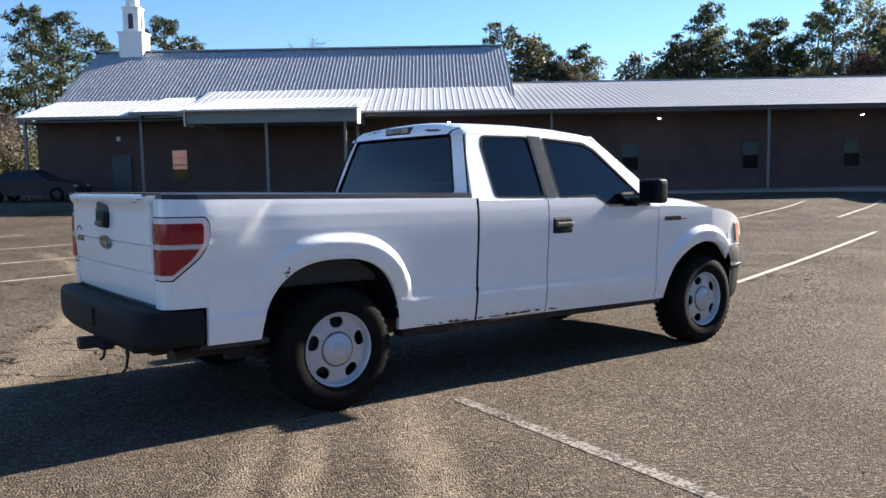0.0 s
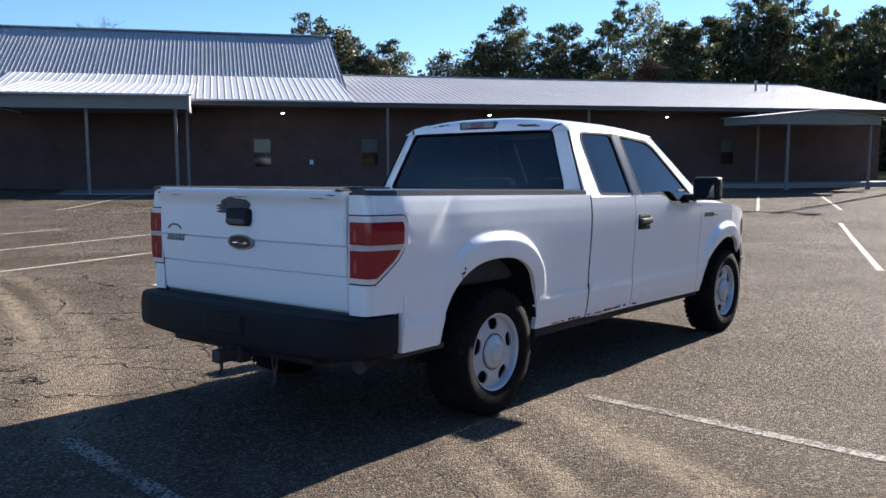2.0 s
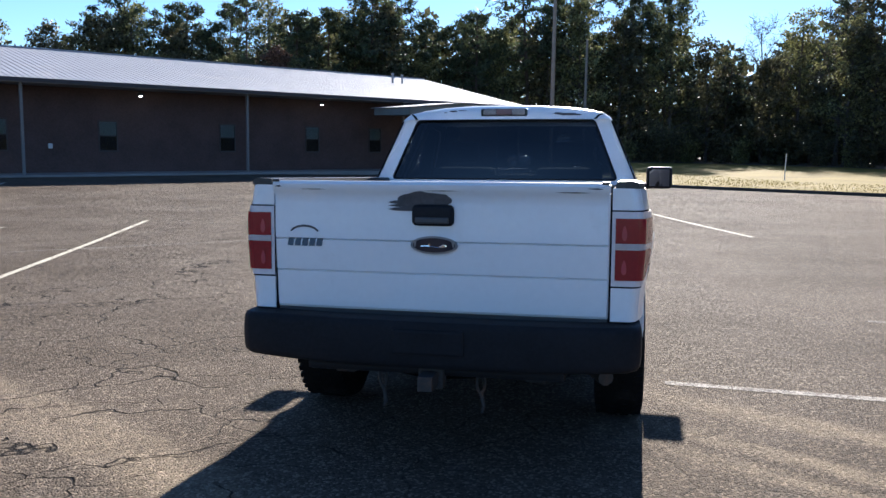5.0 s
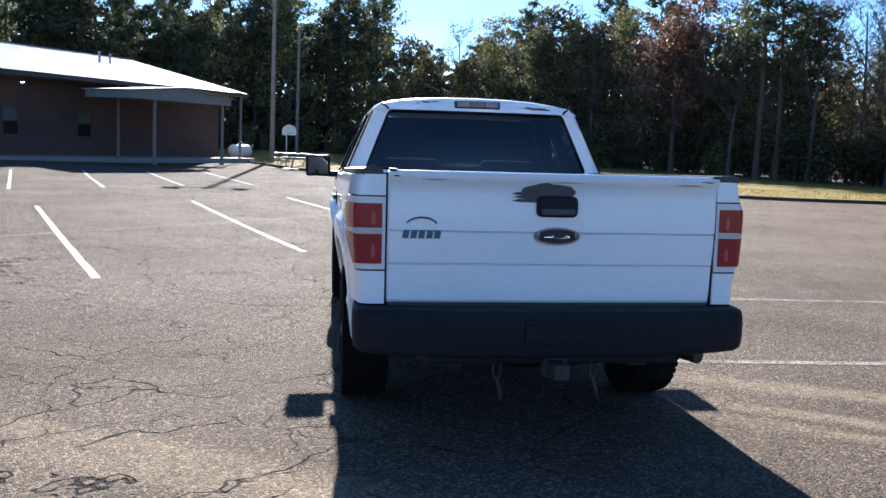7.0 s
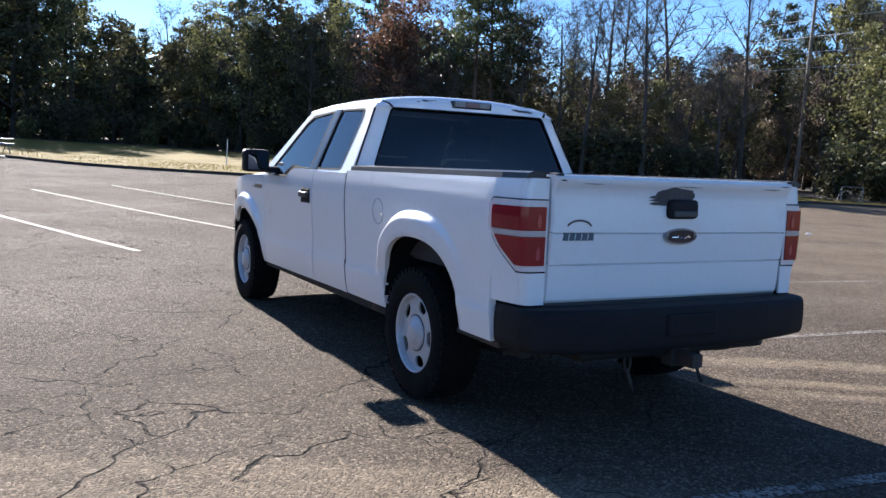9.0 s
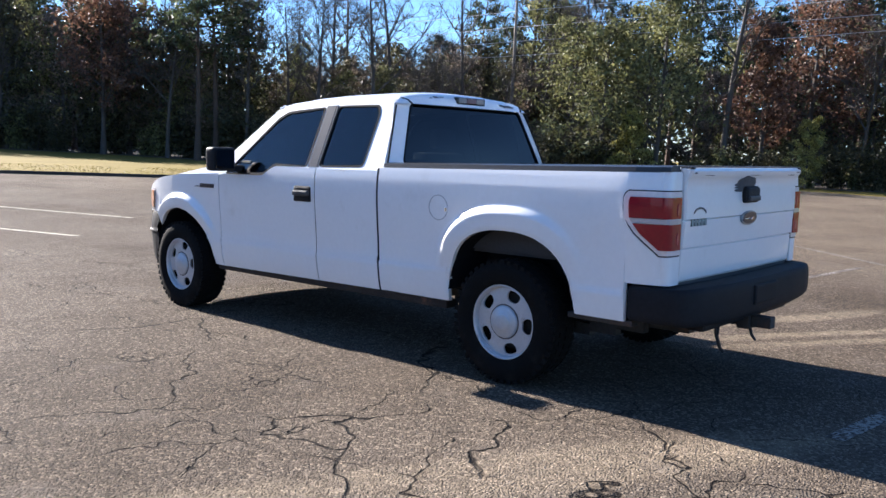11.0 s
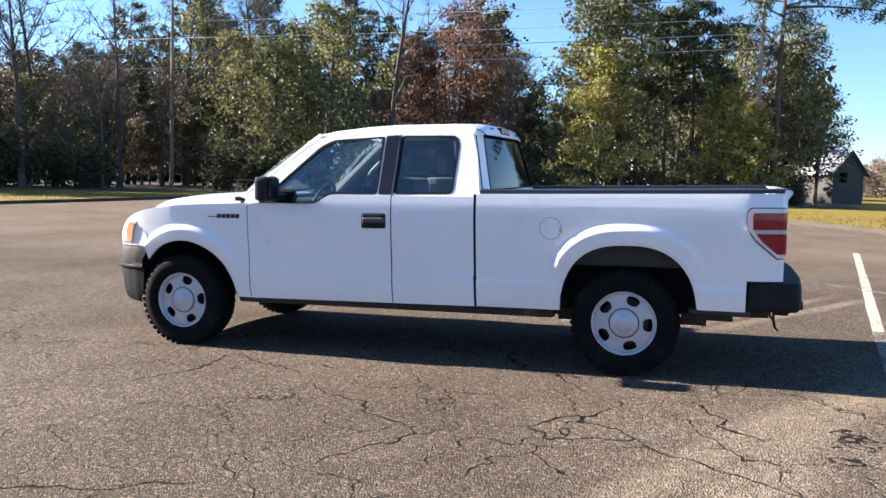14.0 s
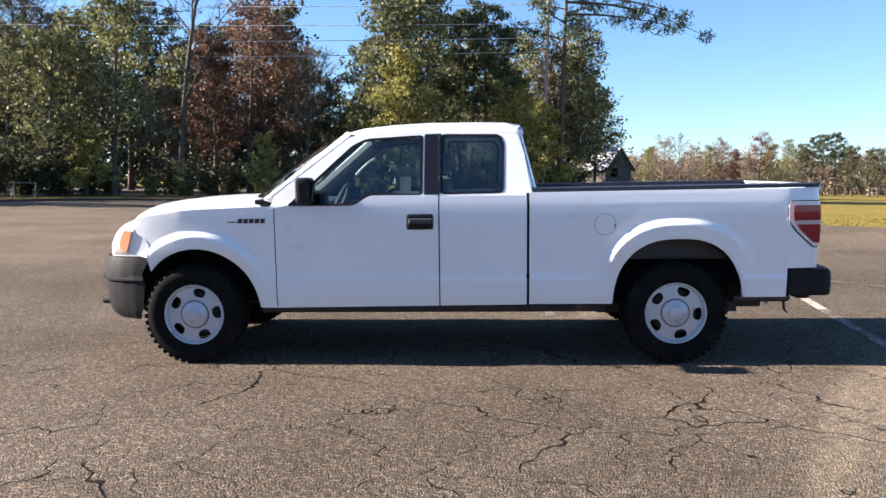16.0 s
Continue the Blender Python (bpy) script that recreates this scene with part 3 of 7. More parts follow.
def window_unit(parent, s, z0, z1, width, d=None, bright=False):
    d = WALL_D if d is None else d
    bm = bmesh.new()
    w = width / 2
    for a, b_, c, e in ((-w - 0.06, w + 0.06, z1, z1 + 0.07), (-w - 0.06, w + 0.06, z0 - 0.07, z0), (-w - 0.06, -w, z0, z1), (w, w + 0.06, z0, z1), (-w, w, (z0 + z1) / 2 - 0.025, (z0 + z1) / 2 + 0.025)):
        box(bm, s + a, s + b_, d - 0.05, d - 0.003, c, e)
    win = part("window", bm, WINDOW_DIM, parent, "brown framed window with warm pink curtain" if bright else "brown framed sash window with half drawn pale blind")
    bm = bmesh.new()
    box(bm, s - w, s + w, d - 0.012, d - 0.004, (z0 + z1) / 2 if not bright else z0 + 0.35 * (z1 - z0), z1)
    part("blind", bm, CURTAIN if bright else BLIND, win)
    bm = bmesh.new()
    box(bm, s - w, s + w, d - 0.03, d - 0.025, z0, z1)
    g = part("pane", bm, GLASS, win)
    if bright:
        bm = bmesh.new()
        for k in (0.25, 0.75):
            box(bm, s - w, s + w, d - 0.048, d - 0.03, z0 + (z1 - z0) * k - 0.012, z0 + (z1 - z0) * k + 0.012)
        part("muntins", bm, WINDOW_DIM, win)
    return win


def make_sanctuary():
    """The taller worship wing with its steep roof, porch roof, and steeple."""
    nave = thing("sanctuary", "tall church sanctuary with steep ribbed metal roof", "building", BUILDING, kind="structure")
    ribbed("roof_front", -18.7, 5.6, 39.4, 46.0, 4.95, 8.45, nave, 0.21)
    ribbed("roof_back", -18.7, 5.6, 56.1, 46.0, 4.15, 8.45, nave, 0.21)
    bm = bmesh.new()
    box(bm, -18.7, 5.6, 45.8, 46.2, 8.44, 8.52)
    part("ridge_cap", bm, ROOF_METAL, nave)
    for s in (-18.4, 5.3):
        bm = plate([(39.8, 4.85), (55.8, 4.0), (46.0, 8.25)], [], lambda u, v, d, s=s: (s + d - 0.1, u, v), 0.2)
        part("gable_wall", bm, MORTAR if s < 0 else CREAM, nave)
    # low-pitched porch roof in front of the steep one
    ribbed("porch_roof", -18.6, -12.6, 34.8, 40.2, 4.02, 5.2, nave, 0.32, GLINT_ROOF)
    ribbed("middle_roof", -10.8, 5.2, 34.5, 42.2, 4.02, 5.98, nave, 0.32, GLINT_ROOF)
    bm = bmesh.new()
    box(bm, -18.6, -12.6, 34.74, 34.82, 3.88, 4.01)
    part("fascia", bm, FASCIA, nave)
    bm = bmesh.new()
    box(bm, -13.0, -9.62, 34.2, 34.3, 3.98, 4.14)
    part("fascia", bm, FASCIA, nave)
    ribbed("porch_roof", -13.0, -9.3, 34.2, 40.2, 4.15, 5.27, nave, 0.32, GLINT_ROOF)
    for s in (-18.2, -12.7):
        bm = bmesh.new()
        box(bm, s - 0.06, s + 0.06, 34.92, 35.04, BASE_Z, 3.87)
        part("post", bm, POST_PAINT, nave, "grey painted porch post")
    window_unit(nave, -11.4, 0.93, 2.37, 0.72, bright=True)
    bm = bmesh.new()
    box(bm, -14.75, -13.8, WALL_D - 0.08, WALL_D - 0.004, BASE_Z, 2.2, bevel=0.02)
    part("door", bm, DOOR_DARK, nave, "dark grey entrance door in shade")


def make_portico(s0, s1, d0, z0, z1, posts, name, label, back_d, back_z):
    """A gabled entrance canopy on posts."""
    por = thing(name, label, "canopy", BUILDING, kind="structure")
    bm = bmesh.new()
    box(bm, s0, s1, d0, d0 + 0.12, z0, z1 - 0.02)
    part("front_fascia", bm, FASCIA, por, "grey painted front fascia board")
    for s in (s0, s1):
        bm = plate([(d0 + 0.125, z0), (back_d, z0), (back_d, z0 + 0.55), (d0 + 0.125, z1 - 0.02)], [], lambda u, v, d, s=s: (s - 0.05 + d, u, v), 0.1)
        part("side_fascia", bm, CREAM, por, "cream painted canopy side")
        end = [(d0 - 0.12, z0 - 0.10), (d0 + 1.35, z0 - 0.10), (d0 + 1.35, z1 - 0.06), (d0 + 0.62, z1 + 0.26), (d0 - 0.12, z1 - 0.06)]
        out = 0.055 if s == s1 else -0.105
        bm = plate(end, [], lambda u, v, d, s=s, out=out: (s + out + d, u, v), 0.05)
        part("gable_end", bm, CREAM, por, "small cream gable at the end of the canopy")
    ribbed("canopy_roof", s0 - 0.2, s1 + 0.2, d0 - 0.25, back_d, z1, back_z, por, 0.32, GLINT_ROOF)
    bm = bmesh.new()
    box(bm, s0 + 0.06, s1 - 0.06, d0 + 0.13, WALL_D, z0 + 0.02, z0 + 0.06)
    part("canopy_ceiling", bm, SOFFIT, por)
    for s, d in posts:
        bm = bmesh.new()
        box(bm, s - 0.06, s + 0.06, d - 0.06, d + 0.06, BASE_Z, z0 + 0.02)
        box(bm, s - 0.09, s + 0.09, d - 0.09, d + 0.09, BASE_Z, BASE_Z + 0.16)
        box(bm, s - 0.08, s + 0.08, d - 0.08, d + 0.08, z0 - 0.10, z0 + 0.01)
        part("post", bm, POST_PAINT, por, "grey painted canopy post")
    return por


def make_side_canopy():
    """A shallow gabled canopy on two posts at the end of the hall."""
    por = thing("side_canopy", "small shallow gabled canopy on grey posts", "canopy", BUILDING, kind="structure")
    s0, sm, s1, d0 = 24.9, 28.5, 32.1, 31.4
    bm = plate([(s0, 2.98), (s1, 2.98), (s1, 3.36), (sm, 3.70), (s0, 3.36)], [], lambda u, v, d: (u, d0 + d, v), 0.10)
    part("front_fascia", bm, FASCIA, por, "grey painted shallow gable fascia")
    for s in (s0, s1 - 0.06):
        bm = bmesh.new()
        box(bm, s, s + 0.06, d0 + 0.101, 34.5, 2.98, 3.35)
        part("side_fascia", bm, FASCIA, por)
    for a, c in ((s0 - 0.15, sm), (s1 + 0.15, sm)):
        bm = bmesh.new()
        za, zc = 3.355, 3.715
        vs = [bm.verts.new(p) for p in ((a, d0 - 0.15, za), (c, d0 - 0.15, zc), (c, 34.6, zc), (a, 34.6, za))]
        bm.faces.new(vs)
        r = bmesh.ops.extrude_face_region(bm, geom=bm.faces[:])
        for v in r["geom"]:
            if isinstance(v, bmesh.types.BMVert):
                v.co.z += 0.03
        part("canopy_roof", bm, ROOF_METAL, por, "grey metal canopy roof")
    bm = bmesh.new()
    box(bm, s0 + 0.07, s1 - 0.07, d0 + 0.11, 34.5, 3.0, 3.03)
    part("canopy_ceiling", bm, SOFFIT, por)
    for s in (26.7, 31.6):
        bm = bmesh.new()
        box(bm, s - 0.06, s + 0.06, d0 + 0.12, d0 + 0.24, BASE_Z, 3.0)
        box(bm, s - 0.09, s + 0.09, d0 + 0.09, d0 + 0.27, BASE_Z, BASE_Z + 0.16)
        part("post", bm, POST_PAINT, por, "grey painted canopy post")


def make_steeple():
    st = thing("steeple", "white louvred church steeple on the roof ridge", "steeple", BUILDING @ pose(-16.55, 46.0, 8.25) @ Matrix.Diagonal((0.85, 0.85, 0.92, 1)))
    bm = bmesh.new()
    box(bm, -0.82, 0.82, -0.82, 0.82, -0.5, 1.35)
    part("base", bm, STEEPLE, st)
    for w, z in ((0.9, 1.35), (0.62, 2.95)):
        bm = bmesh.new()
        box(bm, -w, w, -w, w, z, z + 0.1)
        part("cornice", bm, STEEPLE, st)
    bm = bmesh.new()
    box(bm, -0.55, 0.55, -0.55, 0.55, 1.45, 2.95)
    part("belfry", bm, STEEPLE, st)
    arch = [(-0.17, 1.65), (0.17, 1.65), (0.17, 2.45)] + [(0.17 * math.cos(a), 2.45 + 0.17 * math.sin(a)) for a in np.linspace(0.3, 2.84, 7)] + [(-0.17, 2.45)]
    for rot in range(4):
        m = pose(0, 0, 0, 0, 0, 90 * rot)
        bm = plate(arch, [], lambda u, v, d, m=m: m @ Vector((u, -0.555 - d, v)), 0.02)
        part("louvre", bm, TRIM_DARK, st, "dark arched belfry louvre")
    bm = bmesh.new()
    bmesh.ops.create_cone(bm, cap_ends=True, segments=8, radius1=0.5, radius2=0.02, depth=6.0, matrix=Matrix.Translation((0, 0, 6.05)))
    part("spire", bm, STEEPLE, st)


def make_light(s, d, z):
    """A wall pack light, lit, under the eave."""
    lamp = thing("wall_light", "small lit flood light under the hall eave", "light", BUILDING @ pose(s, d, z), group="lights along the hall")
    bm = bmesh.new()
    box(bm, -0.11, 0.11, -0.16, 0.0, -0.02, 0.12, bevel=0.025)
    part("housing", bm, GREY_PLASTIC, lamp)
    bm = bmesh.new()
    box(bm, -0.07, 0.07, -0.15, -0.02, -0.06, -0.02, bevel=0.02)
    part("lens", bm, LAMP_GLOW, lamp, "glowing white lens")


LAMP_GLOW = bpy.data.materials.new("lit_lamp_lens")
LAMP_GLOW.use_nodes = True
LAMP_GLOW.node_tree.nodes["Principled BSDF"].inputs["Emission Color"].default_value = (1, 0.97, 0.9, 1)
LAMP_GLOW.node_tree.nodes["Principled BSDF"].inputs["Emission Strength"].default_value = 6

make_annex()
make_sanctuary()
make_portico(-9.6, -2.2, 31.8, 3.42, 4.02, ((-6.2, 32.2), (-2.7, 32.2), (-2.3, 34.0)), "entrance_portico", "wide entrance canopy with grey fascia and metal roof", 41.9, 5.5)
make_side_canopy()
make_steeple()
for s in (2.0, 12.25, 22.2):
    make_light(s, WALL_D - 0.9, 3.5)


def outlet_box(s, z):
    ob = boxed("wall_box", (s - 0.09, s + 0.09, WALL_D - 0.07, WALL_D - 0.003, z - 0.11, z + 0.11), WINDOW_WHITE, bevel=0.015)
    ob.matrix_world = BUILDING
    tagged(ob, "small pale electrical box on the brick wall", "electrical box", group="wall boxes")


outlet_box(-14.38, 3.0)
outlet_box(3.4, 1.15)
outlet_box(8.48, 1.13)


def slab(s0, s1, d0, d1):
    bm = bmesh.new()
    box(bm, s0, s1, d0, d1, BASE_Z - 0.1, -0.06, bevel=0.02)
    ob = part("entrance_slab", bm, CONCRETE)
    ob.matrix_world = BUILDING
    tagged(ob, "pale concrete walk along the church front", "walkway", kind="structure")


slab(-20.5, 37.4, 34.2, WALL_D - 0.01)
slab(-10.2, -1.4, 31.6, 34.19)


def parked_car(s, d):
    """A dark saloon standing in the shade of the church."""
    p = bpt(s, d, 0)
    car = thing("parked_car", "dark grey saloon car parked in the church shade", "car", pose(p.x, p.y, ground_z(p.x, p.y), 0, 0, 53.62))
    side_line = [(-2.2, 0.30), (2.2, 0.28), (2.25, 0.48), (2.18, 0.70), (1.95, 0.80), (1.05, 0.93), (-1.65, 0.96), (-2.15, 0.92), (-2.24, 0.60)]
    part("body", plate(rounded(side_line, 0.12, 4), [], lambda u, v, q: (u, q - 0.87, v), 1.74), CAR_PAINT, car, "dark grey painted car body")
    top = [(-1.55, 0.955), (-1.05, 1.36), (-0.6, 1.44), (0.15, 1.44), (1.0, 0.935)]
    bm = plate(rounded(top, 0.10, 4), [], lambda u, v, q: (u, (q - 0.80) * (1 - 0.24 * max(0.0, v - 0.95) / 0.5), v), 1.6)
    cabin_part = part("cabin", bm, CAR_PAINT, car)
    for side in (-1, 1):
        for pane in ([(-1.28, 1.0), (-0.98, 1.31), (-0.32, 1.36), (-0.32, 0.99)], [(-0.25, 0.99), (-0.25, 1.36), (0.12, 1.36), (0.72, 0.98)]):
            bm = plate(rounded(pane, 0.04, 3), [], lambda u, v, q, side=side: (u, side * (0.80 * (1 - 0.24 * max(0.0, v - 0.95) / 0.5) + 0.006 - q), v), 0.005)
            part("window", bm, GLOSS_BLACK, cabin_part, "dark car side window")
        for u in (-1.38, 1.36):
            bm = bmesh.new()
            lathe(bm, [(-0.1, 0.2), (-0.1, 0.30), (-0.06, 0.325), (0.06, 0.325), (0.1, 0.30), (0.1, 0.2)], 28, 1, True)
            bmesh.ops.rotate(bm, cent=(0, 0, 0), matrix=Matrix.Rotation(radians(90), 3, "Z"), verts=bm.verts[:])
            bmesh.ops.translate(bm, vec=(u, side * 0.80, 0.325), verts=bm.verts[:])
            tyre = part("tyre", bm, RUBBER, car, smooth=True)
            bm = bmesh.new()
            for k in range(5):
                a = k * math.tau / 5 + 0.3
                tube(bm, (u, side * 0.885, 0.325), (u + 0.2 * math.cos(a), side * 0.885, 0.325 + 0.2 * math.sin(a)), 0.035, 0.03, seg=6)
            tube(bm, (u, side * 0.83, 0.325), (u, side * 0.90, 0.325), 0.06, seg=12)
            part("rim", bm, GREY_PLASTIC, tyre, "grey five spoke rim")
        bm = bmesh.new()
        box(bm, 1.93, 2.2, side * 0.70 - 0.15, side * 0.70 + 0.15, 0.62, 0.74, bevel=0.03)
        part("headlight", bm, CLEAR_LENS, car, "clear car headlight")
        bm = bmesh.new()
        box(bm, -2.24, -2.05, side * 0.70 - 0.14, side * 0.70 + 0.14, 0.72, 0.86, bevel=0.03)
        part("tail_light", bm, RED_LENS, car, "red car tail light")
    boxed("front_bumper", (2.1, 2.29, -0.8, 0.8, 0.30, 0.52), CAR_PAINT, car, bevel=0.05)


CAR_PAINT = material("dark_grey_car_paint", (0.022, 0.022, 0.024), 0.45, var=0.1, scale=3, coat=0.15, spec=0.25)
parked_car(-17.0, 33.0)


def roof_vent(s, d, h, r):
    v = thing("roof_vent", "small metal vent pipe standing on the hall roof", "vent", BUILDING @ pose(s, d, 3.95 + (d - 34.6) * 0.2096), group="roof vents")
    bm = bmesh.new()
    tube(bm, (0, 0, -0.1), (0, 0, h), r, seg=10)
    part("pipe", bm, ROOF_METAL, v)
    bm = bmesh.new()
    tube(bm, (0, 0, h), (0, 0, h + 0.1), r * 1.5, seg=10)
    part("cap", bm, ROOF_METAL, v)


roof_vent(31.6, 41.5, 0.55, 0.07)
roof_vent(32.4, 41.5, 0.5, 0.06)
roof_vent(3.2, 41.0, 0.4, 0.04)


# ---- the truck: x to its right, y ahead, rear axle at y = 0 ----
REAR_ARCH, FRONT_ARCH = (-0.015, 0.40, 0.485, 0.55, 2.5), (3.635, 0.40, 0.475, 0.495, 2.0)
RAIL_Z, GATE_Y = 1.315, -1.09


def side_x(y, z):
    """Half width of the body at a place on its flank: crease, shoulder, flares and tapered ends."""
    w = interp(z, (0.40, 0.45, 0.52, 0.655, 0.672, 0.80, 0.95, 1.06, 1.14, 1.22, 1.29, 1.34), (0.925, 0.938, 0.955, 0.970, 0.9605, 0.966, 0.977, 0.983, 0.984, 0.980, 0.969, 0.957))
    for cy, cz, ry, rz, n in (REAR_ARCH, FRONT_ARCH):
        r = (abs((y - cy) / ry) ** n + abs((z - cz) / rz) ** n) ** (1 / n)
        if z > 0.3:
            fade = 0.25 + 0.75 * ease((y - cy + 0.52) / 0.55) if cy < 1 else 1.0
            w += 0.046 * fade * (1 - ease((r - 1.18) / 0.11)) * ease((z - 0.58) / 0.32)
            w -= 0.006 * (1 - ease((r - 1.0) / 0.05))
    w -= 0.034 * ease((-0.78 - y) / 0.36) + 0.012 * ease((-0.9 - y) / 0.2)
    if y > 3.75:
        t = (y - 3.75) / 0.85
        w -= 0.05 * t + 0.22 * t ** 3
    return w


def arch_floor(y, base):
    for cy, cz, ry, rz, n in (REAR_ARCH, FRONT_ARCH):
        u = abs(y - cy) / ry
        if u < 1:
            base = max(base, cz + rz * (1 - u ** n) ** (1 / n))
    return base


def arch_stations(y0, y1, arches, step=0.06):
    ys = list(np.arange(y0, y1, step)) + [y1]
    for cy, cz, ry, rz, n in arches:
        ys += [cy + ry * math.cos(a) for a in np.linspace(0, math.pi, 41)]
        ys += [cy - ry * 1.0005, cy + ry * 1.0005]
        ys += [cy + ry * 1.31 * k / 12 for k in range(-12, 13)]
    ys = sorted(y for y in ys if y0 - 1e-6 <= y <= y1 + 1e-6)
    out = [ys[0]]
    for y in ys[1:]:
        if y - out[-1] > 0.0004:
            out.append(y)
    return out


def flank(name, y0, y1, low, high, side, parent, arches=(), rows=34, slant=0.0, label="", back=0.03):
    """One outer body panel: a curved skin with returned edges. slant shifts the rear edge with height."""
    ys = arch_stations(y0, y1, arches)
    if name == "bed_side":
        ys = sorted(ys + [-0.822, -0.818])
    verts, faces = [], []
    n = len(ys)
    for inner in (0, 1):
        for i, y in enumerate(ys):
            lo, hi = arch_floor(y, low(y)), high(y)
            for k in range(rows + 1):
                z = lo + (hi - lo) * k / rows
                yy = y + (slant * (z - 0.45) * max(0.0, 1 - (y - y0) / 0.5) if slant else 0.0)
                dent = 0.0
                if name == "bed_side" and side > 0:
                    # a pressed diagonal crease with a shallow hollow ahead of it
                    p, q = (yy + 0.52) - 0.86 * (z - 1.21), (z - 1.20) + 0.86 * (yy + 0.52)
                    dent = 0.0085 * (1 - math.exp(-max(0.0, p + 0.012) / 0.03)) * math.exp(-max(0.0, p) / 0.16) * math.exp(-(q / 0.20) ** 2)
                verts.append((side * (side_x(yy, z) - back * inner - dent), yy, z))
    c = rows + 1
    off = n * c
    for i in range(n - 1):
        for k in range(rows):
            a = i * c + k
            q = (a, a + 1, a + c + 1, a + c)
            faces.append(q if side < 0 else q[::-1])
            q = (off + a, off + a + c, off + a + c + 1, off + a + 1)
            faces.append(q if side < 0 else q[::-1])
    for i in range(n - 1):
        for k in (0, rows):
            a = i * c + k
            q = (a, a + c, off + a + c, off + a)
            faces.append(q if (k == 0) == (side < 0) else q[::-1])
    for k in range(rows):
        for i in (0, n - 1):
            a = i * c + k
            q = (a, off + a, off + a + 1, a + 1)
            faces.append(q if (i == 0) == (side < 0) else q[::-1])
    ob = raw(name, verts, faces, WHITE, parent, label)
    me = ob.data
    for p in me.polygons:
        p.use_smooth = p.index < (n - 1) * rows * 2
    me.set_sharp_from_angle(angle=radians(38))
    return ob


def tumble(z):
    """Half width of the cab above the belt."""
    return 0.955 - (z - 1.285) * 0.43


def window_shape(kind):
    if kind == "front":
        pts = [(1.90, 1.29), (2.30, 1.29), (2.42, 1.215), (2.93, 1.215), (2.45, 1.67), (2.34, 1.722), (1.90, 1.747)]
    else:
        pts = [(1.288, 1.30), (1.765, 1.292), (1.765, 1.752), (1.312, 1.748), (1.278, 1.68)]
    return pts


def inset_loop(pts, amount):
    c = Vector((sum(p[0] for p in pts) / len(pts), sum(p[1] for p in pts) / len(pts)))
    out = []
    for p in pts:
        d = Vector(p) - c
        out.append(tuple(c + d * (1 - amount / max(d.length, 0.01))))
    return out


def glass_skin(name, loop, side, parent, mat, lift=-0.006):
    bm = plate(loop, [], lambda u, v, d: (side * (tumble(v) + lift - d), u, v), 0.004)
    ob = part(name, bm, mat, parent)
    ob.visible_shadow = True
    return ob


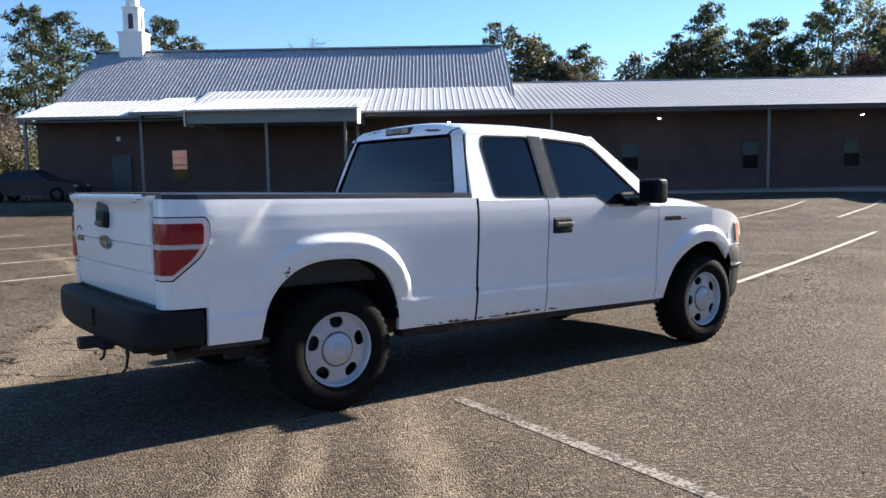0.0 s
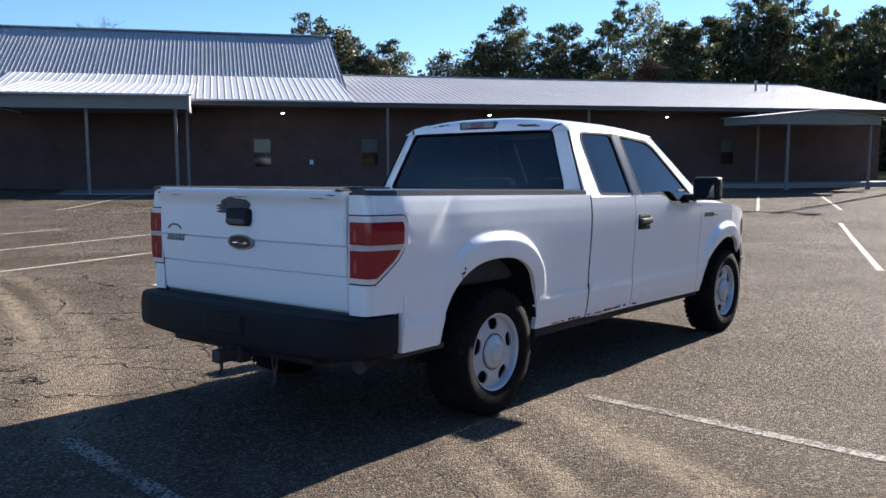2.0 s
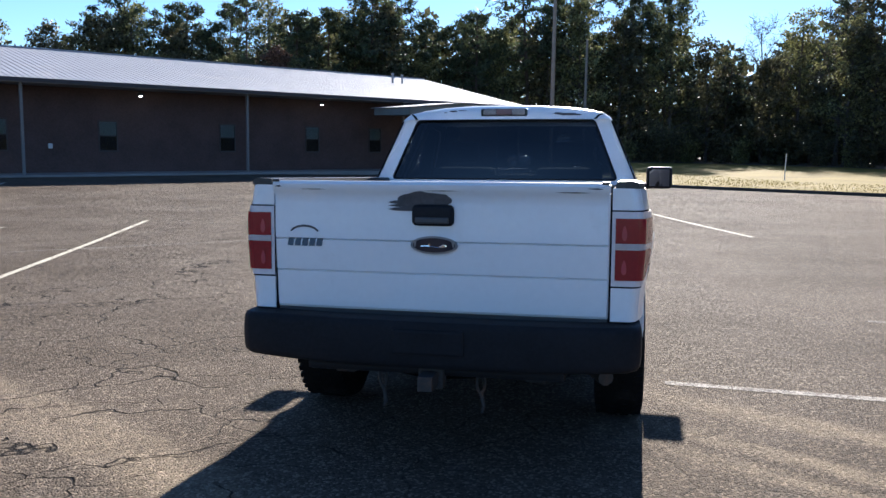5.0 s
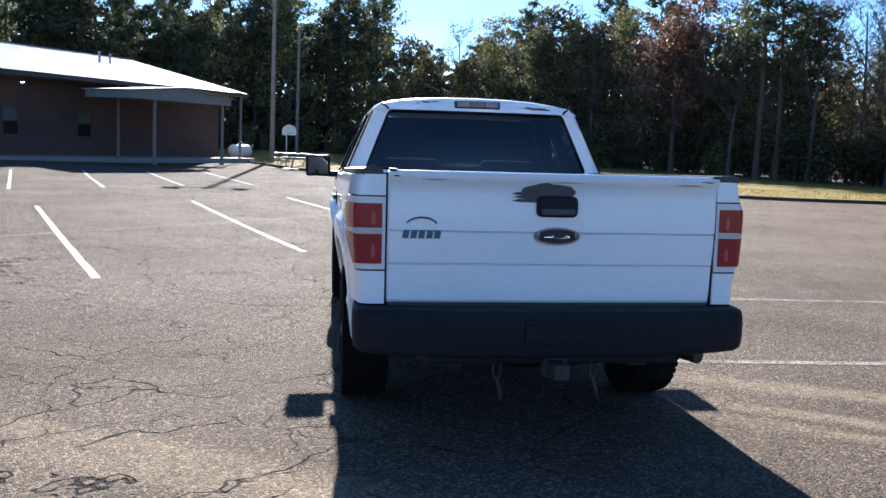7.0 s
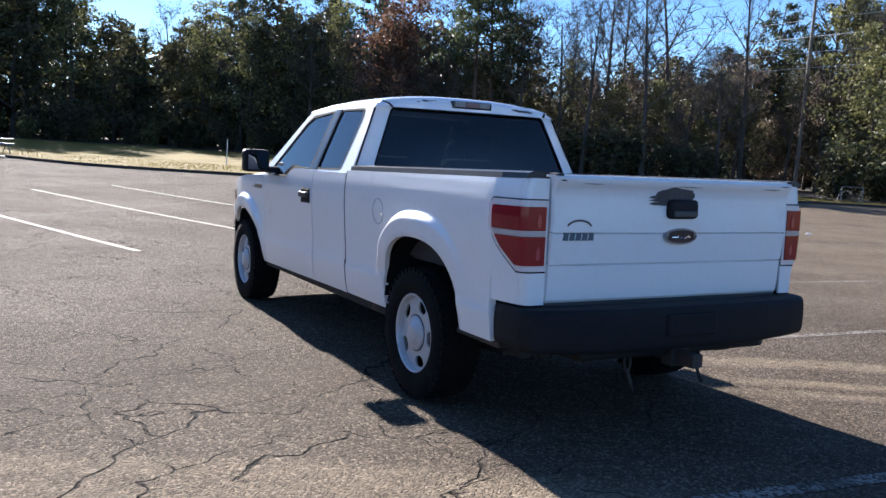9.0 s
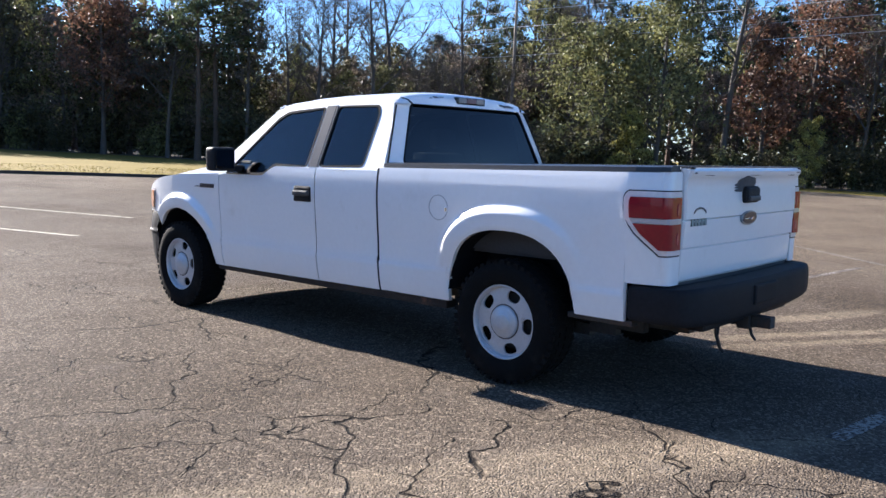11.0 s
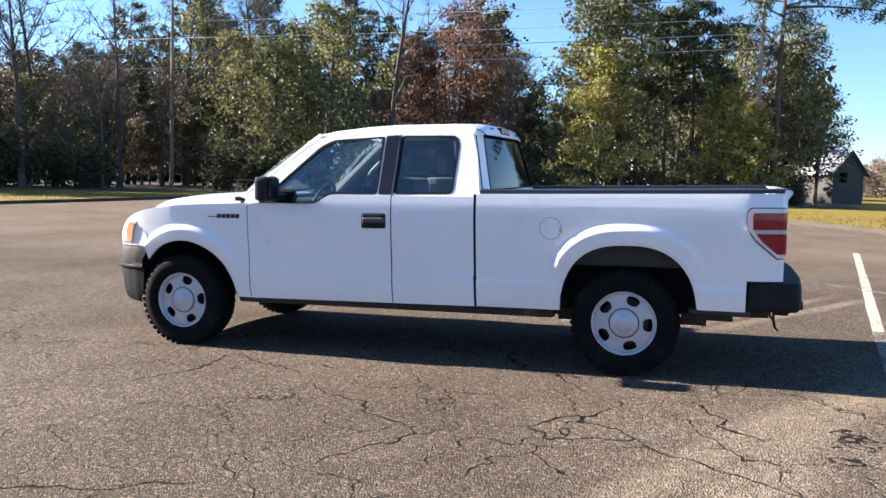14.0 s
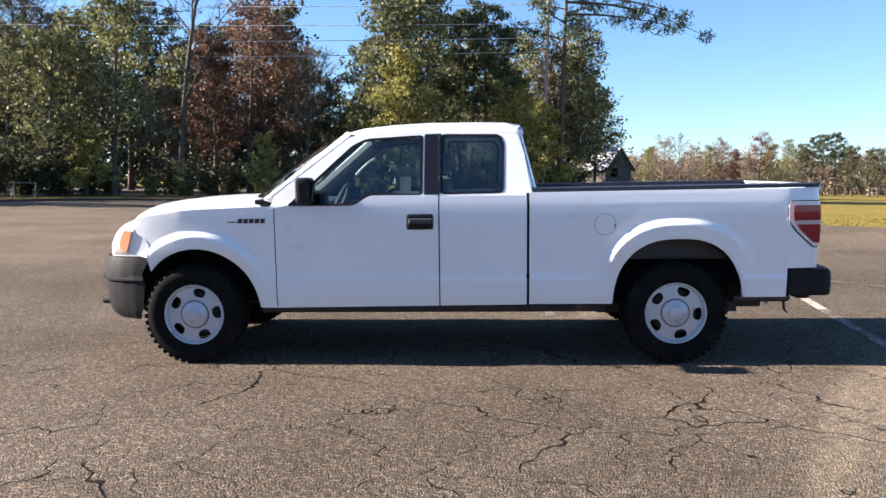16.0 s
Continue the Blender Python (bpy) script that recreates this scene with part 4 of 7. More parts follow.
def cab_side(side, truck):
    """Doors, frames, glass and pillars of one side of the extended cab."""
    sgn = "driver" if side < 0 else "passenger"
    rock = lambda y: interp(y, (1.1, 3.05), (0.452, 0.432))
    # front door
    door = flank("front_door", 1.782, 3.022, rock, lambda y: 1.205 if y > 2.44 else interp(y, (2.30, 2.44), (1.283, 1.205)), side, truck, rows=30, label="white front door with black pull handle")
    out = [(1.782, 1.275), (2.29, 1.275), (2.43, 1.197), (3.06, 1.197), (3.03, 1.29), (2.47, 1.735), (2.36, 1.765), (1.782, 1.775)]
    hole = rounded(window_shape("front"), 0.03)
    bm = plate(out, [hole], lambda u, v, d: (side * (min(tumble(v), side_x(2.6, v) + 0.001 if v < 1.3 else 9.0) - d), u, v), 0.035)
    part("window_frame", bm, WHITE, door)
    bm = plate(rounded(window_shape("front"), 0.03), [rounded(inset_loop(window_shape("front"), 0.022), 0.025)], lambda u, v, d: (side * (tumble(v) + 0.003 - d), u, v), 0.02)
    part("window_seal", bm, SEAM, door, "black rubber window seal")
    lining = plate(out, [hole], lambda u, v, d: (side * (min(tumble(v), side_x(2.6, v) + 0.001 if v < 1.3 else 9.0) - 0.037 - d), u, v), 0.008)
    part("frame_lining", lining, TRIM_DARK, door, "charcoal inner frame lining")
    glass_skin("pane", rounded(inset_loop(window_shape("front"), 0.015), 0.025), side, door, SIDE_GLASS)
    handle_at(door, side, 1.92, 1.09)
    # rear half door
    rear = flank("rear_door", 1.118, 1.772, rock, lambda y: 1.283, side, truck, rows=30, label="white rear half door")
    out = [(1.075, 1.275), (1.772, 1.275), (1.772, 1.775), (1.30, 1.768), (1.18, 1.755), (1.13, 1.60)]
    bm = plate(out, [rounded(window_shape("rear"), 0.04)], lambda u, v, d: (side * (tumble(v) - d), u, v), 0.035)
    part("window_frame", bm, WHITE, rear)
    bm = plate(rounded(window_shape("rear"), 0.04), [rounded(inset_loop(window_shape("rear"), 0.02), 0.035)], lambda u, v, d: (side * (tumble(v) + 0.003 - d), u, v), 0.02)
    part("window_seal", bm, SEAM, rear, "black rubber window seal")
    glass_skin("pane", rounded(inset_loop(window_shape("rear"), 0.015), 0.035), side, rear, SIDE_GLASS)
    # black applique over the pillar
    for a, c in ((1.783, 1.888), (1.762, 1.771)):
        bm = plate([(a, 1.292), (c, 1.292), (c, 1.752), (a, 1.755)], [], lambda u, v, d: (side * (tumble(v) + 0.006 - d), u, v), 0.006)
        part("pillar_cover", bm, GLOSS_BLACK, door if a > 1.78 else rear, "black pillar cover")
    # dark gaps between the panels
    for y, w, z1 in ((1.777, 0.009, 1.285), (3.026, 0.008, 1.20)):
        verts, faces = [], []
        for z in np.linspace(0.45, z1, 20):
            for yy in (y - w, y + w):
                verts.append((side * (side_x(y, z) - 0.004), yy, z))
        for k in range(19):
            faces.append((2 * k, 2 * k + 1, 2 * k + 3, 2 * k + 2))
        raw("panel_gap", verts, faces, SEAM, truck, "dark gap between body panels")
    # rocker panel below the doors
    bm = bmesh.new()
    box(bm, 0.78, 0.908, 0.52, 3.16, 0.388, 0.446, bevel=0.018)
    if side < 0:
        bmesh.ops.scale(bm, vec=(-1, 1, 1), verts=bm.verts[:])
    part("rocker", bm, ROCKER, truck, "dark rusty rocker sill under the doors")


def handle_at(parent, side, y, z):
    x = side_x(y, z)
    bm = bmesh.new()
    box(bm, x - 0.02, x + 0.006, y - 0.105, y + 0.105, z - 0.062, z + 0.062, bevel=0.02)
    if side < 0:
        bmesh.ops.scale(bm, vec=(-1, 1, 1), verts=bm.verts[:])
    h = part("handle", bm, BLACK_PLASTIC, parent, "black textured door handle")
    bm = bmesh.new()
    box(bm, x + 0.004, x + 0.034, y - 0.095, y + 0.085, z - 0.016, z + 0.026, bevel=0.012)
    if side < 0:
        bmesh.ops.scale(bm, vec=(-1, 1, 1), verts=bm.verts[:])
    part("grip", bm, GREY_PLASTIC, h)


def roof_loft(truck):
    """Roof skin, cab back with its rear glass, windscreen and pillars."""
    half = [(0.0, 1.872), (0.25, 1.868), (0.45, 1.855), (0.60, 1.835), (0.69, 1.812), (0.735, 1.785), (0.752, 1.76)]
    prof = [(-x, z) for x, z in half[::-1]] + half[1:]
    stations = ((1.135, 1.752, 0.012), (1.15, 1.80, 0.005), (1.19, 1.845, 0), (1.26, 1.866, 0), (1.5, 1.872, 0), (1.9, 1.870, 0), (2.15, 1.855, 0), (2.36, 1.822, 0.0), (2.50, 1.775, 0.0))
    verts, faces = [], []
    for y, top, nar in stations:
        for x, z in prof:
            zz = 1.752 + (z - 1.752) * max(0.0, (top - 1.745) / 0.127)
            bow = 0.07 * (1 - (x / 0.752) ** 2) if y > 2.3 else (-0.035 * (1 - (abs(x) / 0.752) ** 6) if y < 1.2 else 0)
            verts.append((x * (1 - nar), y + bow, zz))
    c = len(prof)
    for i in range(len(stations) - 1):
        for k in range(c - 1):
            faces.append((i * c + k, i * c + k + 1, (i + 1) * c + k + 1, (i + 1) * c + k))
    roof = raw("roof", verts, faces, WHITE, truck, "white roof skin with peeling spots at its rear edge", smooth=True)
    for side in (-1, 1):
        # windscreen pillars
        bm = bmesh.new()
        a = [(side * 0.955, 3.10, 1.26), (side * 0.90, 3.12, 1.27), (side * 0.70, 2.50, 1.78), (side * 0.752, 2.47, 1.752)]
        vs = [bm.verts.new(p) for p in a]
        ws = [bm.verts.new((p[0] * 0.94, p[1] - 0.03, p[2] - 0.02)) for p in a]
        for k in range(4):
            j = (k + 1) % 4
            bm.faces.new((vs[k], vs[j], ws[j], ws[k]))
        bm.faces.new(vs)
        bm.faces.new(ws[::-1])
        pillar = part("windscreen_pillar", bm, WHITE, truck)
        bm = bmesh.new()
        tube(bm, (side * 0.85, 3.04, 1.24), (side * 0.645, 2.44, 1.725), 0.075, 0.065, seg=12)
        part("pillar_trim", bm, TRIM_DARK, pillar, "dark inner pillar trim")
    # windscreen
    verts, faces = [], []
    for i in range(9):
        t = i / 8
        for k in range(13):
            u = -1 + 2 * k / 12
            xb, xt = 0.91 * u, 0.70 * u
            yb, yt = 3.12 + 0.22 * (1 - u * u), 2.50 + 0.075 * (1 - u * u)
            zt = 1.775 + 0.035 * (1 - u * u)
            verts.append((xb + (xt - xb) * t, yb + (yt - yb) * t, 1.275 + (zt - 1.275) * t + 0.03 * math.sin(math.pi * t)))
    for i in range(8):
        for k in range(12):
            a = i * 13 + k
            faces.append((a, a + 1, a + 14, a + 13))
    raw("windscreen", verts, faces, SIDE_GLASS, truck, smooth=True)
    # back of the cab
    def back(u, v, d):
        w = interp(v, (1.30, 1.755), (0.945, 0.752))
        q = min(1.0, abs(u) / w)
        return (u, 1.008 + (v - 1.30) * 0.25 + 0.018 * q * q + 0.05 * max(0.0, (q - 0.85) / 0.15) ** 1.3 + d, v)

    def header(u, v):
        """Outer face of the roof's rear edge."""
        zp = interp(abs(u), [h[0] for h in half], [h[1] for h in half])
        return interp(1.745 + 0.127 * (v - 1.752) / (zp - 1.752), (1.752, 1.80, 1.845), (1.135, 1.15, 1.19)) - 0.035 * (1 - (abs(u) / 0.752) ** 6)
    hole = rounded([(-0.810, 1.328), (0.810, 1.328), (0.638, 1.762), (-0.638, 1.762)], 0.04)
    outer = [(-0.945, 1.24), (0.945, 1.24), (0.945, 1.30)] + [(0.752, 1.755), (0.70, 1.80), (0.55, 1.825), (0.0, 1.838), (-0.55, 1.825), (-0.70, 1.80), (-0.752, 1.755), (-0.945, 1.30)]
    dense = []
    for k, p in enumerate(outer):
        q = outer[(k + 1) % len(outer)]
        m = max(1, int((Vector(p) - Vector(q)).length / 0.12))
        dense += [tuple(Vector(p).lerp(Vector(q), j / m)) for j in range(m)]
    cab = part("cab_back", plate(dense, [hole], back, 0.04), WHITE, truck, "white cab back panel")
    seal = plate(hole, [rounded([(-0.796, 1.338), (0.796, 1.338), (0.626, 1.752), (-0.626, 1.752)], 0.035)], lambda u, v, d: (u, back(u, v, 0)[1] - 0.004 + d, v), 0.012)
    part("glass_seal", seal, SEAM, cab, "black rubber glass seal")
    verts, faces = [], []
    for i in range(9):
        v = i / 8
        z = 1.332 + 0.426 * v
        for k in range(17):
            u = (-1 + k / 8) * (0.804 - 0.17 * v)
            verts.append((u, back(u, z, 0)[1] + 0.010 - 0.016 * math.sin(math.pi * v) * (1 - (u / 0.8) ** 2), z))
    for i in range(8):
        for k in range(16):
            a = i * 17 + k
            faces.append((a, a + 1, a + 18, a + 17))
    raw("rear_glass", verts, faces, PRIVACY, cab, "dark tinted rear window", smooth=True)
    # black seam down each rear corner of the cab
    for side in (-1, 1):
        bm = plate([(0.925, 1.31), (0.938, 1.31), (0.755, 1.745), (0.742, 1.745)], [], lambda u, v, d, side=side: (side * (u + 0.004), 1.045 + (v - 1.30) * 0.235 + 0.012 - d, v), 0.006)
        part("corner_seam", bm, SEAM, cab, "black corner seam")
    # high brake lamp
    bm = bmesh.new()
    box(bm, -0.168, 0.168, 1.103, 1.165, 1.777, 1.834, bevel=0.012)
    lamp = part("brake_lamp", bm, GLOSS_BLACK, cab, "dark framed high brake lamp with clouded lenses")
    for x0, x1, mat, lbl in ((-0.148, -0.058, CLOUDED, "clouded cargo lamp lens"), (-0.055, 0.055, DULL_RED, "dull red brake lens"), (0.058, 0.148, CLOUDED, "clouded cargo lamp lens")):
        bm = bmesh.new()
        box(bm, x0, x1, 1.098, 1.115, 1.789, 1.829, bevel=0.006)
        part("lens", bm, mat, lamp, lbl)
    for side in (-1, 1):
        bm = plate([(0.630, 1.758), (0.648, 1.756), (0.668, 1.780), (0.700, 1.797), (0.692, 1.803), (0.656, 1.788)], [], lambda u, v, d, side=side: (side * u, header(u, v) - 0.004 + d, v), 0.006)
        part("header_seam", bm, SEAM, cab, "black seam at the end of the roof header")
    # peeled paint at the roof's rear edge
    chip = random.Random(4)
    for cx, cz, w, h in ((-0.37, 1.818, 0.06, 0.008), (-0.31, 1.823, 0.06, 0.004), (-0.43, 1.808, 0.03, 0.004), (0.45, 1.792, 0.17, 0.010), (0.38, 1.799, 0.06, 0.006), (0.52, 1.787, 0.05, 0.005)):
        blot = [(cx + w / 2 * math.cos(a) * chip.uniform(0.7, 1.15), cz + h * math.sin(a) * chip.uniform(0.6, 1.3)) for a in np.linspace(0, math.tau, 18, endpoint=False)]
        part("peeled_patch", plate(blot, [], lambda u, v, d: (u, header(u, v) - 0.004 + d, v), 0.007), SCUFF, cab, "dark bare patch of peeled paint")
    return roof


def hood(truck):
    verts, faces = [], []
    ys = [3.06, 3.2, 3.4, 3.6, 3.8, 4.0, 4.14, 4.25, 4.33, 4.39, 4.43]
    zs = [1.265, 1.285, 1.285, 1.28, 1.268, 1.245, 1.22, 1.185, 1.145, 1.09, 1.03]
    n = 16
    for y, z in zip(ys, zs):
        edge = min(0.93, side_x(y, 1.2) - 0.02)
        for k in range(n + 1):
            u = -1 + 2 * k / n
            drop = 0.085 * abs(u) ** 3 + 0.02 * (1 - ease(abs(abs(u) - 0.62) / 0.12)) * -0.4
            yy = y - 0.23 * abs(u) ** 2.1 * ease((y - 3.6) / 0.8) + (0.17 * (1 - u * u) if y < 3.15 else 0.1 * (1 - u * u) if y < 3.3 else 0)
            verts.append((u * edge, yy, z - drop))
    c = n + 1
    for i in range(len(ys) - 1):
        for k in range(n):
            faces.append((i * c + k, i * c + k + 1, i * c + c + k + 1, i * c + c + k))
    raw("hood", verts, faces, WHITE, truck, "white hood panel", smooth=True)
    bm = bmesh.new()
    box(bm, -0.88, 0.88, 3.02, 3.2, 1.225, 1.262, bevel=0.01)
    part("cowl", bm, BLACK_PLASTIC, truck, "black plastic cowl grille")
    for side in (-1, 1):
        bm = bmesh.new()
        tube(bm, (side * 0.12, 3.22, 1.29), (side * 0.72, 3.10, 1.315), 0.009)
        tube(bm, (side * 0.70, 3.18, 1.285), (side * 0.72, 3.10, 1.312), 0.008)
        part("wiper", bm, BLACK_PLASTIC, truck, "black wiper blade")
    # front end: grille, lamps and bumper
    bm = bmesh.new()
    box(bm, -0.52, 0.52, 4.28, 4.395, 0.72, 1.02, bevel=0.03)
    grille = part("grille", bm, BLACK_PLASTIC, truck, "black front grille")
    for z in (0.79, 0.875, 0.96):
        bm = bmesh.new()
        box(bm, -0.50, 0.50, 4.385, 4.415, z - 0.018, z + 0.018, bevel=0.008)
        part("grille_bar", bm, WHITE, grille)
    for side in (-1, 1):
        headlamp(side, truck)
    verts, faces = [], []
    knots = ((0.968, 4.035), (0.958, 4.14), (0.925, 4.26), (0.862, 4.37), (0.755, 4.455), (0.58, 4.53), (0.35, 4.575), (0.0, 4.59))
    fine = []
    for (x0, y0), (x1, y1) in zip(knots, knots[1:]):
        fine += [(x0 + (x1 - x0) * t, y0 + (y1 - y0) * t) for t in (0, 0.33, 0.67)]
    outline = [(-x, y) for x, y in fine] + [(0.0, 4.59)] + fine[::-1]
    levels = ((0.338, 0.84, 0.13), (0.345, 0.90, 0.11), (0.38, 0.94, 0.08), (0.45, 0.962, 0.05), (0.58, 0.976, 0.03), (0.638, 0.980, 0.02), (0.646, 1.012, 0.02), (0.660, 1.014, 0.02), (0.668, 0.990, 0.03), (0.70, 0.988, 0.04), (0.79, 0.974, 0.0), (0.826, 0.956, 0.0), (0.836, 0.90, 0.0))
    for z, sc, pull in levels:
        for x, y in outline:
            verts.append((x * min(1.0, 0.5 + sc / 2), 3.6 + (y - 3.6) * sc + pull * max(0.0, 1 - (y - 4.035) / 0.2), z))
    c = len(outline)
    for i in range(len(levels) - 1):
        for k in range(c - 1):
            faces.append((i * c + k, i * c + c + k, i * c + c + k + 1, i * c + k + 1))
    front = raw("front_bumper", verts, faces, BUMPER_BLACK, truck, "black plastic front bumper with a ledge", smooth=True)
    front.data.set_sharp_from_angle(angle=radians(40))
    for side in (-1, 1):
        bm = bmesh.new()
        tube(bm, (side * 0.50, 4.40, 0.43), (side * 0.50, 4.58, 0.43), 0.026, seg=10)
        part("tow_hook", bm, DARK_STEEL, front)
    bm = bmesh.new()
    box(bm, -0.72, 0.72, 4.05, 4.27, 0.38, 0.9, bevel=0.02)
    part("radiator_support", bm, DARK_STEEL, truck)


def headlamp(side, truck):
    """Clear lamp wrapped round the front corner, with a slanted amber lens at its rear."""
    plan = [(side_x(y, 0.95) + 0.004, y) for y in np.linspace(4.10, 4.33, 9)] + [(0.81, 4.365), (0.73, 4.395), (0.62, 4.415), (0.53, 4.425)]
    bm = bmesh.new()
    grid = []
    for z, bulge in ((0.84, -0.012), (0.85, 0.0), (0.90, 0.008), (0.96, 0.010), (1.02, 0.004), (1.045, -0.004), (1.055, -0.02)):
        row = []
        for x, y in plan:
            first = 4.125 + (1.035 - z) * 0.36
            yy = max(y, first)
            xx = (side_x(yy, z) + 0.004 if yy < 4.331 else x) + bulge * 0.6
            row.append(bm.verts.new((side * xx, yy + (bulge * 0.5 - 0.52 * max(0.0, z - 0.87)) * ease((yy - 4.2) / 0.15), z)))
        grid.append(row)
    for p, q in zip(grid, grid[1:]):
        for k in range(len(plan) - 1):
            if (p[k].co - p[k + 1].co).length + (q[k].co - q[k + 1].co).length > 1e-4:
                bm.faces.new((p[k], p[k + 1], q[k + 1], q[k]))
    bmesh.ops.remove_doubles(bm, verts=bm.verts[:], dist=0.0004)
    hl = part("headlamp", bm, CLEAR_LENS, truck, "hazed clear headlamp lens", smooth=True)
    loop = rounded([(4.14, 1.028), (4.205, 1.036), (4.245, 0.965), (4.252, 0.888), (4.195, 0.866), (4.168, 0.94)], 0.02, 3)
    part("marker_lens", plate(loop, [], lambda u, v, d: (side * (side_x(u, v) + 0.014 - d), u, v), 0.012), AMBER_LENS, hl, "amber side marker lens")


def bed(truck):
    low_bed = lambda y: 0.455 if y > 0.4 else (0.505 if y > -0.82 else 0.722)
    top = lambda y: interp(y, (-1.1, 1.1), (RAIL_Z + 0.008, RAIL_Z - 0.012))
    for side in (-1, 1):
        lbl = "white bed side with flared wheel arch and round fuel door" if side < 0 else "white bed side with a dent and a rusty arch lip"
        panel = flank("bed_side", -1.005, 1.098, low_bed, top, side, truck, arches=(REAR_ARCH,), rows=44, slant=0.0, label=lbl)
        # cap on the rail
        bm = bmesh.new()
        rings = []
        for y in np.linspace(-1.05, 1.07, 12):
            z = top(y)
            rings.append([bm.verts.new((side * x, y, z + dz)) for x, dz in ((0.958 - 0.034 * ease((-0.78 - y) / 0.36), 0.002), (0.953 - 0.034 * ease((-0.78 - y) / 0.36), 0.028), (0.90, 0.036), (0.83, 0.034), (0.82, 0.0))])
        for p, q in zip(rings, rings[1:]):
            for k in range(5):
                j = (k + 1) % 5
                bm.faces.new((p[k], p[j], q[j], q[k]))
        bm.faces.new(rings[0][::-1])
        bm.faces.new(rings[-1])
        part("rail_cap", bm, RAIL_PLASTIC, panel, "black plastic bed rail cap")
        # inner wall of the box
        bm = bmesh.new()
        box(bm, min(side * 0.80, side * 0.83), max(side * 0.80, side * 0.83), -1.02, 1.06, 0.80, 1.30)
        part("inner_wall", bm, TRIM_DARK, panel, "dark bed liner wall")
        # dark arch liner
        verts, faces = [], []
        cy, cz, ry, rz, n = REAR_ARCH
        bend = lambda q: math.copysign(abs(q) ** (2 / n), q)
        arc = np.linspace(0.17, math.pi - 0.22, 22)
        for a in arc:
            for x in (0.95, 0.60):
                verts.append((side * x, cy + ry * bend(math.cos(a)), cz + rz * bend(math.sin(a))))
        for k in range(len(arc) - 1):
            faces.append((2 * k, 2 * k + 1, 2 * k + 3, 2 * k + 2))
        raw("arch_liner", verts, faces, SEAM, panel, "dark wheel arch liner")
        part("arch_wall", plate([(cy + ry * bend(math.cos(q)), cz + rz * bend(math.sin(q))) for q in arc] + [(cy - ry, 0.43), (cy + ry, 0.43)], [], lambda u, v, d: (side * (0.61 - d), u, v), 0.01), SEAM, panel, "dark inner arch wall")
        # sill trim under the rear part
        bm = bmesh.new()
        box(bm, min(side * 0.86, side * 0.93), max(side * 0.86, side * 0.93), -0.86, -0.44, 0.475, 0.508, bevel=0.008)
        part("lower_lip", bm, DARK_STEEL, panel)
        tail_lamp(side, truck)
        if side < 0:
            fuel_door(panel, side)
        else:
            dent_rust(panel)
    # seam between the cab and the bed
    for side in (-1, 1):
        verts, faces = [], []
        for z in np.linspace(0.45, 1.30, 18):
            for y in (1.094, 1.122):
                verts.append((side * (side_x(1.1, z) - 0.003), y, z))
        for k in range(17):
            faces.append((2 * k, 2 * k + 1, 2 * k + 3, 2 * k + 2))
        raw("bed_gap", verts, faces, SEAM, truck, "dark gap between cab and bed")
    bm = bmesh.new()
    box(bm, -0.80, 0.80, -1.02, 1.05, 0.78, 0.82)
    box(bm, -0.94, 0.94, 0.885, 0.915, 0.6, 1.305)
    part("bed_floor", bm, TRIM_DARK, truck, "black lined bed floor and headboard")
    tailgate(truck)


def wrapped(side, z_rows, y_end, off, y_rear, x_in, r=0.045, thick=0.012):
    """A sheet that runs across the rear face, round the corner and along the body side."""
    rows = []
    for z in z_rows:
        xs = side_x(-1.03, z) + off
        yc = y_rear + r
        outer = [(x_in + (xs - r - x_in) * k / 2, y_rear) for k in range(2)]
        outer += [(xs - r + r * math.sin(a), yc - r * math.cos(a)) for a in np.linspace(0, math.pi / 2, 7)]
        ye = max(y_end(z), yc + 0.004)
        outer += [(side_x(yc + (ye - yc) * q, z) + off, yc + (ye - yc) * q) for q in (0.33, 0.66, 1.0)]
        cx, cy = xs - r, yc
        inner = []
        for x, y in outer:
            inner.append((x - thick if y > cy else x - thick * max(0.0, (x - cx)) / r, y + thick * (1.0 if x <= cx else max(0.0, (cy - y)) / r)))
        rows.append([(side * x, y, z) for x, y in outer + inner[::-1]])
    bm = bmesh.new()
    loops = [[bm.verts.new(p) for p in row] for row in rows]
    n = len(loops[0])
    for a, c in zip(loops, loops[1:]):
        for k in range(n):
            bm.faces.new((a[k], a[(k + 1) % n], c[(k + 1) % n], c[k]))
    bm.faces.new(loops[0])
    bm.faces.new(loops[-1][::-1])
    bmesh.ops.recalc_face_normals(bm, faces=bm.faces[:])
    return bm


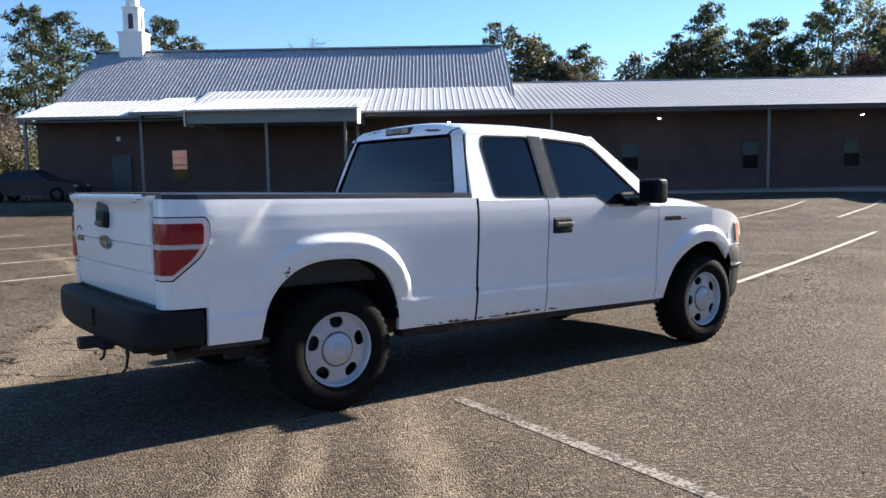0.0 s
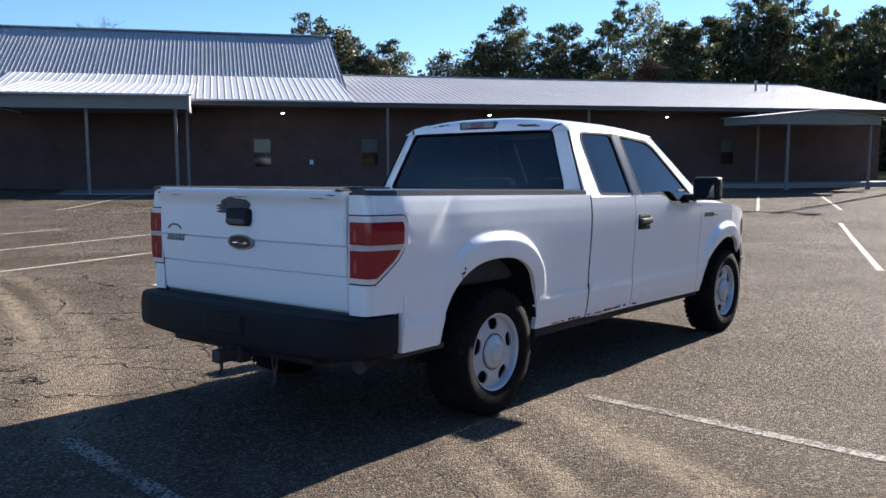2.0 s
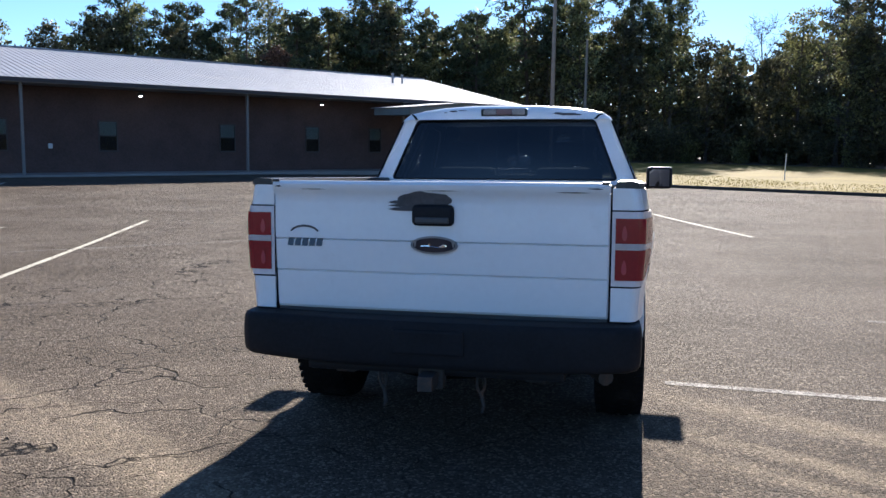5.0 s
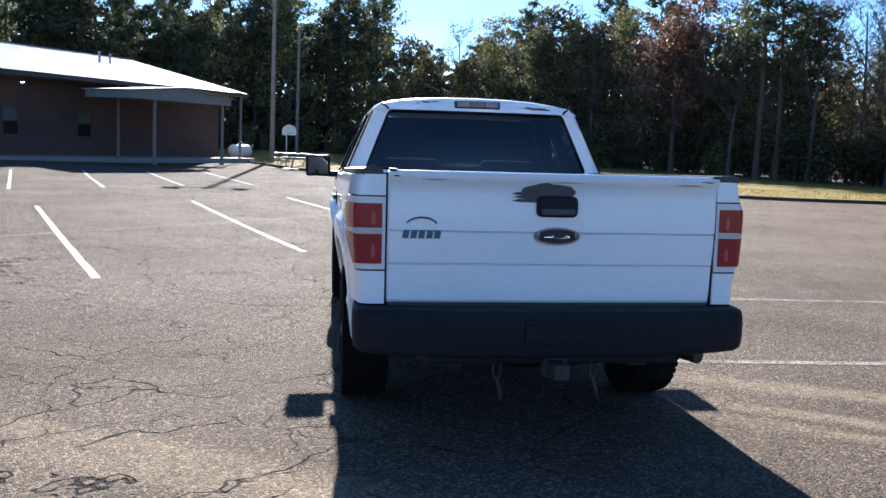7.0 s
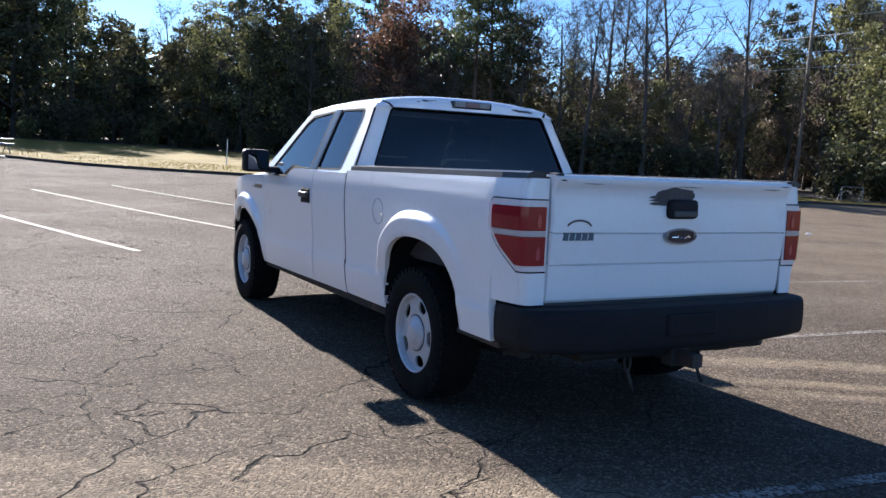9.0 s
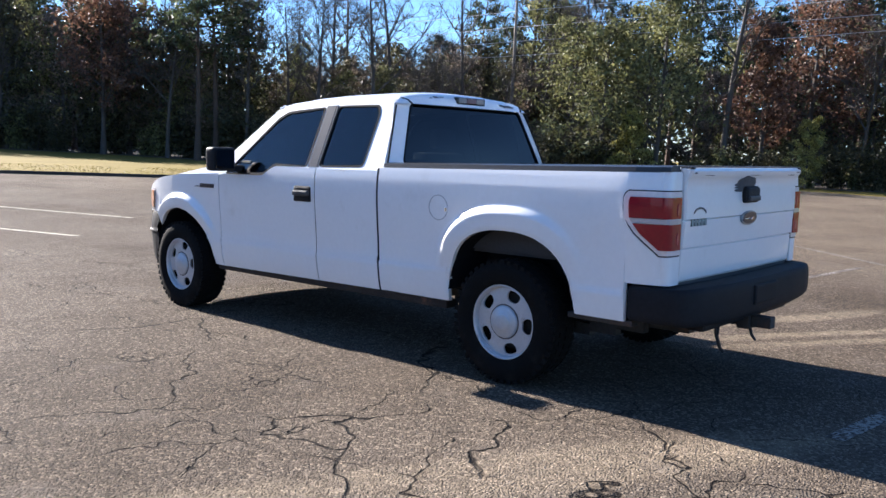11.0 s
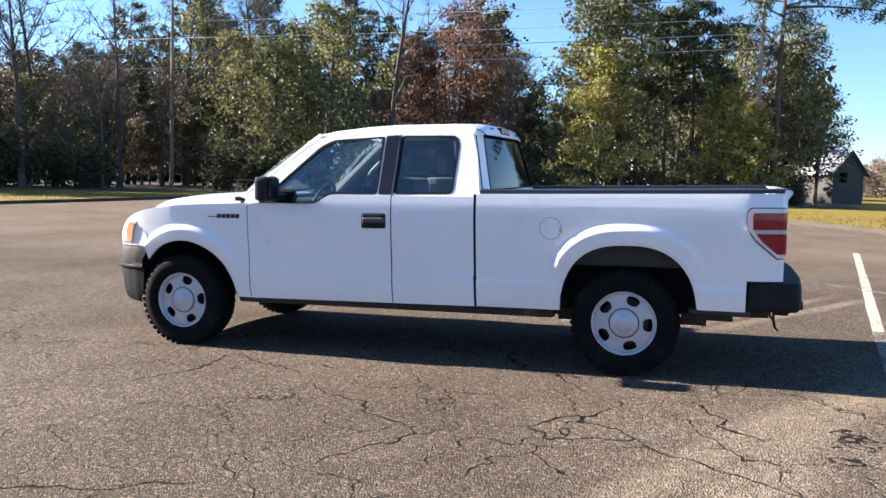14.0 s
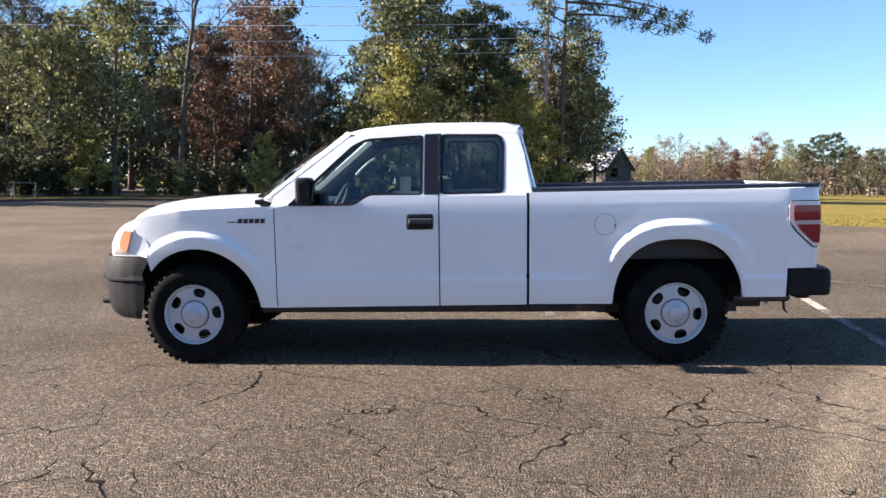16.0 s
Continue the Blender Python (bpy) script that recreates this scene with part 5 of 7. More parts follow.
def tail_lamp(side, truck):
    """Corner lamp: pale surround, two red lenses and a clear band, wrapped round the rear corner."""
    def rim(z):
        return interp(z, (0.885, 0.895, 1.0, 1.085, 1.185, 1.213, 1.222), (-1.012, -1.0, -0.878, -0.814, -0.812, -0.826, -0.845))

    def lens_edge(z):
        return interp(z, (0.912, 1.0, 1.08, 1.18, 1.192), (-1.012, -0.908, -0.85, -0.846, -0.856))
    bm = wrapped(side, (0.884, 0.89, 0.91, 0.95, 1.0, 1.04, 1.085, 1.12, 1.185, 1.205, 1.216, 1.222), rim, 0.009, -1.064, 0.812, thick=0.03)
    lamp = part("tail_lamp", bm, LAMP_EDGE, truck, "red and clear tail lamp with pale surround")
    outline = wrapped(side, (0.876, 0.882, 0.902, 0.942, 0.992, 1.034, 1.082, 1.12, 1.187, 1.211, 1.223, 1.2285), lambda z: rim(z + (0.008 if z < 1.05 else -0.006)) + 0.005, 0.0045, -1.0605, 0.812, thick=0.012)
    part("lamp_gasket", outline, SEAM, lamp, "dark gap round the lamp")
    for nm, lo, hi, mat in (("red_lens", 1.079, 1.192, RED_LENS), ("red_lens", 0.912, 1.050, RED_LENS), ("clear_lens", 1.053, 1.076, CLEAR_LENS)):
        lens = part(nm, wrapped(side, np.linspace(lo, hi, 6), lens_edge, 0.0165, -1.071, 0.828), mat, lamp)
        if nm == "red_lens":
            # pinkish glint of the lens, painted as a slim paler ellipse on its face
            zc = (lo + hi) / 2 - 0.01
            star = [(0.868 + 0.011 * math.cos(q) * (1 - 0.3 * math.sin(q)), zc + 0.034 * math.sin(q)) for q in np.linspace(0, math.tau, 16, endpoint=False)]
            part("reflector", plate(star, [], lambda u, v, d: (side * u, -1.0745 + d, v), 0.004), RED_GLINT, lens, "paler glint painted on the red lens")
    # rear corner post of the bed
    for z0, z1 in ((0.722, 0.8835), (1.2225, 1.326)):
        part("corner_post", wrapped(side, np.linspace(z0, z1, 8), lambda z: -0.998, 0.0015, -1.060, 0.812), WHITE, truck, "white rear corner of the bed")


def fuel_door(panel, side):
    cy, cz, r = 0.535, 1.06, 0.082
    ring = [(cy + r * math.cos(a), cz + r * math.sin(a)) for a in np.linspace(0, math.tau, 40, endpoint=False)]
    inner = [(cy + (r - 0.005) * math.cos(a), cz + (r - 0.005) * math.sin(a)) for a in np.linspace(0, math.tau, 40, endpoint=False)]
    part("fuel_door_seam", plate(ring, [inner], lambda u, v, d: (side * (side_x(u, v) + 0.002 - d), u, v), 0.004), FINE_SEAM, panel, "thin round seam of the fuel door")
    bm = bmesh.new()
    box(bm, 0.979, 0.995, cy - 0.082, cy - 0.064, cz - 0.022, cz + 0.006, bevel=0.004)
    bmesh.ops.scale(bm, vec=(-1, 1, 1), verts=bm.verts[:])
    part("fuel_door_pull", bm, CHROME, panel)


def dent_rust(panel):
    for cy, cz, w, h in ((-0.345, 0.887, 0.010, 0.012), (-0.362, 0.884, 0.007, 0.006), (-0.338, 0.910, 0.004, 0.013), (-0.352, 0.866, 0.004, 0.008)):
        pts = [(cy + w * math.cos(a) * (1 + 0.3 * math.sin(3 * a)), cz + h * math.sin(a) * (1 + 0.3 * math.cos(2 * a))) for a in np.linspace(0, math.tau, 14, endpoint=False)]
        part("rust_spot", plate(pts, [], lambda u, v, d: (side_x(u, v) + 0.003 - d, u, v), 0.004), SCUFF, panel, "grey scuffed rust spot at the arch lip")


def sill_rust(truck):
    """Rust eating the lower edge of the passenger side."""
    rnd = random.Random(8)
    for k in range(16):
        y = 0.72 + 0.075 * k + rnd.uniform(-0.02, 0.02)
        if abs(y - 1.1) < 0.05 or abs(y - 1.777) < 0.05:
            continue
        w, h = rnd.uniform(0.015, 0.05), rnd.uniform(0.004, 0.012)
        pts = [(y + w * math.cos(a) * (1 + 0.25 * math.sin(3 * a + k)), 0.459 + h + h * math.sin(a) * (1 + 0.3 * math.cos(2 * a + k))) for a in np.linspace(0, math.tau, 12, endpoint=False)]
        part("rust_spot", plate(pts, [], lambda u, v, d: (side_x(u, v) + 0.003 - d, u, v), 0.004), RUST, truck, "brown rust at the lower body edge")


def tailgate(truck):
    """Tailgate skin with two pressed creases, handle with scuff, oval badge and worn top edge."""
    zs = [0.728, 0.74, 0.80, 0.907, 0.9125, 0.918, 1.0, 1.063, 1.068, 1.073, 1.16, 1.24, 1.275, 1.297, 1.316, 1.333, 1.341, 1.345]
    ys = [0.012, 0.002, -0.004, -0.010, 0.003, -0.014, -0.022, -0.026, -0.012, -0.030, -0.030, -0.026, -0.028, -0.042, -0.056, -0.058, -0.050, -0.028]
    xs = [-0.803, -0.795, -0.6, -0.3, 0, 0.3, 0.6, 0.795, 0.803]
    verts, faces = [], []
    for z, dy in zip(zs, ys):
        for x in xs:
            verts.append((x, GATE_Y + 0.025 + dy + (0.012 if abs(x) > 0.8 else 0) + 0.012 * (x / 0.8) ** 2, z))
    n, c = len(zs), len(xs)
    for i in range(n - 1):
        for k in range(c - 1):
            faces.append((i * c + k, i * c + k + 1, i * c + c + k + 1, i * c + c + k))
    off = len(verts)
    verts += [(x, y + (0.05 if i < (n - 1) * c else 0.06), z) for i, (x, y, z) in enumerate(verts[:off])]
    for i in range(n - 1):
        for k in range(c - 1):
            a = off + i * c + k
            faces.append((a, a + c, a + c + 1, a + 1))
        for k in (0, c - 1):
            a = i * c + k
            faces.append((a, a + c, off + a + c, off + a) if k == 0 else (a, off + a, off + a + c, a + c))
    for k in range(c - 1):
        a, b_ = k, (n - 1) * c + k
        faces.append((a, off + a, off + a + 1, a + 1))
        faces.append((b_, b_ + 1, off + b_ + 1, off + b_))
    gate = raw("tailgate", verts, faces, WHITE, truck, "white tailgate with black handle, oval badge and worn top edge")
    for p in gate.data.polygons:
        p.use_smooth = p.index < (n - 1) * (c - 1)
    gate.data.set_sharp_from_angle(angle=radians(32))
    gy = lambda z: GATE_Y + 0.025 + interp(z, zs, ys)
    face = lambda lift: (lambda u, v, d: (u, gy(v) + 0.012 * (u / 0.8) ** 2 - lift + d, v))
    bm = bmesh.new()
    box(bm, -0.105, 0.095, gy(1.19) - 0.035, gy(1.19) + 0.02, 1.143, 1.243, bevel=0.03, seg=3)
    h = part("handle", bm, BLACK_PLASTIC, gate, "black tailgate handle")
    bm = bmesh.new()
    box(bm, -0.085, 0.075, gy(1.19) - 0.045, gy(1.19) - 0.02, 1.155, 1.185, bevel=0.008)
    part("grip", bm, GREY_PLASTIC, h)
    rnd = random.Random(4)
    blob = [(-0.045 + 0.125 * math.cos(a) * (1 + 0.1 * rnd.random()), 1.262 + 0.034 * math.sin(a) * (1 + 0.3 * rnd.random())) for a in np.linspace(0, math.tau, 26, endpoint=False)]
    part("scuff", plate(blob, [], face(0.004), 0.004), SCUFF, gate, "grey scuffed patch of bare metal")
    for z, w in ((1.235, 0.10), (1.218, 0.07), (1.25, 0.06)):
        s_ = [(-0.225, z), (-0.225 + w * 0.5, z + 0.009), (-0.10, z + 0.012), (-0.10, z - 0.008), (-0.225 + w * 0.5, z - 0.006)]
        part("scuff", plate(s_, [], face(0.005), 0.004), SCUFF, gate, "grey scratch")
    def oval(rx, rz):
        return [(rx * math.cos(a), 1.053 + rz * math.sin(a)) for a in np.linspace(0, math.tau, 40, endpoint=False)]
    badge = part("oval_badge", plate(oval(0.112, 0.043), [], face(0.012), 0.010), BADGE_RIM, gate, "chrome rimmed dark oval badge")
    part("badge_face", plate(oval(0.101, 0.034), [], face(0.015), 0.004), BADGE_DARK, badge)
    wave = [(-0.065, 1.047), (-0.05, 1.064), (-0.02, 1.060), (0.01, 1.068), (0.045, 1.058), (0.068, 1.064), (0.06, 1.046), (0.02, 1.042), (-0.02, 1.048)]
    part("badge_stroke", plate(wave, [], face(0.017), 0.003), CHROME, badge)
    # model badge as plain slanted bars
    for k in range(5):
        x0 = -0.735 + 0.037 * k
        bar = [(x0, 1.034), (x0 + 0.028, 1.034), (x0 + 0.034, 1.070), (x0 + 0.006, 1.070)]
        part("badge_bar", plate(bar, [], face(0.007), 0.007), BADGE_DARK, gate, "dark slanted badge bar")
    arc = [(-0.645 + 0.07 * math.cos(a), 1.09 + 0.036 * math.sin(a)) for a in np.linspace(0.35, 2.8, 14)]
    arc2 = [(-0.645 + 0.078 * math.cos(a), 1.09 + 0.046 * math.sin(a)) for a in np.linspace(2.8, 0.35, 14)]
    part("dealer_decal", plate(arc + arc2, [], face(0.004), 0.003), SCUFF, gate, "small arched grey decal bar")
    for side in (-1, 1):
        bm = bmesh.new()
        box(bm, 0.8035, 0.8115, GATE_Y + 0.045, GATE_Y + 0.09, 0.72, 1.335)
        if side < 0:
            bmesh.ops.scale(bm, vec=(-1, 1, 1), verts=bm.verts[:])
        part("gate_gap", bm, SEAM, gate, "dark gap beside the tailgate")
    bm = bmesh.new()
    box(bm, -0.80, 0.80, GATE_Y + 0.05, GATE_Y + 0.10, 0.64, 0.735, bevel=0.005)
    part("gate_sill", bm, TRIM_DARK, gate, "dark sill below the tailgate")
    # worn top moulding
    bm = bmesh.new()
    box(bm, -0.79, 0.79, GATE_Y - 0.012, GATE_Y + 0.06, 1.338, 1.349, bevel=0.004)
    cap = part("top_moulding", bm, WHITE, gate, "scuffed white top edge")
    for x0, x1, z, h in ((-0.66, -0.52, 1.309, 0.0022), (-0.06, 0.12, 1.307, 0.0022), (0.56, 0.72, 1.306, 0.003), (0.70, 0.775, 1.324, 0.004), (-0.785, -0.75, 1.322, 0.005)):
        xm = x0 + (x1 - x0) * 0.6
        streak = [(x0, z), (x0 + (x1 - x0) * 0.3, z - h * 0.6), (xm, z - h), (x1, z - h * 0.3), (xm, z + h * 0.7), (x0 + (x1 - x0) * 0.25, z + h * 0.4)]
        part("worn_edge", plate(streak, [], face(0.004), 0.004), SCUFF, cap, "bare worn streak")
    for side in (-1, 1):
        bm = bmesh.new()
        box(bm, 0.765, 0.80, GATE_Y - 0.02, GATE_Y + 0.05, 1.342, 1.355, bevel=0.005)
        if side < 0:
            bmesh.ops.scale(bm, vec=(-1, 1, 1), verts=bm.verts[:])
        part("corner_cap", bm, RAIL_PLASTIC, gate, "chipped black corner cap")


def rear_bumper(truck):
    """Step bumper: a folded black section with wrapped ends, plate recess, hitch and chain loop."""
    half = [(0.930, -0.826), (0.948, -0.844), (0.955, -0.93), (0.957, -1.06), (0.945, -1.130), (0.90, -1.166), (0.75, -1.192), (0.45, -1.214)]
    outline = [(-x, y) for x, y in half] + [(0.0, -1.222)] + half[::-1]
    inner = [(x * 0.90 if abs(x) > 0.9 else x * 0.93, max(y, -1.0) if abs(x) > 0.9 else y + 0.14) for x, y in outline]
    levels = ((0.500, 0.85), (0.490, 0.30), (0.491, 0.10), (0.500, 0.035), (0.522, 0.0), (0.565, -0.02), (0.640, -0.02), (0.675, 0.0), (0.695, 0.03), (0.708, 0.09), (0.712, 0.2), (0.714, 0.95))
    verts, faces = [], []
    c = len(outline)
    for z, mix in levels:
        for k in range(c):
            p = Vector(outline[k]).lerp(Vector(inner[k]), mix)
            zz = z + (0.018 * ease((abs(p.x) - 0.55) / 0.35) + 0.012 * ease((abs(p.x) - 0.9) / 0.08)) * ease((0.64 - z) / 0.12)
            if k in (0, c - 1):
                zz = 0.60 + (zz - 0.60) * 0.72
            elif k in (1, c - 2):
                zz = 0.60 + (zz - 0.60) * 0.98
            verts.append((p.x, p.y, zz))
    for i in range(len(levels) - 1):
        for k in range(c - 1):
            faces.append((i * c + k, i * c + k + 1, i * c + c + k + 1, i * c + c + k))
    for k in range(c - 1):
        a = (len(levels) - 1) * c + k
        faces.append((a, a + 1, k + 1, k))
    for k in (0, c - 1):
        faces.append([i * c + k for i in range(len(levels))])
    bump = raw("rear_bumper", verts, faces, BUMPER_BLACK, truck, "black step bumper with licence plate recess", smooth=True)
    bump.data.set_sharp_from_angle(angle=radians(42))
    bm = bmesh.new()
    box(bm, -0.62, 0.62, -1.13, -1.02, 0.44, 0.53, bevel=0.02)
    part("step_pad", bm, BLACK_PLASTIC, bump)
    bm = bmesh.new()
    box(bm, -0.17, 0.17, -1.236, -1.20, 0.555, 0.675, bevel=0.015)
    part("plate_recess", bm, BUMPER_BLACK, bump, "dark licence plate recess")
    bm = bmesh.new()
    box(bm, -0.035, 0.035, -1.28, -1.0, 0.40, 0.47, bevel=0.006)
    box(bm, -0.06, 0.06, -1.16, -1.08, 0.385, 0.53, bevel=0.01)
    part("hitch_receiver", bm, DARK_STEEL, truck, "dark steel hitch receiver")
    # chain loops
    for x in (-0.26, 0.22):
        bm = bmesh.new()
        pts = [(x + 0.02 * math.cos(a), -1.05, 0.40 + 0.05 * math.sin(a)) for a in np.linspace(0, math.tau, 10)]
        for p, q in zip(pts, pts[1:]):
            tube(bm, p, q, 0.008, seg=6, caps=False)
        tube(bm, (x, -1.05, 0.36), (x + 0.018, -1.065, 0.29), 0.011, 0.010, seg=6)
        tube(bm, (x + 0.018, -1.065, 0.29), (x + 0.012, -1.09, 0.265), 0.010, 0.007, seg=6)
        part("chain_hook", bm, DARK_STEEL, truck, "hanging tow chain hook")


def underbody(truck):
    for side in (-1, 1):
        bm = bmesh.new()
        box(bm, min(side * 0.42, side * 0.52), max(side * 0.42, side * 0.52), -1.0, 4.3, 0.40, 0.55, bevel=0.01)
        part("frame_rail", bm, DARK_STEEL, truck, "dark steel frame rail")
        bm = bmesh.new()
        for k, (y, z) in enumerate(zip(np.linspace(-0.75, 0.72, 9)[:-1], np.linspace(-0.75, 0.72, 9)[1:])):
            za, zb = 0.30 + 0.22 * (y / 0.75) ** 2 * 0.6, 0.30 + 0.22 * (z / 0.75) ** 2 * 0.6
            box(bm, side * 0.56 - 0.03, side * 0.56 + 0.03, y, z, min(za, zb), max(za, zb) + 0.045)
        part("leaf_spring", bm, DARK_STEEL, truck, "dark leaf spring")
        verts, faces = [], []
        cy, cz, ry, rz, _ = FRONT_ARCH
        arc = np.linspace(0.1, math.pi - 0.1, 22)
        for a in arc:
            for x in (0.945, 0.55):
                verts.append((side * x, cy + ry * math.cos(a), cz + rz * math.sin(a)))
        for k in range(len(arc) - 1):
            faces.append((2 * k, 2 * k + 1, 2 * k + 3, 2 * k + 2))
        raw("arch_liner", verts, faces, SEAM, truck, "dark wheel arch liner")
        part("arch_wall", plate([(cy + ry * math.cos(q), cz + rz * math.sin(q)) for q in arc] + [(cy - ry, 0.43), (cy + ry, 0.43)], [], lambda u, v, d: (side * (0.56 - d), u, v), 0.01), SEAM, truck, "dark inner arch wall")
    for y in (0.0, 3.67):
        bm = bmesh.new()
        tube(bm, (-0.72, y, 0.385), (0.72, y, 0.385), 0.05, seg=12)
        if y == 0:
            bmesh.ops.create_uvsphere(bm, u_segments=16, v_segments=10, radius=0.16, matrix=Matrix.Translation((0, y, 0.385)))
        part("axle", bm, DARK_STEEL, truck, "dark axle tube")
    bm = bmesh.new()
    lathe(bm, [(-0.11, 0.20), (-0.12, 0.26), (-0.11, 0.36), (-0.06, 0.385), (0.06, 0.385), (0.11, 0.36), (0.12, 0.26), (0.11, 0.20)], 36)
    bmesh.ops.rotate(bm, cent=(0, 0, 0), matrix=Matrix.Rotation(radians(90), 3, "Y"), verts=bm.verts[:])
    bmesh.ops.translate(bm, vec=(0, -0.62, 0.50), verts=bm.verts[:])
    part("spare_tyre", bm, RUBBER, truck, "spare tyre slung under the bed", smooth=True)
    bm = bmesh.new()
    box(bm, 0.10, 0.40, 1.3, 2.1, 0.33, 0.50, bevel=0.05)
    tube(bm, (0.30, 1.3, 0.42), (0.55, 0.3, 0.50), 0.035, seg=10)
    tube(bm, (0.55, 0.3, 0.50), (0.62, -0.6, 0.46), 0.035, seg=10)
    tube(bm, (0.62, -0.6, 0.46), (0.80, -0.98, 0.44), 0.038, seg=10)
    part("exhaust", bm, DARK_STEEL, truck, "rusty exhaust pipe and silencer")
    bm = bmesh.new()
    box(bm, -0.55, -0.15, 0.9, 2.4, 0.36, 0.56, bevel=0.06)
    part("fuel_tank", bm, DARK_STEEL, truck, "dark fuel tank")
    bm = bmesh.new()
    box(bm, -0.35, 0.35, 2.5, 4.1, 0.38, 0.75, bevel=0.08)
    part("engine_sump", bm, DARK_STEEL, truck)
    bm = bmesh.new()
    box(bm, -0.85, 0.85, 1.12, 3.15, 0.44, 0.50)
    box(bm, -0.92, 0.92, 1.102, 1.128, 0.46, 1.27)
    box(bm, -0.85, 0.85, 3.10, 3.16, 0.46, 1.22)
    part("cab_floor", bm, DARK_STEEL, truck)


def wheel(truck, side, y):
    """Steel wheel with five windows and a centre cap inside a blocky off-road tyre."""
    w = new("wheel")
    w.parent = truck
    w.location = (side * 0.855, y, 0.386)
    w.rotation_euler = (radians((11 if y > 1 else 19) if side < 0 else (17 if y > 1 else -2)), 0, 0)
    tagged(w, "silver steel wheel with five windows and blocky black tyre")
    bm = bmesh.new()
    prof = [(-0.115, 0.226), (-0.128, 0.25), (-0.134, 0.30), (-0.130, 0.345), (-0.116, 0.368), (-0.09, 0.377), (-0.05, 0.380), (0.05, 0.380), (0.09, 0.377), (0.116, 0.368), (0.130, 0.345), (0.134, 0.30), (0.128, 0.25), (0.115, 0.226), (0.05, 0.205), (-0.05, 0.205)]
    lathe(bm, prof, 56, closed=True)
    tyre = part("tyre", bm, RUBBER, w, "worn black all-terrain tyre", smooth=True)
    bm = bmesh.new()
    n = 44
    for k in range(n):
        for row, (x0, x1, r0, r1, shift) in enumerate(((0.080, 0.124, 0.350, 0.383, 0.0), (-0.124, -0.080, 0.350, 0.383, 0.5), (-0.055, -0.008, 0.372, 0.386, 0.25), (0.008, 0.055, 0.372, 0.386, 0.75))):
            a = (k + shift) * math.tau / n
            wd = math.tau / n * 0.58
            vs = []
            for x, r_hi in ((x0, r1 if row != 0 else r1), (x1, r1 if row > 1 else r1 - 0.012)):
                for aa in (a - wd / 2, a + wd / 2):
                    vs.append([bm.verts.new((x, r * math.cos(aa), r * math.sin(aa))) for r in (r0, r_hi)])
            (a0, a1, b0, b1) = vs
            bm.faces.new((a0[1], a1[1], b1[1], b0[1]))
            bm.faces.new((a0[0], a0[1], b0[1], b0[0]))
            bm.faces.new((a1[0], b1[0], b1[1], a1[1]))
            bm.faces.new((a0[0], a1[0], a1[1], a0[1]))
            bm.faces.new((b0[0], b0[1], b1[1], b1[0]))
    tagged(part("tread", bm, RUBBER, tyre, "ring of tread blocks"), kind="stuff")
    # disc with windows
    def circle(r, n=40, c=(0, 0)):
        return [(c[0] + r * math.cos(a), c[1] + r * math.sin(a)) for a in np.linspace(0, math.tau, n, endpoint=False)]
    holes = [circle(0.092, 30)]
    for k in range(5):
        a0 = k * math.tau / 5 + 0.35
        pts = [(r * math.cos(a0 + da), r * math.sin(a0 + da)) for r, da in ((0.136, -0.19), (0.136, 0.19), (0.166, 0.295), (0.199, 0.235), (0.203, 0.0), (0.199, -0.235), (0.166, -0.295))]
        holes.append(rounded(pts, 0.014, 3))
    cone = lambda u, v, d: (side * (0.084 + 0.012 * math.sin(math.pi * min(1.0, math.hypot(u, v) / 0.213)) - d), u, v)
    disc = part("disc", plate(circle(0.213, 60), holes, cone, 0.012), WHEEL_STEEL, w)
    bm = bmesh.new()
    lathe(bm, [(0.066, 0.208), (0.084, 0.2125), (0.098, 0.2155), (0.112, 0.219), (0.120, 0.226), (0.118, 0.232), (0.105, 0.230), (0.05, 0.212)], 60, side)
    part("rim", bm, WHEEL_STEEL, w, "silver rim flange", smooth=True)
    bm = bmesh.new()
    lathe(bm, [(0.06, 0.102), (0.098, 0.102), (0.107, 0.098), (0.112, 0.088), (0.115, 0.062), (0.122, 0.056), (0.127, 0.042), (0.129, 0.0)], 36, side)
    part("centre_cap", bm, WHEEL_STEEL, w, "domed silver centre cap", smooth=True)
    bm = bmesh.new()
    lathe(bm, [(0.080, 0.101), (0.0985, 0.102), (0.0985, 0.109), (0.085, 0.111)], 40, side)
    part("cap_groove", bm, SCUFF, w, "dark grimy ring round the cap")
    bm = bmesh.new()
    lathe(bm, [(0.03, 0.0), (0.03, 0.17), (-0.03, 0.2), (-0.10, 0.19)], 30, side)
    part("brake_drum", bm, DARK_STEEL, w)
    return w


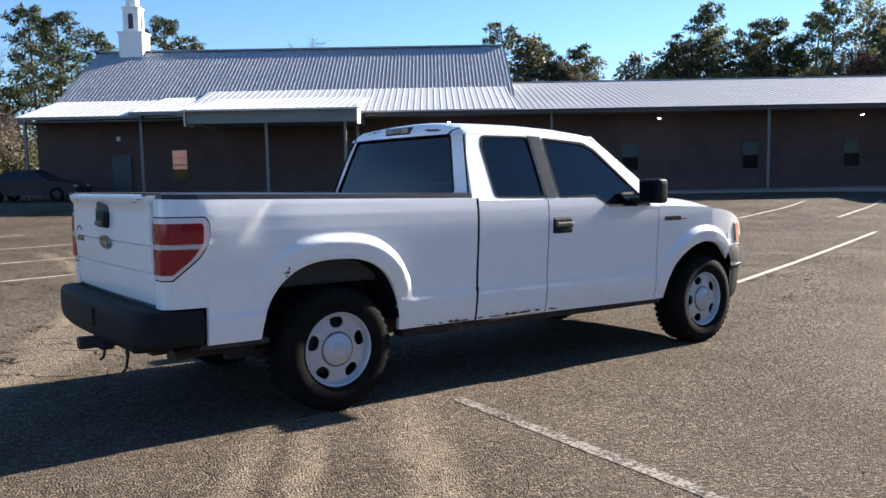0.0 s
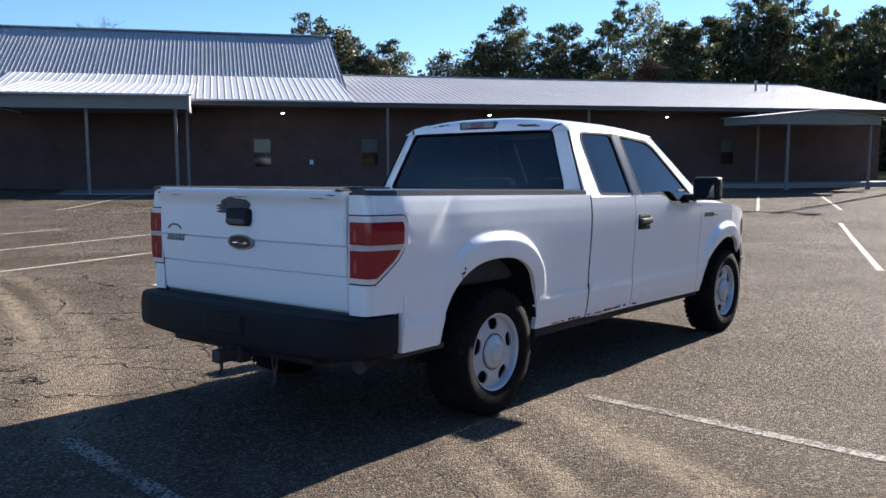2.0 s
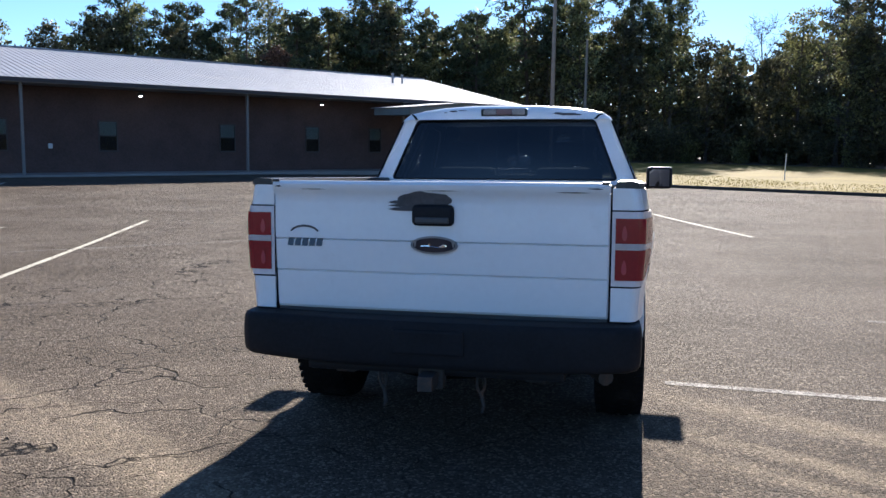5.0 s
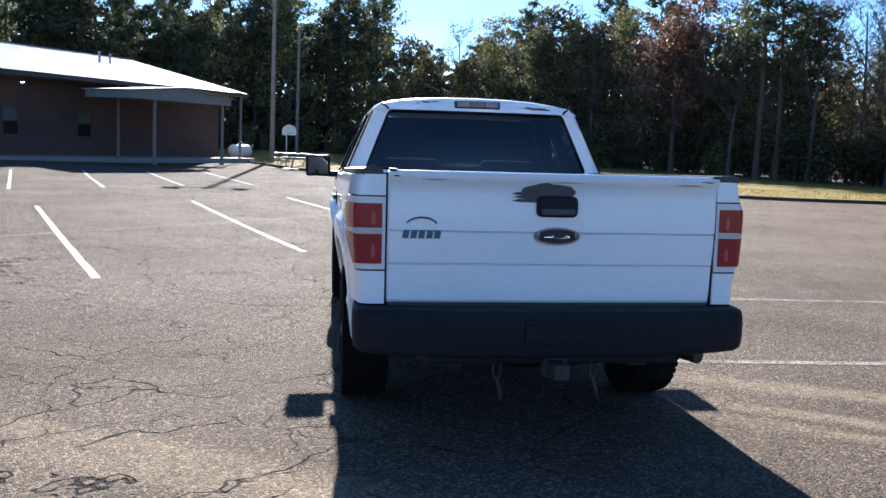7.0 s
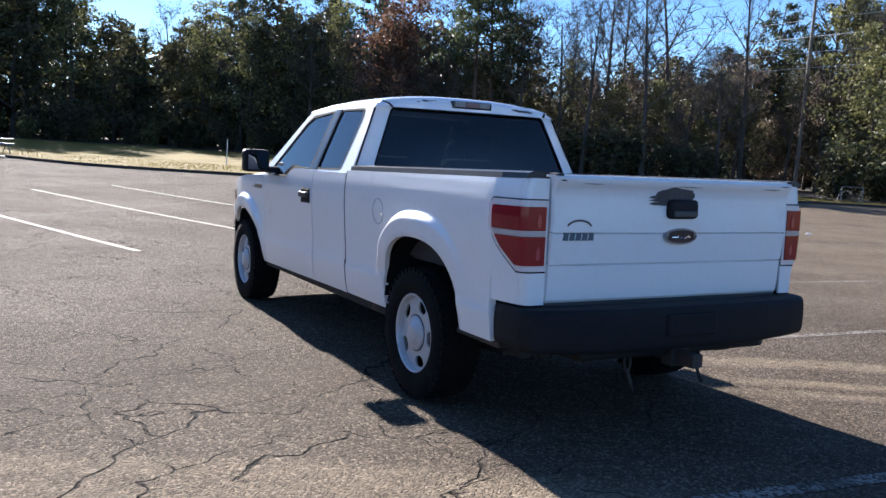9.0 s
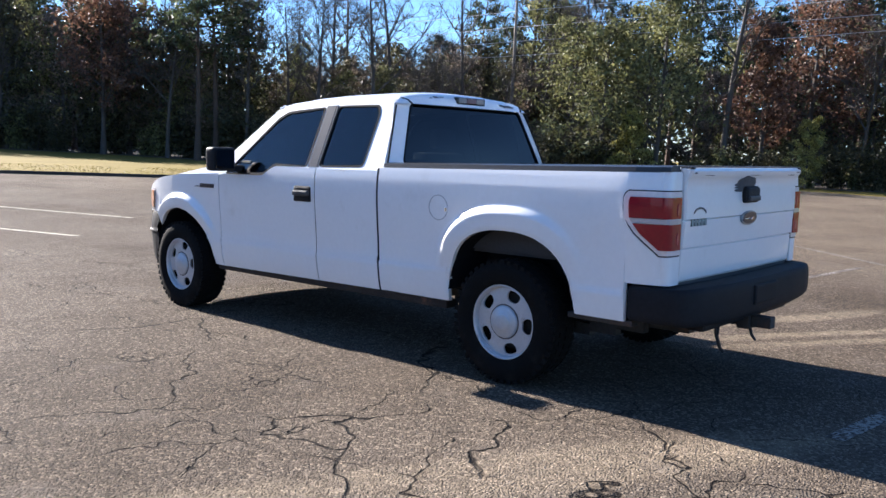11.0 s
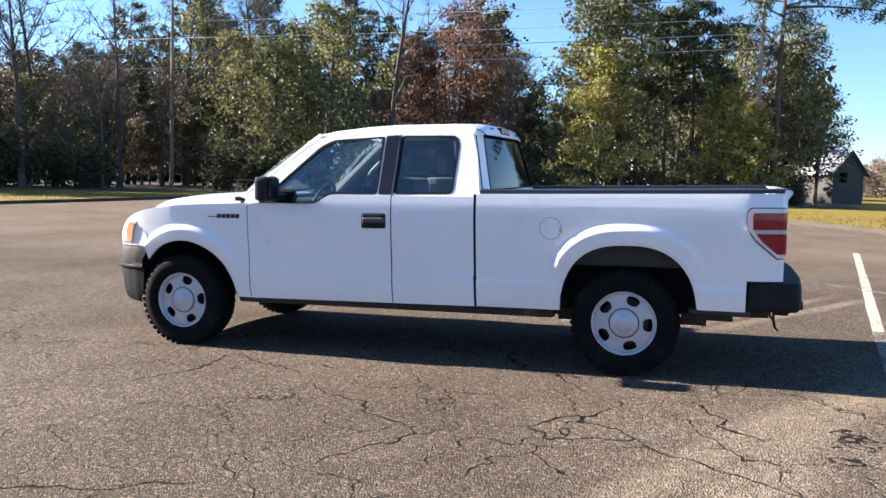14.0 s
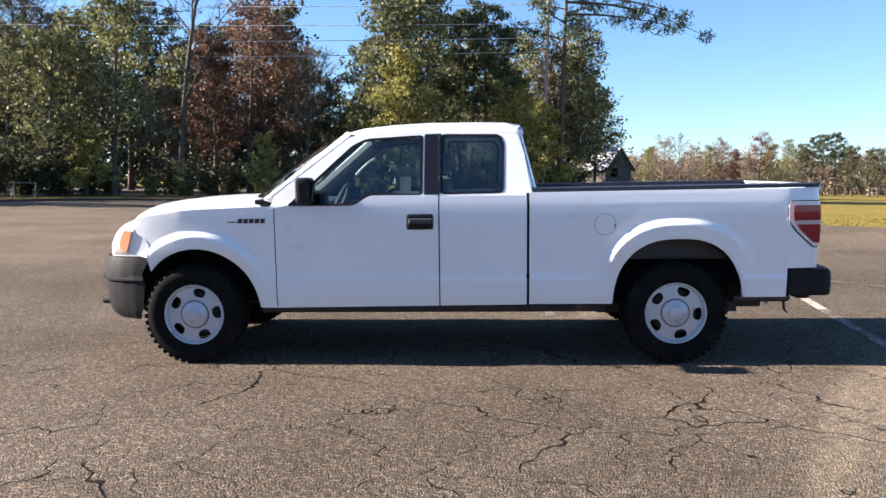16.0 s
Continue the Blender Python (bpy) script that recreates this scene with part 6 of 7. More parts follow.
def mirrors(truck):
    for side in (-1, 1):
        bm = bmesh.new()
        box(bm, 1.03, 1.25, 2.70, 2.81, 1.24, 1.43, bevel=0.035, seg=3)
        bmesh.ops.translate(bm, vec=(0, 0, 0), verts=bm.verts[:])
        if side < 0:
            bmesh.ops.scale(bm, vec=(-1, 1, 1), verts=bm.verts[:])
        mir = part("wing_mirror", bm, BLACK_PLASTIC, truck, "black plastic wing mirror")
        bm = bmesh.new()
        box(bm, 0.90, 1.06, 2.72, 2.80, 1.235, 1.29, bevel=0.02)
        box(bm, 0.885, 0.94, 2.62, 2.92, 1.215, 1.33, bevel=0.02)
        if side < 0:
            bmesh.ops.scale(bm, vec=(-1, 1, 1), verts=bm.verts[:])
        part("mirror_arm", bm, BLACK_PLASTIC, mir)
        bm = bmesh.new()
        box(bm, 1.055, 1.225, 2.692, 2.699, 1.262, 1.41, m=Matrix.Translation((1.14, 2.695, 1.336)) @ Matrix.Rotation(radians(5), 4, "X") @ Matrix.Rotation(radians(-6), 4, "Z") @ Matrix.Translation((-1.14, -2.701, -1.336)))
        if side < 0:
            bmesh.ops.scale(bm, vec=(-1, 1, 1), verts=bm.verts[:])
        part("mirror_glass", bm, MIRROR, mir, "reflecting mirror glass")


def side_badges(truck):
    for side in (-1, 1):
        for k in range(6):
            y0, w = (3.385, 0.085) if k == 0 else (3.305 - 0.043 * (k - 1), 0.034)
            z0, z1 = (1.094, 1.101) if k == 0 else (1.088, 1.122)
            bar = [(y0, z0), (y0 - w, z0), (y0 - w + side * 0.004, z1), (y0 + side * 0.004, z1)]
            part("badge_bar", plate(bar, [], lambda u, v, d, side=side: (side * (side_x(u, v) + 0.006 - d), u, v), 0.006), BADGE_DARK, truck, "dark fender badge bar")


def cabin(truck):
    bm = bmesh.new()
    box(bm, -0.84, 0.84, 2.72, 3.1, 0.95, 1.235, bevel=0.06)
    part("dashboard", bm, TRIM_DARK, truck, "charcoal dashboard")
    for x in (-0.42, 0.42):
        bm = bmesh.new()
        box(bm, x - 0.27, x + 0.27, 1.85, 2.4, 0.72, 0.95, bevel=0.07)
        box(bm, x - 0.26, x + 0.26, 1.72, 1.90, 0.85, 1.42, bevel=0.06, m=None)
        seat = part("seat", bm, CLOTH, truck, "grey cloth front seat")
        bm = bmesh.new()
        box(bm, x - 0.13, x + 0.13, 1.72, 1.82, 1.45, 1.62, bevel=0.04)
        part("headrest", bm, CLOTH, seat)
    bm = bmesh.new()
    box(bm, -0.7, 0.7, 1.15, 1.32, 0.8, 1.36, bevel=0.06)
    box(bm, -0.7, 0.7, 1.25, 1.6, 0.72, 0.88, bevel=0.05)
    part("rear_bench", bm, CLOTH, truck, "grey rear bench seat")
    bm = bmesh.new()
    pts = [(-0.42 + 0.19 * math.cos(a), 2.62 - 0.075 * math.sin(a), 1.19 + 0.175 * math.sin(a)) for a in np.linspace(0, math.tau, 21)]
    for p, q in zip(pts, pts[1:]):
        tube(bm, p, q, 0.016, seg=8, caps=False)
    tube(bm, (-0.42, 2.62, 1.19), (-0.42, 2.85, 1.10), 0.03)
    tube(bm, (-0.60, 2.62, 1.19), (-0.24, 2.62, 1.19), 0.014)
    part("steering_wheel", bm, TRIM_DARK, truck, "dark steering wheel")
    bm = bmesh.new()
    box(bm, -0.70, 0.70, 1.3, 2.3, 1.775, 1.785)
    part("headliner", bm, PALE_TRIM, truck, "pale headliner")
    for side in (-1, 1):
        bm = bmesh.new()
        box(bm, min(side * 0.84, side * 0.89), max(side * 0.84, side * 0.89), 1.15, 3.0, 0.5, 1.19, bevel=0.01)
        part("door_card", bm, TRIM_DARK, truck, "charcoal door lining")
    # grab handle on the pillar and a small pale card hung inside
    bm = bmesh.new()
    pts = [(0.60, 2.44, 1.585), (0.585, 2.50, 1.55), (0.60, 2.58, 1.48), (0.63, 2.62, 1.44)]
    for p, q in zip(pts, pts[1:]):
        tube(bm, p, q, 0.014, seg=8)
    part("grab_handle", bm, PALE_TRIM, truck, "pale pillar grab handle")
    bm = bmesh.new()
    box(bm, 0.50, 0.506, 2.10, 2.20, 1.27, 1.42)
    part("hang_card", bm, PALE_TRIM, truck, "pale card hanging in the cabin")


def make_truck():
    truck = thing("pickup_truck", "white extended cab pickup truck with black bumper parked on asphalt", "pickup truck", TRUCK_SET)
    for side in (-1, 1):
        top = lambda y: interp(y, (3.02, 3.6, 3.9, 4.02, 4.12, 4.20, 4.26, 4.30, 4.33), (1.215, 1.195, 1.165, 1.145, 1.118, 1.085, 1.04, 0.99, 0.93))
        low = lambda y: interp(y, (3.03, 3.2, 4.0, 4.02, 4.44), (0.432, 0.435, 0.70, 0.835, 0.835))
        flank("front_fender", 3.03, 4.33, low, top, side, truck, arches=(FRONT_ARCH,), rows=30, label="white front fender with flared wheel arch")
        cab_side(side, truck)
        for y in (0.0, 3.67):
            wheel(truck, side, y)
    roof_loft(truck)
    hood(truck)
    bed(truck)
    rear_bumper(truck)
    underbody(truck)
    mirrors(truck)
    side_badges(truck)
    sill_rust(truck)
    cabin(truck)
    return truck


make_truck()


# ---- trees ----
def leaf_quads(centres, spread, count, size, rng, flat=0.6, aspect=0.55):
    """Many small bent leaves scattered about a set of centres. Returns verts and faces."""
    n = len(centres) * count
    c = np.repeat(np.asarray(centres, float), count, axis=0)
    off = rng.normal(size=(n, 3))
    off /= np.linalg.norm(off, axis=1)[:, None] + 1e-9
    off *= (rng.random((n, 1)) ** 0.5) * np.repeat(np.broadcast_to(np.asarray(spread, float), (len(centres),)), count)[:, None]
    off[:, 2] *= flat
    p = c + off
    u = rng.normal(size=(n, 3))
    u /= np.linalg.norm(u, axis=1)[:, None]
    w = np.cross(u, rng.normal(size=(n, 3)))
    w /= np.linalg.norm(w, axis=1)[:, None] + 1e-9
    s = size * (0.6 + 0.8 * rng.random((n, 1)))
    a, b_ = u * s, w * s * aspect
    verts = np.stack([p - a, p + b_, p + a, p - b_], 1).reshape(-1, 3)
    return verts, np.arange(n * 4).reshape(-1, 4)


def branch_paths(rng, h, first, limbs, reach, lift, bend=0.04, sub=3, droop=0.0):
    """Trunk and limb centre lines with radii, and the limb tips."""
    lean = rng.normal(size=2) * bend
    trunk = [(lean[0] * h * t * t + 0.05 * math.sin(5 * t + h), lean[1] * h * t * t, h * t) for t in np.linspace(0, 1, 9)]
    r0 = 0.012 * h + 0.05
    paths = [(trunk, [r0 * (1 - 0.82 * t) * (1.35 if t == 0 else 1) for t in np.linspace(0, 1, 9)])]
    tips = []
    for k in range(limbs):
        t = first + (1 - first) * (k + rng.random()) / limbs * 0.97
        i = t * 8
        j = int(min(7, i))
        base = np.array(trunk[j]) * (1 - (i - j)) + np.array(trunk[j + 1]) * (i - j)
        az = k * 2.4 + rng.random() * 0.8
        length = reach(t) * h * (0.75 + 0.5 * rng.random())
        up = lift(t)
        d = np.array([math.cos(az), math.sin(az), up])
        d /= np.linalg.norm(d)
        pts = [tuple(base + d * length * q + np.array([0, 0, 0.12 * length * q * q - droop * length * q * q])) for q in (0, 0.35, 0.7, 1.0)]
        rb = r0 * (1 - 0.8 * t) * 0.5
        paths.append((pts, [rb, rb * 0.7, rb * 0.45, rb * 0.2]))
        tips += [pts[1], pts[2], pts[3]] if length > 0.16 * h else [pts[2], pts[3]]
        for q in range(sub):
            s0 = np.array(pts[1 + q % 2])
            e = d + rng.normal(size=3) * 0.55
            e /= np.linalg.norm(e)
            ln = length * (0.35 + 0.3 * rng.random())
            tip = s0 + e * ln
            mid = s0 + e * ln * 0.5 + np.array([0, 0, 0.06 * ln])
            paths.append(([tuple(s0), tuple(mid), tuple(tip)], [rb * 0.5, rb * 0.3, rb * 0.12]))
            tips += [tuple(mid), tuple(tip)]
    return paths, tips


def wood_mesh(name, paths, mat, parent, seg=6, label=""):
    verts, faces = [], []
    for pts, radii in paths:
        n0 = len(verts)
        sg = seg if radii[0] > 0.03 else 3
        for i, (p, r) in enumerate(zip(pts, radii)):
            a = Vector(pts[max(0, i - 1)])
            c = Vector(pts[min(len(pts) - 1, i + 1)])
            turn = (c - a).to_track_quat("Z", "Y").to_matrix()
            for k in range(sg):
                verts.append(Vector(p) + turn @ Vector((r * math.cos(k * math.tau / sg), r * math.sin(k * math.tau / sg), 0)))
        for i in range(len(pts) - 1):
            for k in range(sg):
                j = (k + 1) % sg
                faces.append((n0 + i * sg + k, n0 + i * sg + j, n0 + (i + 1) * sg + j, n0 + (i + 1) * sg + k))
    return raw(name, verts, faces, mat, parent, label, smooth=True)


def crown_mesh(name, verts, faces, mat, parent, label=""):
    me = bpy.data.meshes.new(name)
    me.vertices.add(len(verts))
    me.vertices.foreach_set("co", np.asarray(verts, np.float32).ravel())
    me.loops.add(faces.size)
    me.loops.foreach_set("vertex_index", faces.ravel().astype(np.int32))
    me.polygons.add(len(faces))
    me.polygons.foreach_set("loop_start", np.arange(0, faces.size, 4, dtype=np.int32))
    me.update(calc_edges=True)
    me.materials.append(mat)
    ob = new(name, me)
    if parent:
        ob.parent = parent
    if label:
        tagged(ob, label)
    return ob




def make_pine(seed, h, label="tall pine with bare trunk and dark needle tufts"):
    rng = np.random.default_rng(seed)
    ob = thing("pine_tree", label, "tree")
    paths, tips = branch_paths(rng, h, 0.48, 24, lambda t: 0.19 * (1.15 - 0.85 * ((t - 0.48) / 0.52) ** 1.4), lambda t: -0.05 + 0.75 * (t - 0.45), bend=0.015, sub=3)
    # a few dead stubs on the bare trunk
    for k in range(5):
        z = h * (0.22 + 0.05 * k)
        az = rng.random() * 6.3
        paths.append(([(0, 0, z), (0.6 * math.cos(az), 0.6 * math.sin(az), z + 0.1), (1.3 * math.cos(az), 1.3 * math.sin(az), z + 0.05)], [0.04, 0.025, 0.01]))
    wood_mesh("trunk", paths, BARK_PINE, ob, label="straight brown pine trunk")
    v, f = leaf_quads(tips, 0.74, 15, 0.32, rng, flat=0.6, aspect=0.24)
    crown_mesh("crown", v, f, NEEDLES, ob, "dark green needle tufts")
    return ob


def make_broadleaf(seed, h, mat, label, first=0.22, reach=0.30, leaves=30, size=0.125, limbs=20, spread=0.85, bark=None):
    rng = np.random.default_rng(seed)
    ob = thing("broadleaf_tree", label, "tree")
    paths, tips = branch_paths(rng, h, first, limbs, lambda t: reach * (1.1 - 0.75 * (t - first) / (1 - first)), lambda t: 0.35 + 0.5 * t, bend=0.04, sub=4)
    wood_mesh("trunk", paths, bark or BARK_GREY, ob, label="branching grey trunk")
    keep = [t for t in tips if rng.random() < 0.86]
    v, f = leaf_quads(keep, spread * h / 11, leaves, size, rng)
    crown_mesh("crown", v, f, mat, ob)
    return ob


def make_bare(seed, h, label="leafless winter tree with thin grey branches"):
    rng = np.random.default_rng(seed)
    ob = thing("bare_tree", label, "tree")
    paths, tips = branch_paths(rng, h, 0.35, 12, lambda t: 0.34 * (1.15 - 0.7 * t), lambda t: 0.75 + 0.5 * t, bend=0.05, sub=5)
    for p in list(tips):
        for k in range(5):
            e = rng.normal(size=3)
            e[2] = abs(e[2]) * 0.8 + 0.3
            e /= np.linalg.norm(e)
            ln = 0.5 + rng.random() * 1.0
            q = np.array(p)
            paths.append(([tuple(q), tuple(q + e * ln)], [0.018, 0.006]))
    wood_mesh("trunk", paths, BARK_GREY, ob, seg=6, label="bare grey trunk and twigs")
    return ob


def make_shrub(seed, h, mat, label, leaves=38):
    rng = np.random.default_rng(seed)
    ob = thing("shrub", label, "shrub")
    paths, tips = [], []
    for k in range(9):
        az, ln = k * 0.7 + rng.random(), h * (0.6 + 0.45 * rng.random())
        out = h * 0.42 * rng.random() + 0.2
        pts = [(0.1 * math.cos(az), 0.1 * math.sin(az), 0), (out * 0.6 * math.cos(az), out * 0.6 * math.sin(az), ln * 0.5), (out * math.cos(az), out * math.sin(az), ln)]
        paths.append((pts, [0.05, 0.035, 0.012]))
        for q in (0.18, 0.4, 0.6, 0.8, 1.0):
            tips.append((out * q * math.cos(az) * 1.1, out * q * math.sin(az) * 1.1, ln * q))
    wood_mesh("stem", paths, BARK_GREY, ob, seg=4)
    v, f = leaf_quads(tips, 0.30 * h, leaves, 0.16, rng, flat=0.8)
    crown_mesh("crown", v, f, mat, ob)
    return ob


def at_bearing(deg, dist, eye=(-2.0, -2.0)):
    a = radians(deg)
    return eye[0] - math.sin(a) * dist, eye[1] + math.cos(a) * dist


PINES = [make_pine(11, 19.0), make_pine(12, 17.5), make_pine(13, 21.0), make_pine(14, 18.0)]
GREENS = [make_broadleaf(21, 13.5, EVERGREEN, "dense dark evergreen tree at the wood edge", first=0.1, leaves=16, size=0.205, limbs=24, spread=1.0), make_broadleaf(22, 11.0, EVERGREEN, "dense dark evergreen tree at the wood edge", first=0.08, leaves=16, size=0.205, limbs=24, spread=1.05), make_broadleaf(23, 16.0, EVERGREEN, "tall dark evergreen tree in the wood", first=0.15, reach=0.22, leaves=17, size=0.215, limbs=26)]
OLIVES = [make_broadleaf(31, 14.5, OLIVE, "tall olive green tree lit by low sun", first=0.16, reach=0.26, leaves=20, size=0.168, limbs=24), make_broadleaf(32, 11.5, OLIVE, "olive green tree lit by low sun", first=0.1, leaves=20, size=0.168, limbs=22), make_broadleaf(33, 16.5, OLIVE, "tall olive green tree lit by low sun", first=0.18, reach=0.22, leaves=20, size=0.168, limbs=26)]
TANS = [make_broadleaf(35, 12.0, TAN_TWIGS, "tan winter tree with dry clinging leaves", first=0.12, leaves=18, size=0.12, limbs=22), make_broadleaf(36, 9.0, TAN_TWIGS, "low tan winter tree with dry leaves", first=0.08, leaves=19, size=0.12, limbs=22)]
YELLOWS = [make_broadleaf(41, 9.5, YELLOW, "yellow-green autumn tree at the wood edge", first=0.08, leaves=44), make_broadleaf(42, 7.0, YELLOW, "small yellow-green autumn tree", first=0.08, leaves=42)]
RUSTS = [make_broadleaf(51, 13.0, RUSTY, "rust-brown autumn tree with thinning leaves", first=0.25, leaves=28), make_broadleaf(52, 9.5, RUSTY, "slim rust-brown autumn tree", first=0.2, reach=0.2, leaves=28)]
BARES = [make_bare(61, 14.5), make_bare(62, 12.5), make_bare(63, 16.5)]
SHRUBS = [make_shrub(71, 4.2, EVERGREEN, "dark evergreen thicket shrub"), make_shrub(72, 3.2, OLIVE, "olive green thicket shrub"), make_shrub(73, 5.2, TAN_TWIGS, "tan leafless thicket shrub", 40)]
USED = set()
tree_rng = random.Random(5)


def plant(stock, deg, dist, scale=1.0, group="wood edge trees", eye=(-2.0, -2.0), kind_index=None):
    """Sets a tree of a kind at a bearing from the lot's middle."""
    ob = stock[tree_rng.randrange(len(stock)) if kind_index is None else kind_index]
    x, y = at_bearing(deg, dist, eye)
    m = pose(x, y, ground_z(x, y) - 0.12, 0, 0, tree_rng.uniform(0, 360)) @ Matrix.Diagonal((scale * tree_rng.uniform(0.92, 1.08), scale * tree_rng.uniform(0.92, 1.08), scale * tree_rng.uniform(0.94, 1.06), 1))
    tagged(ob, group=group)
    if ob in USED:
        return copy_thing(ob, m)
    USED.add(ob)
    ob.matrix_world = m
    return ob


def edge_dist(deg):
    return interp(deg, (-100, -88, -70, -57, -50, -42, -33, -22, -12, 5, 20, 34), (63, 63, 63, 64, 64, 65, 68, 84, 96, 100, 100, 92))


def plant_woods():
    hall = (4.0, -3.5)
    u = tree_rng.uniform
    # trees behind the hall: yaw, distance, scale, kind
    for deg, dist, sc, kind in ((47.4, 94, 0.77, PINES), (46.2, 92, 0.89, GREENS), (45.0, 95, 0.80, PINES), (44.2, 93, 0.85, GREENS), (42.9, 96, 0.77, PINES), (42.2, 96, 0.83, OLIVES), (40.6, 98, 0.61, PINES), (39.2, 90, 0.85, GREENS), (38.6, 94, 0.84, BARES), (37.7, 90, 0.89, OLIVES), (36.7, 93, 0.84, PINES), (35.9, 90, 0.91, GREENS), (34.8, 93, 0.91, PINES), (33.6, 96, 0.89, PINES), (33.0, 89, 0.83, OLIVES), (32.0, 93, 0.91, PINES), (31.0, 96, 0.94, PINES), (30.4, 90, 0.84, GREENS), (29.5, 93, 0.96, PINES), (28.6, 97, 0.98, PINES), (27.4, 92, 0.98, PINES), (25.3, 88, 1.17, RUSTS), (24.2, 96, 1.08, PINES), (26.4, 98, 1.05, BARES), (35.2, 97, 0.94, PINES), (32.6, 98, 0.98, PINES), (30.0, 99, 0.98, PINES), (27.9, 94, 0.81, GREENS), (38.2, 97, 0.84, PINES), (46.8, 97, 0.8, PINES), (44.4, 98, 0.78, PINES), (34.2, 91, 0.82, OLIVES), (31.6, 90, 0.85, GREENS), (36.4, 89, 0.8, OLIVES), (29.0, 91, 0.9, OLIVES), (43.4, 92, 0.75, GREENS), (47.8, 92, 0.72, GREENS), (24.9, 92, 0.77, OLIVES)):
        plant(kind, deg, dist, sc, eye=hall)
    # tall north wood, with one low gap
    for k in range(24):
        d = 23.2 - 1.35 * k
        low = -11.2 < d < -4.8
        plant(PINES, d + u(-0.4, 0.4), 104 + u(-4, 8), 0.78 if low else u(1.1, 1.3), eye=hall if d > 10 else (-2, -2))
        if k % 2 == 0:
            plant(GREENS if k % 4 else OLIVES, d + u(-0.4, 0.4), 100 + u(-2, 4), 1.0 if low else u(1.05, 1.35))
    # dark wood east of north
    for k in range(16):
        d = -10.5 - 1.5 * k
        plant((GREENS, OLIVES, TANS)[k % 3] if d < -20 else (GREENS, OLIVES)[k % 2], d, edge_dist(d) + u(0, 4), u(0.95, 1.15) if d > -26 else u(0.75, 0.95))
        if d > -27:
            plant(PINES, d - 0.7, edge_dist(d) + 7 + u(0, 7), u(0.9, 1.1))
        if k % 3 == 0:
            plant(BARES, d + 0.5, edge_dist(d) + u(0, 4), u(0.95, 1.15))
    for deg, dist, sc, kind in ((-24.6, 76, 1.15, RUSTS), (-26.2, 79, 1.0, RUSTS), (-28.4, 70, 1.1, BARES), (-30.2, 66, 1.0, PINES), (-31.4, 67, 0.95, PINES), (-33.4, 66, 0.9, BARES)):
        plant(kind, deg, dist, sc)
    # lower mixed thicket with big bare trees, north-east
    for k in range(17):
        d = -34 - 1.45 * k
        far = 12.0 * ease((-43 - d) / 8)
        plant((OLIVES, TANS, OLIVES, TANS)[k % 4], d, edge_dist(d) + far + u(1, 5), u(0.5, 0.7) * (1 + far / 60))
        plant(TANS if k % 2 else GREENS, d - 0.7, edge_dist(d) + far + u(6, 10), u(0.6, 0.78) * (1 + far / 60))
    for deg, dist, sc in ((-34.8, 74, 0.95), (-37.0, 72, 0.9), (-39.2, 70, 0.9), (-43.4, 72, 0.95), (-47.8, 74, 0.95), (-51.0, 74, 0.9), (-36.2, 67, 0.9), (-38.0, 64, 0.95), (-42.0, 63, 1.02), (-44.6, 66, 0.9), (-46.8, 64, 0.95), (-48.2, 70, 0.9), (-52.8, 82, 1.1), (-55.6, 78, 1.05), (-40.2, 74, 0.9), (-57.0, 70, 1.0)):
        plant(BARES, deg, dist, sc)
    # sunlit mixed edge to the east
    east = (-7.3, 1.5)
    for deg, dist, sc, kind in ((-58.2, 84, 1.2, OLIVES), (-60.6, 70, 1.0, OLIVES), (-63.0, 65, 1.12, OLIVES), (-64.8, 84, 1.3, OLIVES), (-66.6, 65, 1.1, OLIVES), (-69.0, 80, 1.2, TANS), (-70.4, 86, 1.3, OLIVES), (-76.4, 84, 1.2, GREENS), (-78.4, 78, 0.9, OLIVES), (-80.2, 76, 0.66, GREENS), (-81.8, 80, 0.8, OLIVES), (-83.6, 65, 1.12, OLIVES), (-86.2, 64, 1.18, OLIVES), (-88.0, 82, 1.3, OLIVES), (-89.6, 70, 1.05, OLIVES), (-91.6, 82, 1.2, GREENS), (-93.2, 74, 0.95, OLIVES), (-95.0, 72, 0.95, TANS), (-97.0, 69, 0.9, OLIVES), (-97.9, 74, 0.8, OLIVES), (-96.2, 74, 0.85, GREENS)):
        plant(kind, deg, dist, sc, eye=east)
    for deg, dist, sc, kind in ((-72.8, 68, 1.1, RUSTS), (-75.0, 76, 1.15, RUSTS), (-77.4, 78, 0.9, RUSTS), (-94.4, 63, 1.0, YELLOWS), (-92.6, 65, 0.9, YELLOWS), (-84.8, 62, 1.1, YELLOWS), (-75.8, 63, 0.5, YELLOWS), (-65.0, 63, 0.7, YELLOWS), (-78.6, 66, 1.05, BARES), (-75.6, 80, 1.2, BARES), (-70.6, 66, 1.0, BARES), (-61.6, 76, 1.0, BARES), (-95.8, 70, 0.75, BARES)):
        plant(kind, deg, dist, sc, eye=east)
    for deg, dist, sc in ((-50.5, 96, 0.95), (-53.0, 94, 1.05), (-55.2, 97, 1.1), (-57.2, 93, 1.15), (-59.4, 92, 1.2), (-61.6, 96, 1.2), (-63.8, 94, 1.25), (-65.8, 97, 1.2), (-69.8, 96, 1.2), (-71.8, 93, 1.2), (-77.0, 97, 1.1), (-84.8, 95, 1.2), (-67.6, 92, 1.2), (-73.6, 94, 1.2), (-83.0, 92, 1.2), (-86.6, 90, 1.2), (-88.8, 67, 1.05), (-90.6, 66, 1.08), (-92.0, 88, 1.2)):
        plant(PINES, deg, dist, sc, eye=east)
